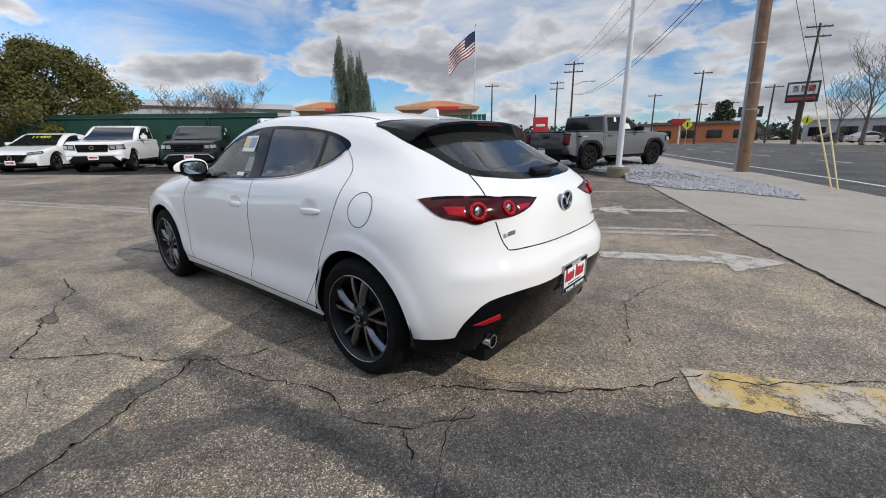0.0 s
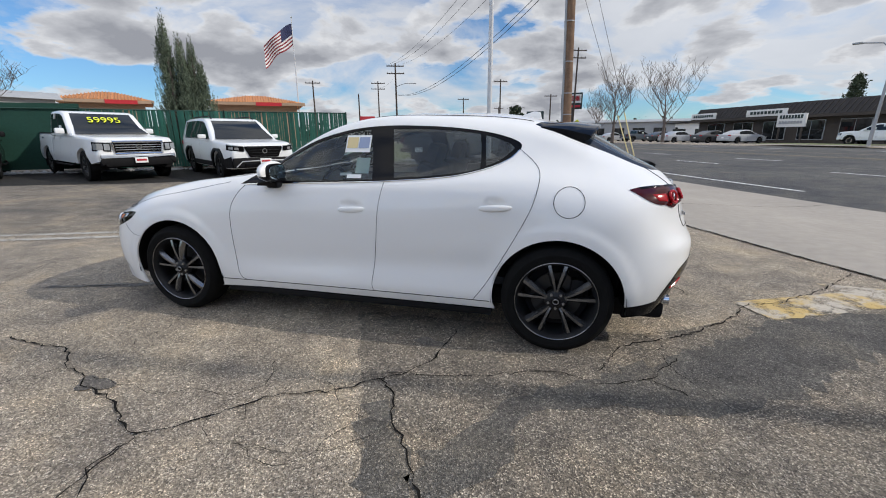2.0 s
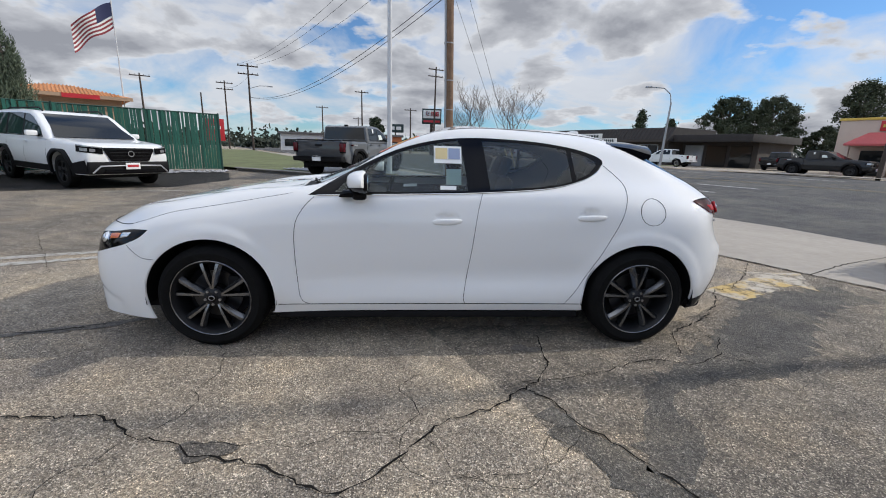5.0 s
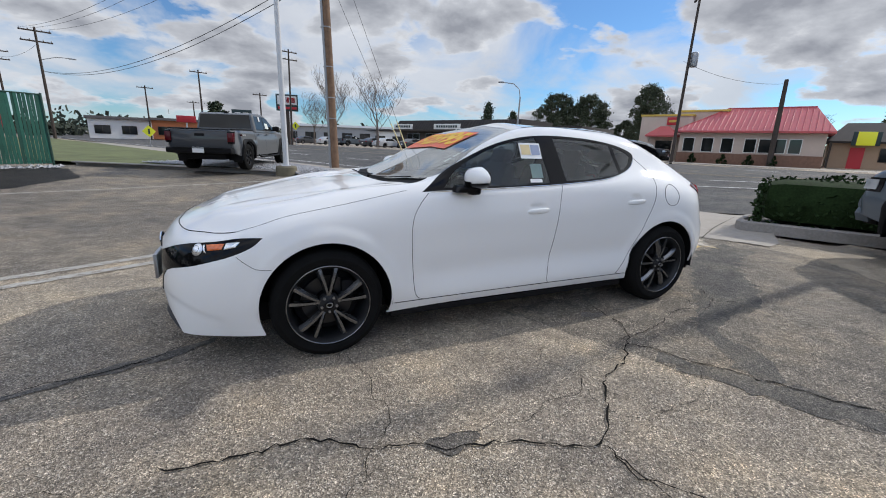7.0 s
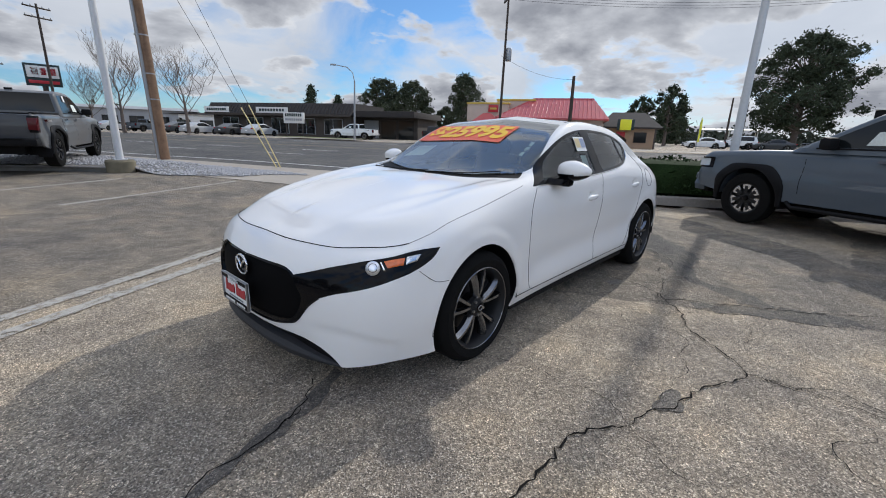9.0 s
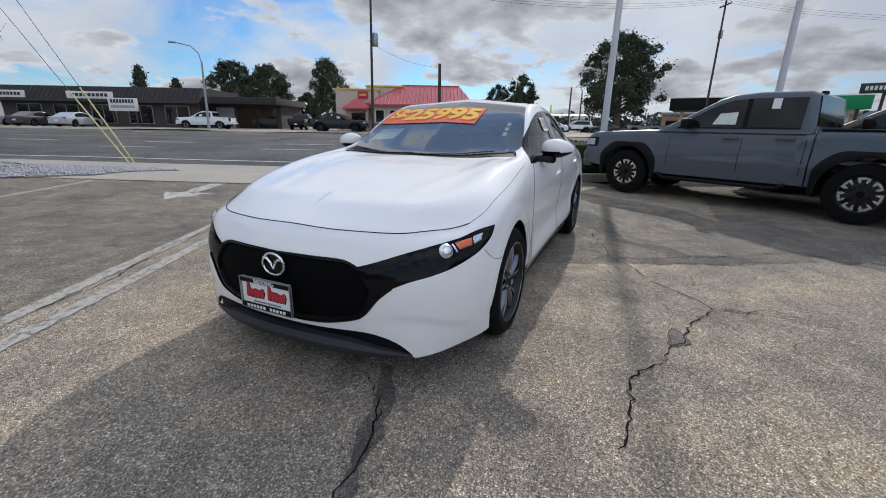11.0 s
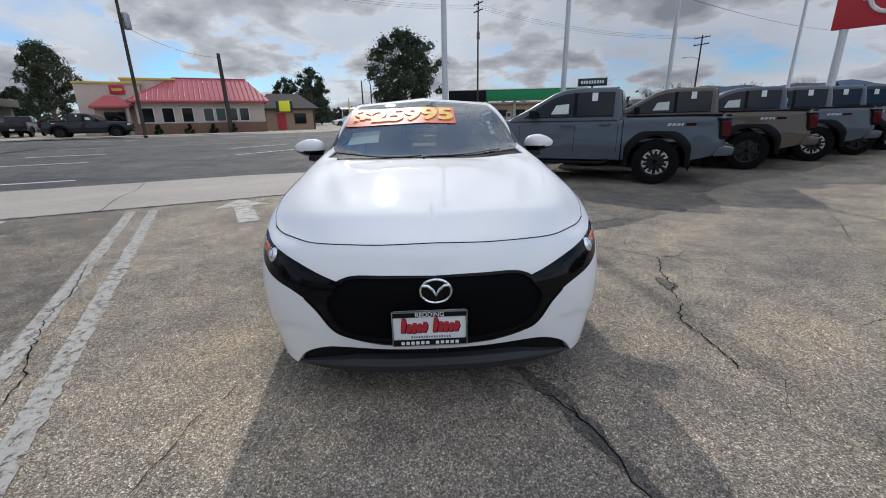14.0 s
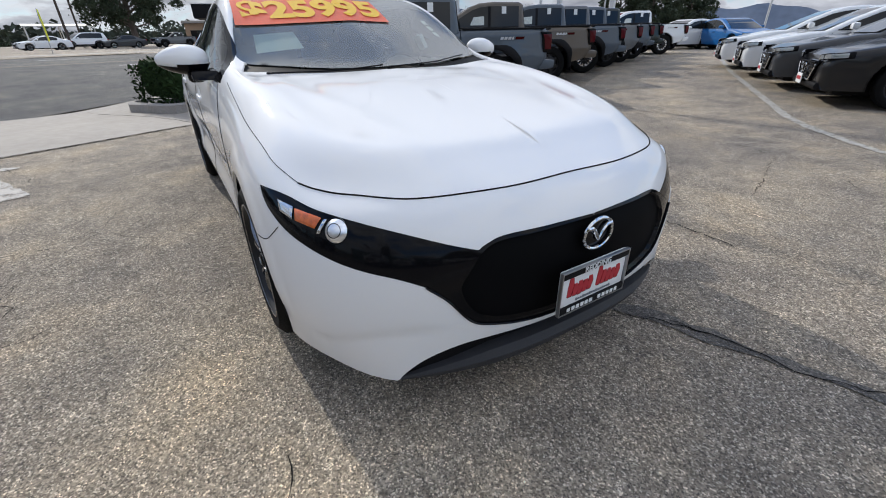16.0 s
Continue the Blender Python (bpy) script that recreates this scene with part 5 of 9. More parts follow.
def emblem(car, c, way, r):
    loop = [(c[0], c[1] + 1.12 * r * math.cos(a), c[2] + .88 * r * math.sin(a)) for a in np.linspace(0, 6.283, 33)]
    e = part("emblem", tube(loop, .0058, 8, cap=False), M_CHROME, car, "oval chrome emblem")
    wing = [(c[0], c[1] + .95 * r * k, c[2] + z * r) for k, z in ((-1, .45), (-.62, .42), (-.25, .10), (0, -.30), (.25, .10), (.62, .42), (1, .45))]
    part("emblem_wing", tube(wing, .008, 8), M_CHROME, e)
    disc = lathe([(0, 0), (r * .98, 0)], 32, "y")
    bmesh.ops.rotate(disc, matrix=Matrix.Rotation(radians(90), 3, "Z"), verts=disc.verts)
    bmesh.ops.scale(disc, vec=(1, 1.1, .86), verts=disc.verts)
    bmesh.ops.translate(disc, vec=(c[0] - way * .006, c[1], c[2]), verts=disc.verts)
    part("emblem_back", disc, M_BLACKGLOSS, e)


def letters(text, size, m, parent, mw, name="lettering", extrude=.002):
    cu = bpy.data.curves.new(name, "FONT")
    cu.body, cu.size, cu.align_x, cu.align_y, cu.extrude = text, size, "CENTER", "CENTER", extrude
    tmp = bpy.data.objects.new(name, cu)
    scene.collection.objects.link(tmp)
    dg = bpy.context.evaluated_depsgraph_get()
    me = bpy.data.meshes.new_from_object(tmp.evaluated_get(dg))
    bpy.data.objects.remove(tmp)
    me.transform(mw)
    me.materials.clear()
    me.materials.append(m)
    ob = new(name, me)
    ob.parent = parent
    return ob


def plate(car, c, way):
    """Dealer plate in a black frame: white field, red and black bars, the town's name."""
    x, y, z = c
    p = part("licence_plate", box(x, y, z, .012, .305, .155, .006), M_PAPER, car, "white dealer plate in a dark frame")
    f = way * .008
    part("plate_frame", box(x + f, y, z + .0645, .010, .308, .025, .004), M_BLACK, p)
    part("plate_frame", box(x + f, y, z - .064, .010, .308, .026, .004), M_BLACK, p)
    for a, b, w, h in ((0, .0765, .314, .004), (0, -.0775, .314, .004), (-.155, 0, .004, .155), (.155, 0, .004, .155)):
        part("plate_rim", box(x + f, y + a, z + b, .013, w, h, .0015), M_STEEL, p)
    turn = Matrix(((0, 0, way), (way, 0, 0), (0, 1, 0))).to_4x4()
    letters("REDDING", .028, M_PAPER, p, Matrix.Translation((x + way * .0135, y, z + .0645)) @ turn)
    for k in range(12):
        if k != 5:
            part("bar", box(x + way * .0135, y - .113 + .0206 * k, z - .064, .003, .014, .014, .002), M_PAPER, p)
    # slanting red script strokes with a black shadow behind each
    rnd = random.Random(6)
    for k in range(11):
        if k == 5:
            continue
        h = .068 if k in (0, 6) else rnd.choice((.042, .048, .040))
        u, b0 = -.112 + .0222 * k, z - .020 + rnd.uniform(-.002, .002)
        for off, m, lift in ((.0035, M_BLACKGLOSS, .0068), (0, M_REDINK, .0085)):
            poly = [(u - .010 + off, b0 - off), (u + .007 + off, b0 - off), (u + .016 + off, b0 + h * .6 - off), (u + .011 + off, b0 + h - off), (u - .003 + off, b0 + h - off), (u - .008 + off, b0 + h * .45 - off)]
            bm = prism([(y + way * a, c) for a, c in poly], min(x, x + way * lift), max(x, x + way * lift), "x")
            part("bar", bm, m, p, smooth=False)
    for k in range(16):
        part("bar", box(x + way * .007, y + way * (-.075 + .0105 * k), z - .040, .003, .0065, .006 if k % 3 else .009), M_FRAME, p)


def price_text(car, skin, on, banner):
    """The price in round yellow figures along the banner."""
    cu = bpy.data.curves.new("price", "FONT")
    cu.body, cu.size, cu.align_x, cu.align_y, cu.offset, cu.extrude = "$25995", .15, "CENTER", "CENTER", .006, 0
    tmp = bpy.data.objects.new("price", cu)
    scene.collection.objects.link(tmp)
    me = bpy.data.meshes.new_from_object(tmp.evaluated_get(bpy.context.evaluated_depsgraph_get()))
    bpy.data.objects.remove(tmp)
    xs = [v.co.x for v in me.vertices]
    ys = [v.co.y for v in me.vertices]
    bm = bmesh.new()
    bm.from_mesh(me)
    bmesh.ops.subdivide_edges(bm, edges=[e for e in bm.edges if e.calc_length() > .03], cuts=2)
    for v in bm.verts:
        u = (v.co.x - min(xs)) / (max(xs) - min(xs))
        w = (v.co.y - min(ys)) / (max(ys) - min(ys))
        y = .585 - (.585 + .235) * u
        q = (-.355 + .25 * w, -abs(y), 1.207 + .114 * w)
        p, n = on(q, .008)
        v.co = (p.x, p.y if y <= 0 else -p.y, p.z)
    left = set(bm.faces)
    while left:
        stack, own = [left.pop()], []
        while stack:
            f = stack.pop()
            own.append(f)
            for e in f.edges:
                for g in e.link_faces:
                    if g in left:
                        left.discard(g)
                        stack.append(g)
        vs = list({v for f in own for v in f.verts})
        at = {v: k for k, v in enumerate(vs)}
        one = from_data([v.co[:] for v in vs], [tuple(at[v] for v in f.verts) for f in own])
        one.normal_update()
        for f in one.faces:
            if f.normal.z < 0:
                f.normal_flip()
        part("price_figure", one, M_FIGURES, banner, "yellow price figure", smooth=False)


def interior(car):
    cabin = part("cabin_floor", box(.25, 0, .38, 2.3, 1.5, .06, .02), M_SEAT, car, "dark cabin")
    part("dashboard", prism([(-.95, .70), (-.35, .62), (-.30, .80), (-.42, .90), (-.80, .955), (-.98, .93)], -.70, .70, "y", .03), M_SEAT, car, "dark grey dashboard")
    for y in (-.36, .36):
        seat(car, .12, y)
        seat(car, .98, y, .9)
    part("rear_shelf", box(1.45, 0, .93, .55, 1.2, .04, .015), M_SEAT, car)
    for s in (-1, 1):
        part("door_card", prism([(-.7, .35), (.95, .35), (1.1, .9), (-.65, .93)], s * .76, s * .80, "y", .01), M_SEAT, car)
    part("roof_lining", box(.5, 0, 1.315, 1.0, .9, .02, .008), M_LINING, car)
    loop = [(-.33 + .10 * math.sin(a) * .45, -.36 + .18 * math.cos(a), .88 + .165 * math.sin(a)) for a in np.linspace(0, 6.283, 25)]
    w = part("steering_wheel", tube(loop, .016, 8, cap=False), M_BLACK, car)
    part("wheel_spoke", box(-.34, -.36, .87, .03, .32, .05, .012), M_BLACK, w)
    part("inner_mirror", box(-.14, 0, 1.285, .03, .24, .06, .02), M_BLACK, car)


def seat(car, x, y, k=1.0):
    s = part("seat", box(x, y, .52, .50, .50, .18, .06), M_SEAT, car, "dark upholstered seat")
    rot = Matrix.Rotation(radians(20), 4, "Y")
    part("backrest", box(x + .28, y, .82, .14, .48 * k, .58, .06, rot), M_SEAT, s)
    part("headrest", box(x + .38, y, 1.145, .09, .26, .16, .045, rot), M_SEAT, s)


def road_wheel(car, x, y, r, rim_r=.240, spokes=10, rim_mat=None, tyre_w=.215):
    """A wheel on its own axle; the outer face looks to -y."""
    w = new("wheel")
    w.parent, w.location = car, (x, y, r)
    hw = tyre_w / 2
    prof = [(rim_r - .004, -hw + .012), (rim_r + .012, -hw + .002), (rim_r + .045, -hw), (r - .028, -hw + .010), (r - .008, -hw + .026), (r, -hw + .05), (r, hw - .05), (r - .008, hw - .026), (r - .03, hw - .008), (rim_r + .01, hw)]
    ty = part("tyre", lathe(prof, 64), M_RUBBER, w, "black low-profile tyre")
    rim_mat = rim_mat or M_RIM
    part("rim", lathe([(rim_r + .004, -hw + .010), (rim_r - .006, -hw + .006), (rim_r - .014, -hw + .016), (rim_r - .028, -hw + .05), (rim_r - .04, hw - .03), (rim_r, hw)], 64), M_RIMDARK, w, "dark grey metal rim")
    part("rim_lip", tube([((rim_r - .003) * math.cos(a), -hw + .006, (rim_r - .003) * math.sin(a)) for a in np.linspace(0, 6.2832, 65)], .0035, 6, cap=False), rim_mat, w, "thin bright rim edge")
    part("brake_disc", lathe([(.07, .0), (.150, .0), (.150, .012), (.07, .012)], 40, close=True), M_DISC, w)
    part("brake_caliper", box(.115, -.012, .06, .07, .05, .13, .015), M_BLACK, w)
    part("inner_hub", lathe([(.0, .03), (rim_r - .05, .03)], 40), M_BLACK, w)
    me = None
    for k in range(spokes):
        if me is None:
            sp = bmesh.new()
            K, rows = 10, []
            for i in range(K + 1):
                u = i / K
                rad = .052 + (rim_r - .060) * u
                ang = .10 * (u - 1) * (1 - .4 * u)
                wd = .0135 + .0085 * u ** 1.3
                dep = -hw + .036 - .016 * math.sin(math.pi * min(1, u * .85 + .1)) - .004 * u
                cx, cz = rad * math.sin(ang), rad * math.cos(ang)
                tx, tz = math.cos(ang), -math.sin(ang)
                rows.append([sp.verts.new((cx + q * wd * tx, dep + dd, cz + q * wd * tz)) for q, dd in ((-1, .020), (-.72, .001), (.15, .0), (1, .022), (.8, .05), (-.8, .05))])
            for a, b in zip(rows, rows[1:]):
                for i in range(6):
                    sp.faces.new((a[i], a[(i + 1) % 6], b[(i + 1) % 6], b[i]))
            sp.faces.new(rows[0])
            sp.faces.new(rows[-1])
            bmesh.ops.recalc_face_normals(sp, faces=sp.faces)
            ob = part("spoke", sp, rim_mat, w)
            me = ob.data
        else:
            ob = new("spoke", me)
            ob.parent = w
        pair = k // 2
        ob.rotation_euler = (0, 2 * math.pi * pair / (spokes / 2) + (.245 if k % 2 else -.245), 0)
        if k % 2 == 0:
            ob.scale = (-1, 1, 1)
    part("hub", lathe([(0, -hw + .018), (.030, -hw + .018), (.034, -hw + .024), (.060, -hw + .034), (.066, -hw + .06)], 32), M_RIMDARK, w)
    part("hub_cap", lathe([(0, -hw + .012), (.020, -hw + .012), (.026, -hw + .016), (.026, -hw + .03)], 24), M_BLACKGLOSS, w, "round hub cap")
    part("cap_ring", tube([(.017 * math.cos(a), -hw + .011, .014 * math.sin(a)) for a in np.linspace(0, 6.283, 17)], .0022, 6, cap=False), M_STEEL, w)
    nut = None
    for k in range(5):
        a = 2 * math.pi * (k + .5) / 5
        if nut is None:
            nb = part("lug_nut", lathe([(0, -hw + .020), (.008, -hw + .020), (.0105, -hw + .05)], 6), M_STEEL, w)
            nut = nb.data
        else:
            nb = new("lug_nut", nut)
            nb.parent = w
        nb.location = (.045 * math.sin(a), 0, .045 * math.cos(a))
    return w


M_LIP = mat("dark_lip_plastic", (0.034, 0.035, 0.039), 0.55, spec=0.3, bump=0.1, bscale=400)
M_GRILLE = mat("grille_mesh", (0.003, 0.003, 0.0035), 0.7, spec=0.06)
M_BANNER = mat("banner_film", (0.78, 0.13, 0.05), 0.4, spread=0.12, scale=6)
M_FIGURES = mat("yellow_figures", (0.86, 0.53, 0.03), 0.45)
M_PAPER_G = mat("pale_green_paper", (0.62, 0.74, 0.70), 0.7)
M_STICK_Y = mat("yellow_sticker", (0.62, 0.50, 0.26), 0.5)
M_STICK_B = mat("blue_sticker", (0.24, 0.29, 0.42), 0.5)
M_REDINK = mat("red_ink", (0.42, 0.02, 0.03), 0.5)
M_FRAME = mat("plate_frame_grey", (0.16, 0.18, 0.20), 0.5)
M_LINING = mat("grey_lining", (0.30, 0.30, 0.29), 0.9)
hatchback()

# ---------------------------------------------------------------- other vehicles
def paint(name, c):
    return mat(name, c, 0.4, coat=0.6 if max(c) < 0.2 else 0.8, spec=0.15, spread=0.03, scale=2)


PAINT = {
    "white": paint("white_paint", (0.74, 0.75, 0.75)), "slate": paint("slate_paint", (0.080, 0.098, 0.118)), "brown": paint("bronze_brown_paint", (0.105, 0.086, 0.066)),
    "grey": paint("grey_paint", (0.12, 0.125, 0.13)), "green": paint("dark_green_paint", (0.010, 0.018, 0.016)), "black": paint("black_paint", (0.012, 0.012, 0.013)),
    "blue": paint("bright_blue_paint", (0.010, 0.115, 0.33)), "silver": paint("silver_paint", (0.42, 0.43, 0.44)), "charcoal": paint("charcoal_paint", (0.05, 0.052, 0.056)),
}
M_DARKGLASS = mat("dark_vehicle_glass", (0.010, 0.012, 0.013), 0.05, coat=0.0, spec=0.4)
M_TAILRED = mat("truck_tail_lens", (0.075, 0.004, 0.008), 0.15, coat=0.0, spec=0.3)
M_SILVERRIM = mat("machined_rim", (0.62, 0.62, 0.63), 0.25, metal=0.9)
M_BLACKRIM = mat("black_rim", (0.02, 0.02, 0.021), 0.35, metal=0.5)
M_LAMPCLEAR = mat("clear_lamp", (0.45, 0.47, 0.48), 0.1, metal=0.5, coat=0.6)
M_FIGY = mat("yellow_window_figures", (0.72, 0.78, 0.03), 0.5)


def edge_distance(x, z, segs):
    d = np.full(len(x), 1e9)
    for (x0, z0), (x1, z1) in segs:
        l2 = (x1 - x0) ** 2 + (z1 - z0) ** 2 + 1e-12
        u = np.clip(((x - x0) * (x1 - x0) + (z - z0) * (z1 - z0)) / l2, 0, 1)
        d = np.minimum(d, np.hypot(x - x0 - u * (x1 - x0), z - z0 - u * (z1 - z0)))
    return d


class Shell:
    """A rounded hull from its side outline; half width by width(x, z), edges rounded over r. Outline points with a third entry of 0 are not rounded (arches, bottoms)."""

    def __init__(self, outline, width, r=0.07, holes=()):
        self.width, self.r = width, r
        self.out = outline
        n = len(outline)
        self.segs = [((outline[i][0], outline[i][1]), (outline[(i + 1) % n][0], outline[(i + 1) % n][1])) for i in range(n) if len(outline[i]) < 3]

    def y(self, x, z):
        x, z = np.atleast_1d(np.asarray(x, float)), np.atleast_1d(np.asarray(z, float))
        w = self.width(x, z)
        d = np.minimum(edge_distance(x, z, self.segs), self.r)
        return w - (self.r - np.sqrt(np.maximum(self.r ** 2 - (self.r - d) ** 2, 0)))

    def tri(self, poly, step):
        from mathutils.geometry import delaunay_2d_cdt as cdt
        pts = []
        for i, p in enumerate(poly):
            q = poly[(i + 1) % len(poly)]
            k = max(1, int(math.hypot(q[0] - p[0], q[1] - p[1]) / min(step, 0.085)))
            pts += [Vector((p[0] + (q[0] - p[0]) * j / k, p[1] + (q[1] - p[1]) * j / k)) for j in range(k)]
        n = len(pts)
        xs, zs = [p.x for p in pts], [p.y for p in pts]
        gx, gz = (m.ravel() for m in np.meshgrid(np.arange(min(xs), max(xs), step), np.arange(min(zs), max(zs), step)))
        loop = [((pts[i].x, pts[i].y), (pts[(i + 1) % n].x, pts[(i + 1) % n].y)) for i in range(n)]
        keep = edge_distance(gx, gz, loop) > 1.25 * self.r
        extra = [Vector((x, z)) for x, z in zip(gx[keep], gz[keep])]
        # rings of points along the rounded edge, each ring at its own depth
        cand = []
        for i in range(n):
            t = pts[(i + 1) % n] - pts[i - 1]
            if t.length > 1e-6:
                nrm = Vector((-t.y, t.x)).normalized()
                cand += [(pts[i] + nrm * k * q, k) for k in (0.12 * self.r, 0.4 * self.r, 1.0 * self.r) for q in (-1, 1)]
        dist = edge_distance(np.array([p.x for p, _ in cand]), np.array([p.y for p, _ in cand]), loop)
        inner = [p for (p, k), e in zip(cand, dist) if e > 0.8 * k]
        v, _, f, _, _, _ = cdt(pts + extra + inner, [(i, (i + 1) % n) for i in range(n)], [], 1, 1e-5)
        return np.array([(p.x, p.y) for p in v]), [t[:] for t in f], pts

    def hull(self, step=0.16, across=10):
        poly = [(p[0], p[1]) for p in self.out]
        uv, f, rim = self.tri(poly, step)
        y = self.y(uv[:, 0], uv[:, 1])
        verts, faces = [], []
        for s in (-1, 1):
            b = len(verts)
            verts += [(p[0], s * yy, p[1]) for p, yy in zip(uv, y)]
            faces += [tuple(b + i for i in t) for t in f]
        n = len(rim)
        ry = self.y([p.x for p in rim], [p.y for p in rim])
        rows = []
        for p, w in zip(rim, ry):
            row = []
            for k in range(across + 1):
                row.append(len(verts))
                verts.append((p.x, w * (2 * k / across - 1), p.y))
            rows.append(row)
        for i in range(n):
            a, b = rows[i], rows[(i + 1) % n]
            faces += [(a[k], a[k + 1], b[k + 1], b[k]) for k in range(across)]
        bm = from_data(verts, faces)
        bmesh.ops.delete(bm, geom=[v for v in bm.verts if not v.link_faces], context="VERTS")
        bmesh.ops.remove_doubles(bm, verts=bm.verts, dist=1e-4)
        bmesh.ops.recalc_face_normals(bm, faces=bm.faces)
        return bm

    def panel(self, poly, s, lift=0.004, step=0.2, thick=0.0):
        """A sheet lying on one side (s = -1 or 1)."""
        uv, f, rim = self.tri(poly, step)
        y = self.y(uv[:, 0], uv[:, 1]) + lift
        bm = from_data([(p[0], s * yy, p[1]) for p, yy in zip(uv, y)], f)
        bmesh.ops.delete(bm, geom=[v for v in bm.verts if not v.link_faces], context="VERTS")
        for fc in bm.faces:
            if fc.normal.y * s < 0:
                fc.normal_flip()
        if thick:
            bmesh.ops.solidify(bm, geom=bm.faces[:], thickness=-thick)
        return bm

    def cross(self, line, inset, lift=0.004, k=10):
        """A sheet lying across the hull along part of its outline."""
        verts, faces = [], []
        for i, (x, z) in enumerate(line):
            x0, z0 = line[max(i - 1, 0)]
            x1, z1 = line[min(i + 1, len(line) - 1)]
            l = math.hypot(x1 - x0, z1 - z0)
            nx, nz = -(z1 - z0) / l, (x1 - x0) / l
            w = float(self.y(x, z)[0]) - inset
            for j in range(k + 1):
                verts.append((x + lift * nx, w * (2 * j / k - 1), z + lift * nz))
            if i:
                b = (k + 1) * (i - 1)
                faces += [(b + j, b + j + 1, b + k + 2 + j, b + k + 1 + j) for j in range(k)]
        bm = from_data(verts, faces)
        bmesh.ops.recalc_face_normals(bm, faces=bm.faces)
        return bm


def plan_width(half, x0, x1, front=0.12, rear=0.06, tumble=0.05, z_mid=0.7, top=None, swage=0.0):
    """Half width that narrows to the nose and tail and above and below the middle; top: (z, inset per metre) of a greenhouse."""
    def w(x, z):
        u = np.clip((np.asarray(x) - x0) / (x1 - x0), 0, 1)
        k = 1 - front * np.maximum(0, 1 - u / 0.22) ** 2.2 - rear * np.maximum(0, (u - 0.86) / 0.14) ** 2.2
        k = k - tumble * (np.asarray(z) - z_mid) ** 2 / 0.2
        y = half * k + swage * np.exp(-((np.asarray(z) - .70) / .10) ** 2) - .6 * swage * np.exp(-((np.asarray(z) - .92) / .10) ** 2)
        if top:
            y = y - np.maximum(0, np.asarray(z) - top[0]) * top[1]
        return y
    return w


def arch_points(cx, cz, r, z_low, n=14):
    a0 = math.asin(max(-1, min(1, (z_low - cz) / r)))
    return [(cx + r * math.cos(a), cz + r * math.sin(a), 0) for a in np.linspace(a0, math.pi - a0, n)]


def truck_wheel(car, x, y, r, rim_r, m_spoke, spokes=8, w=.25):
    """A deep-tread wheel; the face looks to -y, or to +y when y > 0."""
    e = new("wheel")
    e.parent, e.location = car, (x, y, r)
    if y > 0:
        e.rotation_euler = (0, 0, math.pi)
    h = w / 2
    part("tyre", lathe([(rim_r - .004, -h + .02), (rim_r + .02, -h + .002), (r - .05, -h), (r - .012, -h + .014), (r, -h + .04), (r, h - .04), (r - .012, h - .014), (rim_r, h)], 36), M_RUBBER, e)
    part("rim", lathe([(rim_r + .003, -h + .016), (rim_r - .012, -h + .02), (rim_r - .03, -h + .07), (rim_r - .03, h)], 36), M_BLACKRIM, e)
    part("rim_face", lathe([(.0, -h + .05), (.07, -h + .05), (rim_r - .02, -h + .075)], 24), M_BLACKRIM, e)
    for k in range(spokes):
        a = 2 * math.pi * k / spokes
        p = prism([(-.022, .085), (.022, .085), (.042, rim_r - .012), (-.042, rim_r - .012)], -h + .026, -h + .07, "y", .006, seg=1)
        ob = part("spoke", p, M_BLACKRIM, e)
        ob.rotation_euler = (0, a, 0)
        if m_spoke:
            o, i = rim_r - .014, rim_r * .60
            q = prism([(-.058, i + .03), (-.040, i), (-.024, i + .004), (-.026, i + .050), (.026, i + .050), (.024, i + .004), (.040, i), (.058, i + .03), (.066, o - .012), (0, o), (-.066, o - .012)], -h + .019, -h + .03, "y", 0, seg=1)
            tip = part("spoke_tip", q, m_spoke, e)
            tip.rotation_euler = (0, a, 0)
    part("hub_cap", lathe([(0, -h + .02), (.032, -h + .022), (.042, -h + .05)], 16), M_BLACKGLOSS, e)
    return e


def flare(cx, r, ra, s, w, band):
    """A broad squared plastic lip round a wheel opening, lying on the body side."""
    verts, faces = [], []
    n = 24
    for k, a in enumerate(np.linspace(-.12, math.pi + .12, n + 1)):
        c, d = math.cos(a), math.sin(a)
        q = (abs(c) ** 4.5 + abs(max(d, 0)) ** 4.5) ** (-1 / 4.5) if d > 0 else 1.0
        for t, lift in ((-.01, -.03), (-.01, .022), (.2 * band, .034), (.8 * band, .030), (band, .016), (band, -.02)):
            u = min(1.0, max(0.0, t / band))
            rr = (ra + t) * (1 + u * (min(q, 1.12) - 1))
            px, pz = cx + rr * c, r + rr * d
            verts.append((px, s * (w(px, max(pz, .3)) + lift), pz))
        if k:
            faces += [(6 * k - 6 + j, 6 * k - 5 + j, 6 * k + 1 + j, 6 * k + j) for j in range(5)]
    bm = from_data(verts, faces)
    bmesh.ops.recalc_face_normals(bm, faces=bm.faces)
    return bm


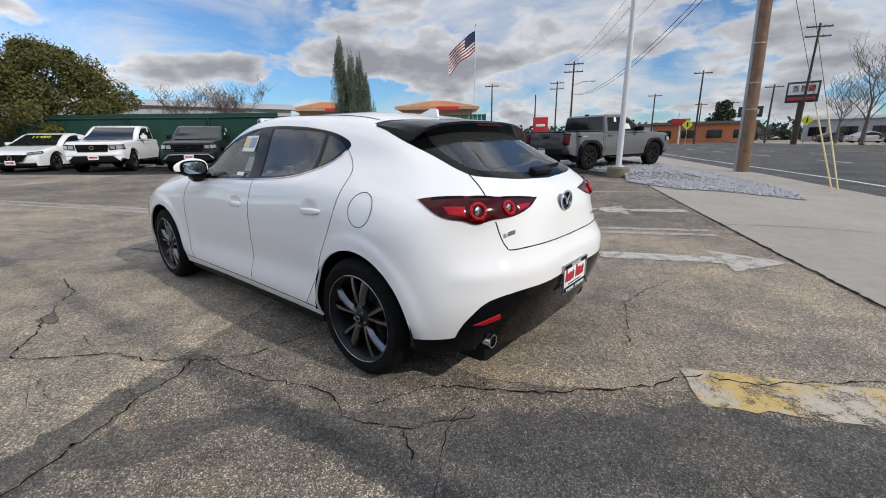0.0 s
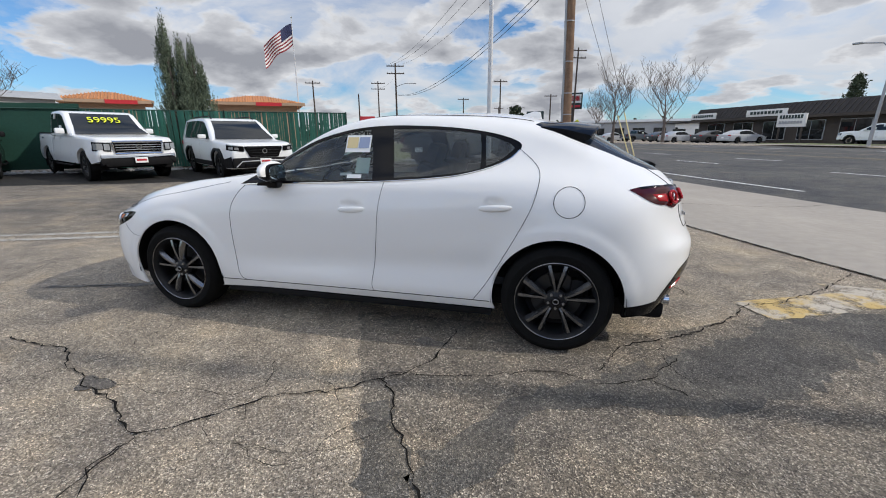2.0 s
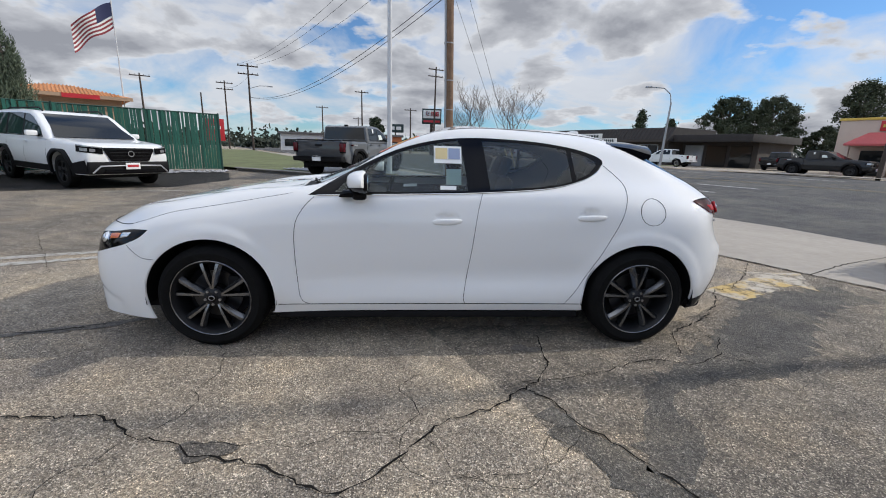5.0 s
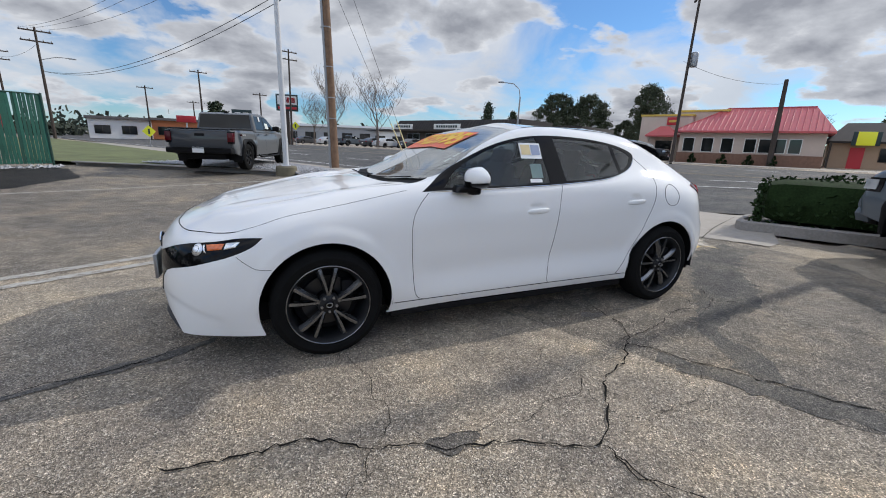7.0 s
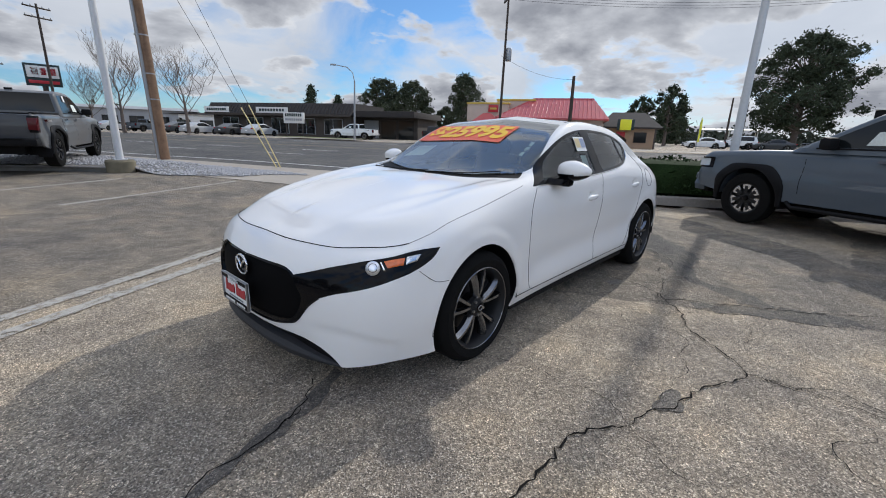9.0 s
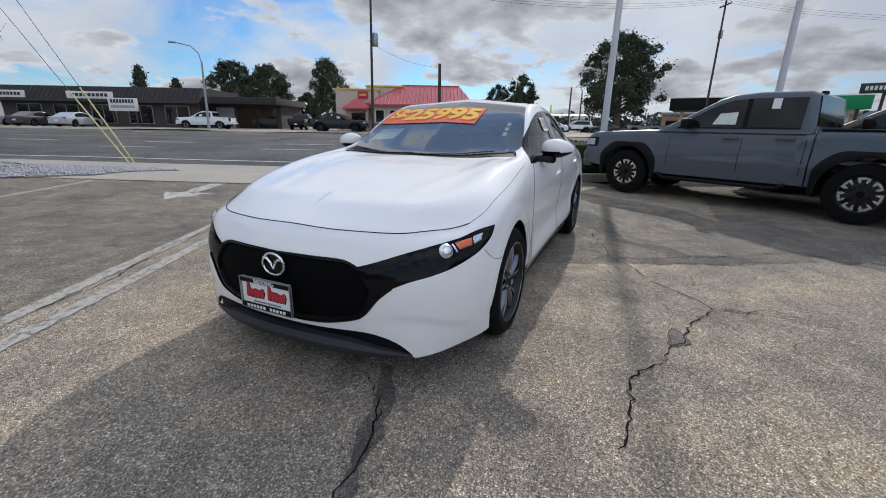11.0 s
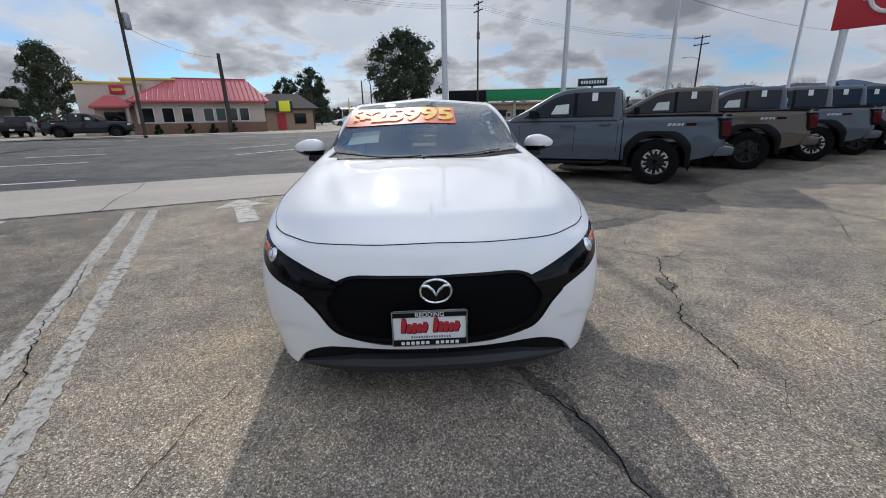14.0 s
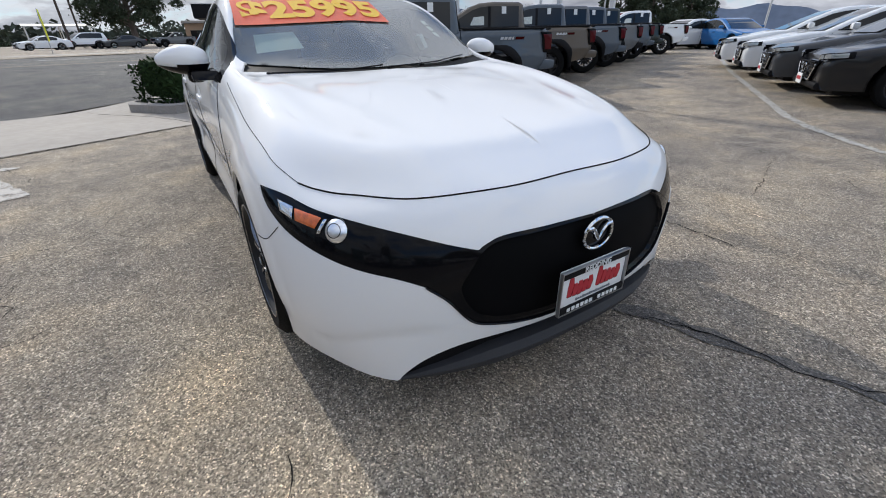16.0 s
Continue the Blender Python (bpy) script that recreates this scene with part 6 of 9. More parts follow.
def vehicle(kind, color, label, at, yaw, group="", price=None, name=None):
    """kind: pickup, big_pickup, suv, sedan. The nose looks to local -x; at: middle between the axles on the ground."""
    body = PAINT[color]
    K = {
        "pickup": dict(half=.925, nose=-2.52, tail=2.62, ax=1.60, r=.39, rim=.235, low=.42, belt=1.15, roof=1.70, cat="pickup truck"),
        "big_pickup": dict(half=1.02, nose=-2.80, tail=3.0, ax=1.775, r=.41, rim=.265, low=.46, belt=1.25, roof=1.93, cat="pickup truck"),
        "suv": dict(half=.985, nose=-2.42, tail=2.52, ax=1.45, r=.375, rim=.24, low=.34, belt=1.10, roof=1.76, cat="suv"),
        "sedan": dict(half=.915, nose=-2.35, tail=2.48, ax=1.40, r=.335, rim=.235, low=.24, belt=.93, roof=1.44, cat="car"),
    }[kind]
    v = thing(name or {"pickup": "pickup_truck", "big_pickup": "pickup_truck", "suv": "suv", "sedan": "sedan"}[kind], label, K["cat"], at, yaw, group)
    hf, x0, x1, ax, r, low, belt, roof = K["half"], K["nose"], K["tail"], K["ax"], K["r"], K["low"], K["belt"], K["roof"]
    ra = r + .085
    truck = "pickup" in kind
    bz = belt
    arches_f = arch_points(-ax, r, ra, low)
    if truck:
        bed = 1.0 if kind == "pickup" else 1.05
        nose = [(x0 + .05, low + .10), (x0, low + .16), (x0 - .02, belt - .42), (x0 + .03, belt - .13), (x0 + .16, belt - .065), (-ax + .25, belt - .01), (-.98, belt)]
        out = [(x0 + .05, low + .10, 0)] + nose[1:] + [(bed, belt + .01, 0), (bed, low, 0)] + [(-ax + ra, low, 0)] + arches_f + [(-ax - ra, low + .03, 0)]
        gh = [(-1.16, belt - .03), (-.72, belt + .20), (-.26, roof - .09), (-.06, roof - .025), (.25, roof), (bed - .16, roof - .01), (bed - .07, roof - .06), (bed - .01, belt - .03, 0)]
        splits = [(-.60, .13), (.19, bed - .17)]
    elif kind == "suv":
        nose = [(x0 + .06, low), (x0, low + .12), (x0 - .015, .80), (x0 + .05, .98), (x0 + .20, 1.04), (-1.35, 1.10), (-1.0, 1.12)]
        out = [(x0 + .06, low, 0)] + nose[1:] + [(1.7, belt + .04), (2.36, belt + .05), (2.47, belt - .02), (x1, .80), (x1 - .02, low + .14), (x1 - .1, low + .06, 0)] + arch_points(ax, r, ra, low) + [(0, low, 0)] + arches_f + [(-ax - ra, low, 0)]
        gh = [(-1.12, belt - .02), (-.70, belt + .26), (-.26, roof - .12), (-.02, roof - .03), (.6, roof), (1.7, roof - .02), (2.12, roof - .06), (2.30, belt + .32), (2.44, belt - .02, 0)]
        splits = [(-.62, .20), (.28, 1.10), (1.20, 1.95)]
    else:
        nose = [(x0 + .06, low), (x0, low + .10), (x0 - .01, .56), (x0 + .06, .70), (x0 + .25, .78), (-1.30, .93), (-1.0, .955)]
        out = [(x0 + .06, low, 0)] + nose[1:] + [(1.3, belt + .06), (1.9, belt + .07), (2.36, belt + .04), (2.46, belt - .04), (x1, .62), (x1 - .03, low + .12), (x1 - .1, low + .04, 0)] + arch_points(ax, r, ra, low) + [(0, low, 0)] + arches_f + [(-ax - ra, low, 0)]
        gh = [(-1.10, belt - .02), (-.62, belt + .24), (-.2, roof - .08), (.1, roof - .01), (.45, roof), (.95, roof - .05), (1.45, belt + .28), (1.98, belt + .04, 0), (1.9, belt - .02, 0)]
        splits = [(-.62, .22), (.30, 1.22)]
    width = plan_width(hf, x0, x1, .13 if not truck else .09, .05, .04, .72, None, .022 if truck else .012)
    shell = Shell(out, width, .09)
    part("body", shell.hull(), body, v)
    topw = plan_width(hf - .02, x0, x1, .10, .04, 0, .7, (belt - .03, .17 if truck else .24))
    cab = Shell(gh, topw, .07)
    part("cabin", cab.hull(.2), body, v)
    glz = .10
    for s in (-1, 1):
        for i, (a, b) in enumerate(splits):
            topz = lambda x: float(np.interp(x, [p[0] for p in gh], [p[1] for p in gh])) - .085
            poly = [(a, belt + .05)]
            first = i == 0
            if first:
                poly = [(a - .16, belt + .05)]
            poly.append((b, belt + .06))
            for x in np.linspace(b, a, 5):
                poly.append((float(x), max(belt + .10, topz(float(x)))))
            part("side_window", cab.panel(poly, s, .004), M_DARKGLASS, v)
        for (a0, b0), (a1, b1) in zip(splits, splits[1:]):
            tz = float(np.interp((b0 + a1) / 2, [p[0] for p in gh], [p[1] for p in gh])) - .085
            part("door_pillar", cab.panel([(b0 - .005, belt + .055), (a1 + .005, belt + .055), (a1 + .005, tz), (b0 - .005, tz)], s, .003), M_BLACK, v)
        part("belt_strip", cab.panel([(splits[0][0] - .2, belt + .025), (splits[-1][1], belt + .035), (splits[-1][1], belt + .055), (splits[0][0] - .2, belt + .045)], s, .008), M_BLACK, v)
    ws = [(p[0], p[1]) for p in gh[:4]]
    ws = [(ws[0][0] + .03, ws[0][1] + .05), ws[1], ws[2], (ws[3][0] - .05, ws[3][1] - .03)]
    wscr = part("windscreen", cab.cross(ws, .08, .004), M_DARKGLASS, v)
    if truck:
        rear = [(gh[-2][0] + .012, roof - .07), (gh[-1][0] - .005, belt + .08)]
        part("rear_window", cab.cross(rear, .05, .004), M_DARKGLASS, v)
        bed = gh[-1][0] + .03
        bs = [(bed, belt + .02), (x1 - .06, belt + .03), (x1 - .02, belt - .02), (x1 - .02, .72), (x1 - .14, low + .10, 0)] + arch_points(ax, r, ra, low) + [(bed, low, 0)]
        bside = Shell(bs, width, .06)
        for s in (-1, 1):
            bm = bside.panel([(p[0], p[1]) for p in bs], s, 0, .16)
            bmesh.ops.solidify(bm, geom=bm.faces[:], thickness=.07)
            part("bed_side", bm, body, v)
            part("bed_rail", box((bed + x1) / 2 - .03, s * (hf - .10), belt + .035, x1 - bed - .12, .10, .03, .012), M_BLACK, v)
        part("bed_floor", box((bed + x1) / 2, 0, low + .28, x1 - bed - .05, 2 * hf - .2, .06), M_BLACK, v)
        tg = part("tailgate", box(x1 - .03, 0, belt - .275, .07, 2 * hf - .17, .55, .03), PAINT["charcoal"] if color == "grey" else body, v)
        part("tailgate_handle", box(x1 + .012, 0, belt - .13, .02, .26, .07, .012), M_BLACK, tg)
        part("tailgate_trim", box(x1 + .008, 0, belt + .02, .06, 2 * hf - .2, .03, .012), M_BLACK, tg)
        part("rear_bumper", prism([(x1 - .16, low + .08), (x1 + .13, low + .10), (x1 + .15, low + .24), (x1 - .1, low + .26)], -(hf - .04), hf - .04, "y", .035), body if color != "grey" else M_BLACK, v)
        part("rear_step", box(x1 + .12, 0, low + .245, .12, 2 * hf - .5, .02, .008), M_BLACK, v)
        for s in (-1, 1):
            tl = part("tail_light", prism([(x1 - .17, belt - .02), (x1 + .03, belt - .025), (x1 + .035, belt - .36), (x1 - .10, belt - .36), (x1 - .13, belt - .09)], s * (hf - .085) - .072, s * (hf - .085) + .072, "y", .014), M_BLACKGLOSS, v, "red tail light in a dark frame")
            part("lens", prism([(x1 - .125, belt - .065), (x1 + .04, belt - .06), (x1 + .044, belt - .31), (x1 - .07, belt - .31), (x1 - .10, belt - .11)], s * (hf - .085) - .078, s * (hf - .085) + .078, "y", .012), M_TAILRED, tl)
            part("mud_flap", box(ax + ra + .06, s * (hf - .14), .38, .02, .24, .26, .006), M_BLACK, v)
            part("side_step", tube([(-1.0, s * (hf - .02), low + .0), (-.9, s * (hf + .03), low - .06), (.7, s * (hf + .03), low - .06), (.8, s * (hf - .02), low)], .028, 8), M_BLACK, v)
            for k, (w, dx) in enumerate(((.055, 0), (.055, .07), (.055, .14), (.03, .21), (.16, .27))):
                part("decal_bar", bside.panel([(1.72 + dx, belt - .14), (1.72 + dx + w, belt - .14), (1.735 + dx + w, belt - .095), (1.735 + dx, belt - .095)], s, .003), M_SILVER if k != 4 else M_DKRED, v)
        part("rear_plate", box(x1 + .16, 0, low + .19, .012, .31, .15, .004), M_PAPER, v)
        part("rack_light", box(bed - .2, 0, roof + .005, .07, .14, .05, .015), M_BLACK, v)
        for s in (-1, 1):
            part("window_paper", cab.panel([(-.28, belt + .09), (.04, belt + .09), (.04, belt + .27), (-.20, belt + .25)], s, .007), M_STICKER, v)
            part("window_tag", cab.panel([(.44, roof - .24), (.54, roof - .24), (.54, roof - .10), (.44, roof - .10)], s, .012, thick=.01), M_PAPER, v)
    else:
        n = len(gh)
        rear = {"suv": [(2.14, roof - .13), (2.30, belt + .26), (2.36, belt + .14)], "sedan": [(1.02, roof - .08), (1.45, belt + .26), (1.86, belt + .09)]}[kind]
        part("rear_window", cab.cross(rear, .12, .004), M_DARKGLASS, v)
        for s in (-1, 1):
            tz = {"suv": .98, "sedan": .86}[kind]
            tl = part("tail_light", box(x1 - .07, s * (hf - .16), tz, .16, .26, .12, .03), M_RED, v, "red tail light")
        part("rear_bumper", prism([(x1 - .14, low + .03), (x1 + .02, low + .08), (x1 + .035, low + .30), (x1 - .1, low + .32)], -(hf - .08), hf - .08, "y", .03), M_BLACK if kind == "suv" else body, v)
        part("rear_plate", box(x1 + .04, 0, .62, .012, .31, .15, .004), M_PAPER, v)
        if kind == "suv":
            part("roof_spoiler", prism([(2.02, roof - .05), (2.38, roof - .10), (2.36, roof - .13), (2.05, roof - .10)], -.62, .62, "y", .012), body, v)
            for s in (-1, 1):
                part("roof_rail", tube([(-.1, s * .62, roof - .03), (.05, s * .62, roof + .045), (1.7, s * .62, roof + .03), (1.85, s * .62, roof - .04)], .018, 8), M_BLACK, v)
    # wheels, flares, liners
    for s in (-1, 1):
        for x in (-ax, ax):
            truck_wheel(v, x, s * (hf - .135), r, K["rim"], M_SILVERRIM if color in ("slate", "silver", "green", "blue") or kind == "sedan" or (truck and color == "white") else None, 7 if truck else 5, .25 if truck else .22)
            if kind in ("pickup", "suv") and not (kind == "pickup" and color == "white"):
                part("fender_flare", flare(x, r, ra, s, lambda px, pz: float(width(px, pz)), .062 if kind == "pickup" else .05), M_BLACK, v)
            liner = []
            verts, faces = [], []
            for i, a in enumerate(np.linspace(-.2, math.pi + .2, 15)):
                for y in (hf - .03, hf - .42):
                    verts.append((x + (ra + .01) * math.cos(a), s * y, r + (ra + .01) * math.sin(a)))
                if i:
                    faces.append((2 * i - 2, 2 * i - 1, 2 * i + 1, 2 * i))
            part("wheel_liner", from_data(verts, faces), M_BLACK, v)
    part("underbody", box((x0 + x1) / 2, 0, low + .02, x1 - x0 - .5, 2 * hf - .75, .22, .04), M_BLACK, v)
    # face
    wn = lambda x, z: float(width(x, z))
    gz = {"pickup": .86, "big_pickup": .92, "suv": .80, "sedan": .50}[kind]
    gh2 = {"pickup": .25, "big_pickup": .32, "suv": .30, "sedan": .28}[kind]
    gw = {"pickup": .47, "big_pickup": .60, "suv": .52, "sedan": .50}[kind]
    low_w = {"pickup": .44, "big_pickup": .56, "suv": .40, "sedan": .34}[kind]
    t0, t1 = gz + gh2 / 2, gz - gh2 / 2
    g = part("grille", prism([(-gw, t0), (gw, t0), (gw, t0 - .06), (low_w, t1), (-low_w, t1), (-gw, t0 - .06)], x0 - .045, x0 + .10, "x", .012), M_BLACKGLOSS, v, "black front grille")
    bars = 5 if kind == "big_pickup" else 4
    gm = M_CHROME if kind == "big_pickup" else M_BLACK
    for k in range(bars):
        u = (k + .6) / bars
        part("grille_bar", box(x0 - .052, 0, t1 + gh2 * u, .018, 2 * (low_w + (gw - low_w) * u) - .08, .020, .007), gm, g)
    part("badge", lathe_x((x0 - .068, 0, gz + .02), .070, .012), M_CHROME, g)
    if kind in ("big_pickup", "sedan"):
        loop = [(x0 - .05, y, z) for y, z in ((-low_w, t1), (-gw, t0 - .06), (-gw, t0), (gw, t0), (gw, t0 - .06), (low_w, t1), (-low_w, t1))]
        loop = loop if kind == "big_pickup" else loop[1:2] + loop[:1] + loop[5:3:-1][:1] + loop[4:5]
        part("grille_frame", tube(loop, .028 if kind == "big_pickup" else .012, 8), M_CHROME, g)
    hz = {"pickup": .89, "big_pickup": .94, "suv": .885, "sedan": .68}[kind]
    hh = {"pickup": .17, "big_pickup": .23, "suv": .15, "sedan": .08}[kind]
    for s in (-1, 1):
        # a housing that wraps round the corner of the nose, with clear lenses in it
        xs = np.linspace(0, 1, 7)
        y_in = gw + .035
        def corner(u, z, lift):
            xf = x0 - .035 + lift * -1
            y_out = wn(x0 + .12, z)
            if u < .62:
                q = u / .62
                return (xf + .05 * q * q, s * (y_in + (y_out - .04 - y_in) * q), z)
            q = (u - .62) / .38
            x = x0 + .02 + .30 * q
            return (x, s * (wn(x, z) + .006 + lift), z)
        def wrap(u0, u1, za, zb, rise, lift):
            verts, faces = [], []
            for i, u in enumerate(np.linspace(u0, u1, 12)):
                up = rise * u
                lo2, hi2 = za + up * .9, zb + up
                for z in (lo2, .5 * (lo2 + hi2), hi2):
                    verts.append(corner(float(u), z, lift))
                if i:
                    b = 3 * i - 3
                    faces += [(b, b + 1, b + 4, b + 3), (b + 1, b + 2, b + 5, b + 4)]
            bm = from_data(verts, faces)
            bmesh.ops.recalc_face_normals(bm, faces=bm.faces)
            bmesh.ops.solidify(bm, geom=bm.faces[:], thickness=.02)
            return bm
        rise = .05 if kind in ("suv", "sedan") else .015
        h = part("headlight", wrap(0, .95, hz - hh / 2, hz + hh / 2, rise, .004), M_BLACKGLOSS, v, "clear headlight in a dark housing")
        if kind == "suv":
            part("lamp_strip", wrap(.04, .93, hz + hh * .36, hz + hh * .50, rise, .012), M_LAMPCLEAR, h)
            part("lamp_lens", wrap(.30, .52, hz - hh * .30, hz + hh * .10, rise, .010), M_STEEL, h)
            part("lamp_lens", wrap(.60, .80, hz - hh * .30, hz + hh * .10, rise, .010), M_STEEL, h)
        else:
            part("lamp_lens", wrap(.06, .36, hz - hh * .36, hz + hh * .36, rise, .012), M_LAMPCLEAR, h)
            part("lamp_lens", wrap(.42, .86, hz - hh * .34, hz + hh * .36, rise, .012), M_LAMPCLEAR, h)
        mz = belt + .10
        m = part("door_mirror", box(-.60, s * (hf + .10), mz, .13, .22, .16 if truck else .13, .045), M_BLACK if color in ("black", "green", "slate", "brown", "grey") else body, v)
        part("mirror_arm", box(-.58, s * (hf - .02), mz - .05, .08, .14, .05, .015), M_BLACK, m)
        for x, z in ((splits[0][1] - .12, belt - .10), (splits[-1][1] - .14 if len(splits) > 1 else .6, belt - .09)):
            part("door_handle", shell.panel([(x - .11, z - .018), (x + .11, z - .018), (x + .11, z + .018), (x - .11, z + .018)], s, .03, thick=.022), body, v)
        for x in ([splits[0][0] - .28, splits[0][1] + .04] + ([splits[1][1] + .10] if len(splits) > 1 else [])):
            xx = x
            part("door_gap", shell.panel([(xx - .004, low + .14), (xx + .004, low + .14), (xx + .004, belt - .02), (xx - .004, belt - .02)], s, .0015), M_CRACK, v)
    bw = hf - .13
    if truck:
        bump = part("front_bumper", prism([(x0 - .05, low + .17), (x0 - .075, low + .20), (x0 - .06, low + .29), (x0 + .10, low + .30), (x0 + .2, low + .16)], -bw, bw, "y", .025), M_CHROME if kind == "big_pickup" else body, v)
        part("lower_valance", prism([(-bw + .10, low - .03), (bw - .10, low - .03), (bw - .02, low + .17), (-bw + .02, low + .17)], x0 - .045, x0 + .15, "x", .02), M_BLACK, bump)
        for s in (-1, 1):
            part("bumper_corner", prism([(s * (bw - .02), low), (s * (bw - .20), low + .16), (s * (bw - .02), low + .20), (s * (bw + .02), low + .10)][::s], x0 - .058, x0 + .12, "x", .01), M_BLACK if kind == "big_pickup" else body, bump)
            part("fog_lamp", box(x0 - .062, s * (bw - .12), low + .225, .012, .12, .035, .005), M_LAMPCLEAR, bump)
    elif kind == "sedan":
        bump = part("front_bumper", prism([(x0 - .02, low + .0), (x0 - .045, low + .05), (x0 - .03, low + .10), (x0 + .10, low + .12), (x0 + .2, low)], -(bw - .06), bw - .06, "y", .02), M_BLACK, v, "black lower front lip")
        for s in (-1, 1):
            part("side_intake", prism([(s * (bw - .06), low + .10), (s * (bw - .24), low + .12), (s * (bw - .12), low + .30), (s * (bw - .05), low + .30)][::s], x0 + .005, x0 + .16, "x", .008), M_BLACK, bump)
    else:
        bump = part("front_bumper", prism([(x0 - .03, low + .02), (x0 - .06, low + .10), (x0 - .05, low + .29), (x0 + .10, low + .31), (x0 + .2, low)], -bw, bw, "y", .03), M_BLACK if kind == "suv" else body, v)
        for s in (-1, 1):
            part("bumper_corner", shell.panel([(x0 + .04, low + .02), (-ax - ra - .02, low + .02), (-ax - ra - .02, low + .24), (x0 + .04, low + .33)], s, .012, thick=.012), M_BLACK, bump)
        part("lower_intake", box(x0 - .058, 0, low + .085, .03, 1.15, .10, .02), M_BLACKGLOSS, bump)
    if kind == "suv" or color == "green":
        part("skid_strip", tube([(x0 - .045, -.80, low + .05), (x0 - .075, -.64, low + .20), (x0 - .078, 0, low + .215), (x0 - .075, .64, low + .20), (x0 - .045, .80, low + .05)], .018, 8), M_SILVER, bump)
    pl = part("front_plate", box(x0 - .098, 0, low + (.20 if kind == "suv" else .12), .012, .31, .15, .004), M_PAPER, v, "white dealer plate with red bars")
    part("bar", box(x0 - .106, 0, low + (.205 if kind == "suv" else .125), .004, .24, .055, .003), M_REDINK, pl)
    if kind == "suv":
        part("roof_spoiler", prism([(2.02, roof - .05), (2.34, roof - .075), (2.40, roof - .12), (2.06, roof - .14)], -.66, .66, "y", .012), body, v)
        for s in (-1, 1):
            part("side_cladding", shell.panel([(-ax + ra, low + .02), (ax - ra, low + .02), (ax - ra, low + .16), (-ax + ra, low + .16)], s, .012, thick=.01), M_BLACK, v)
    if price:
        a, b = ws[1], ws[2]
        cx, cz = a[0] + .52 * (b[0] - a[0]) - .02, a[1] + .52 * (b[1] - a[1]) + .012
        tilt = math.atan2(b[1] - a[1], b[0] - a[0])
        m4 = Matrix.Translation((cx, 0, cz)) @ Matrix(((0, math.cos(tilt), -math.sin(tilt)), (-1, 0, 0), (0, math.sin(tilt), math.cos(tilt)))).to_4x4()
        letters(price, .34 if kind == "big_pickup" else .26, M_FIGY, wscr, m4, "price_figures", .004)
    return v


def lathe_x(c, r, t):
    bm = lathe([(r * .72, 0), (r, 0), (r, t), (r * .72, t)], 24, "y", close=True)
    bmesh.ops.rotate(bm, matrix=Matrix.Rotation(radians(90), 3, "Z"), verts=bm.verts)
    bmesh.ops.translate(bm, vec=c, verts=bm.verts)
    return bm


M_STICKER = mat("window_sticker_paper", (0.62, 0.66, 0.62), 0.6, spread=0.25, scale=18)


def park(kind, color, label, axle_xy, heading, group="", price=None, lift=0.0, rear=False, copy_of=None):
    """Place by the middle of the front (or rear) axle and the way the nose points."""
    h = Vector(heading).normalized()
    ax = {"pickup": 1.60, "big_pickup": 1.775, "suv": 1.45, "sedan": 1.40}[kind]
    c = Vector(axle_xy) + (h * ax if rear else -h * ax)
    yaw = math.atan2(-h.y, -h.x)
    f, b = c + h * ax, c - h * ax
    zf, zb = G(f.x, f.y) + lift, G(b.x, b.y) + lift
    m = Matrix.Translation((c.x, c.y, (zf + zb) / 2)) @ Matrix.Rotation(yaw, 4, "Z") @ Matrix.Rotation(math.atan2(zf - zb, 2 * ax), 4, "Y")
    if copy_of:
        ob = copy_thing(copy_of, m)
        if label:
            tagged(ob, label)
        return ob
    ob = vehicle(kind, color, label, (0, 0, 0), 0, group, price)
    ob.matrix_basis = m
    return ob


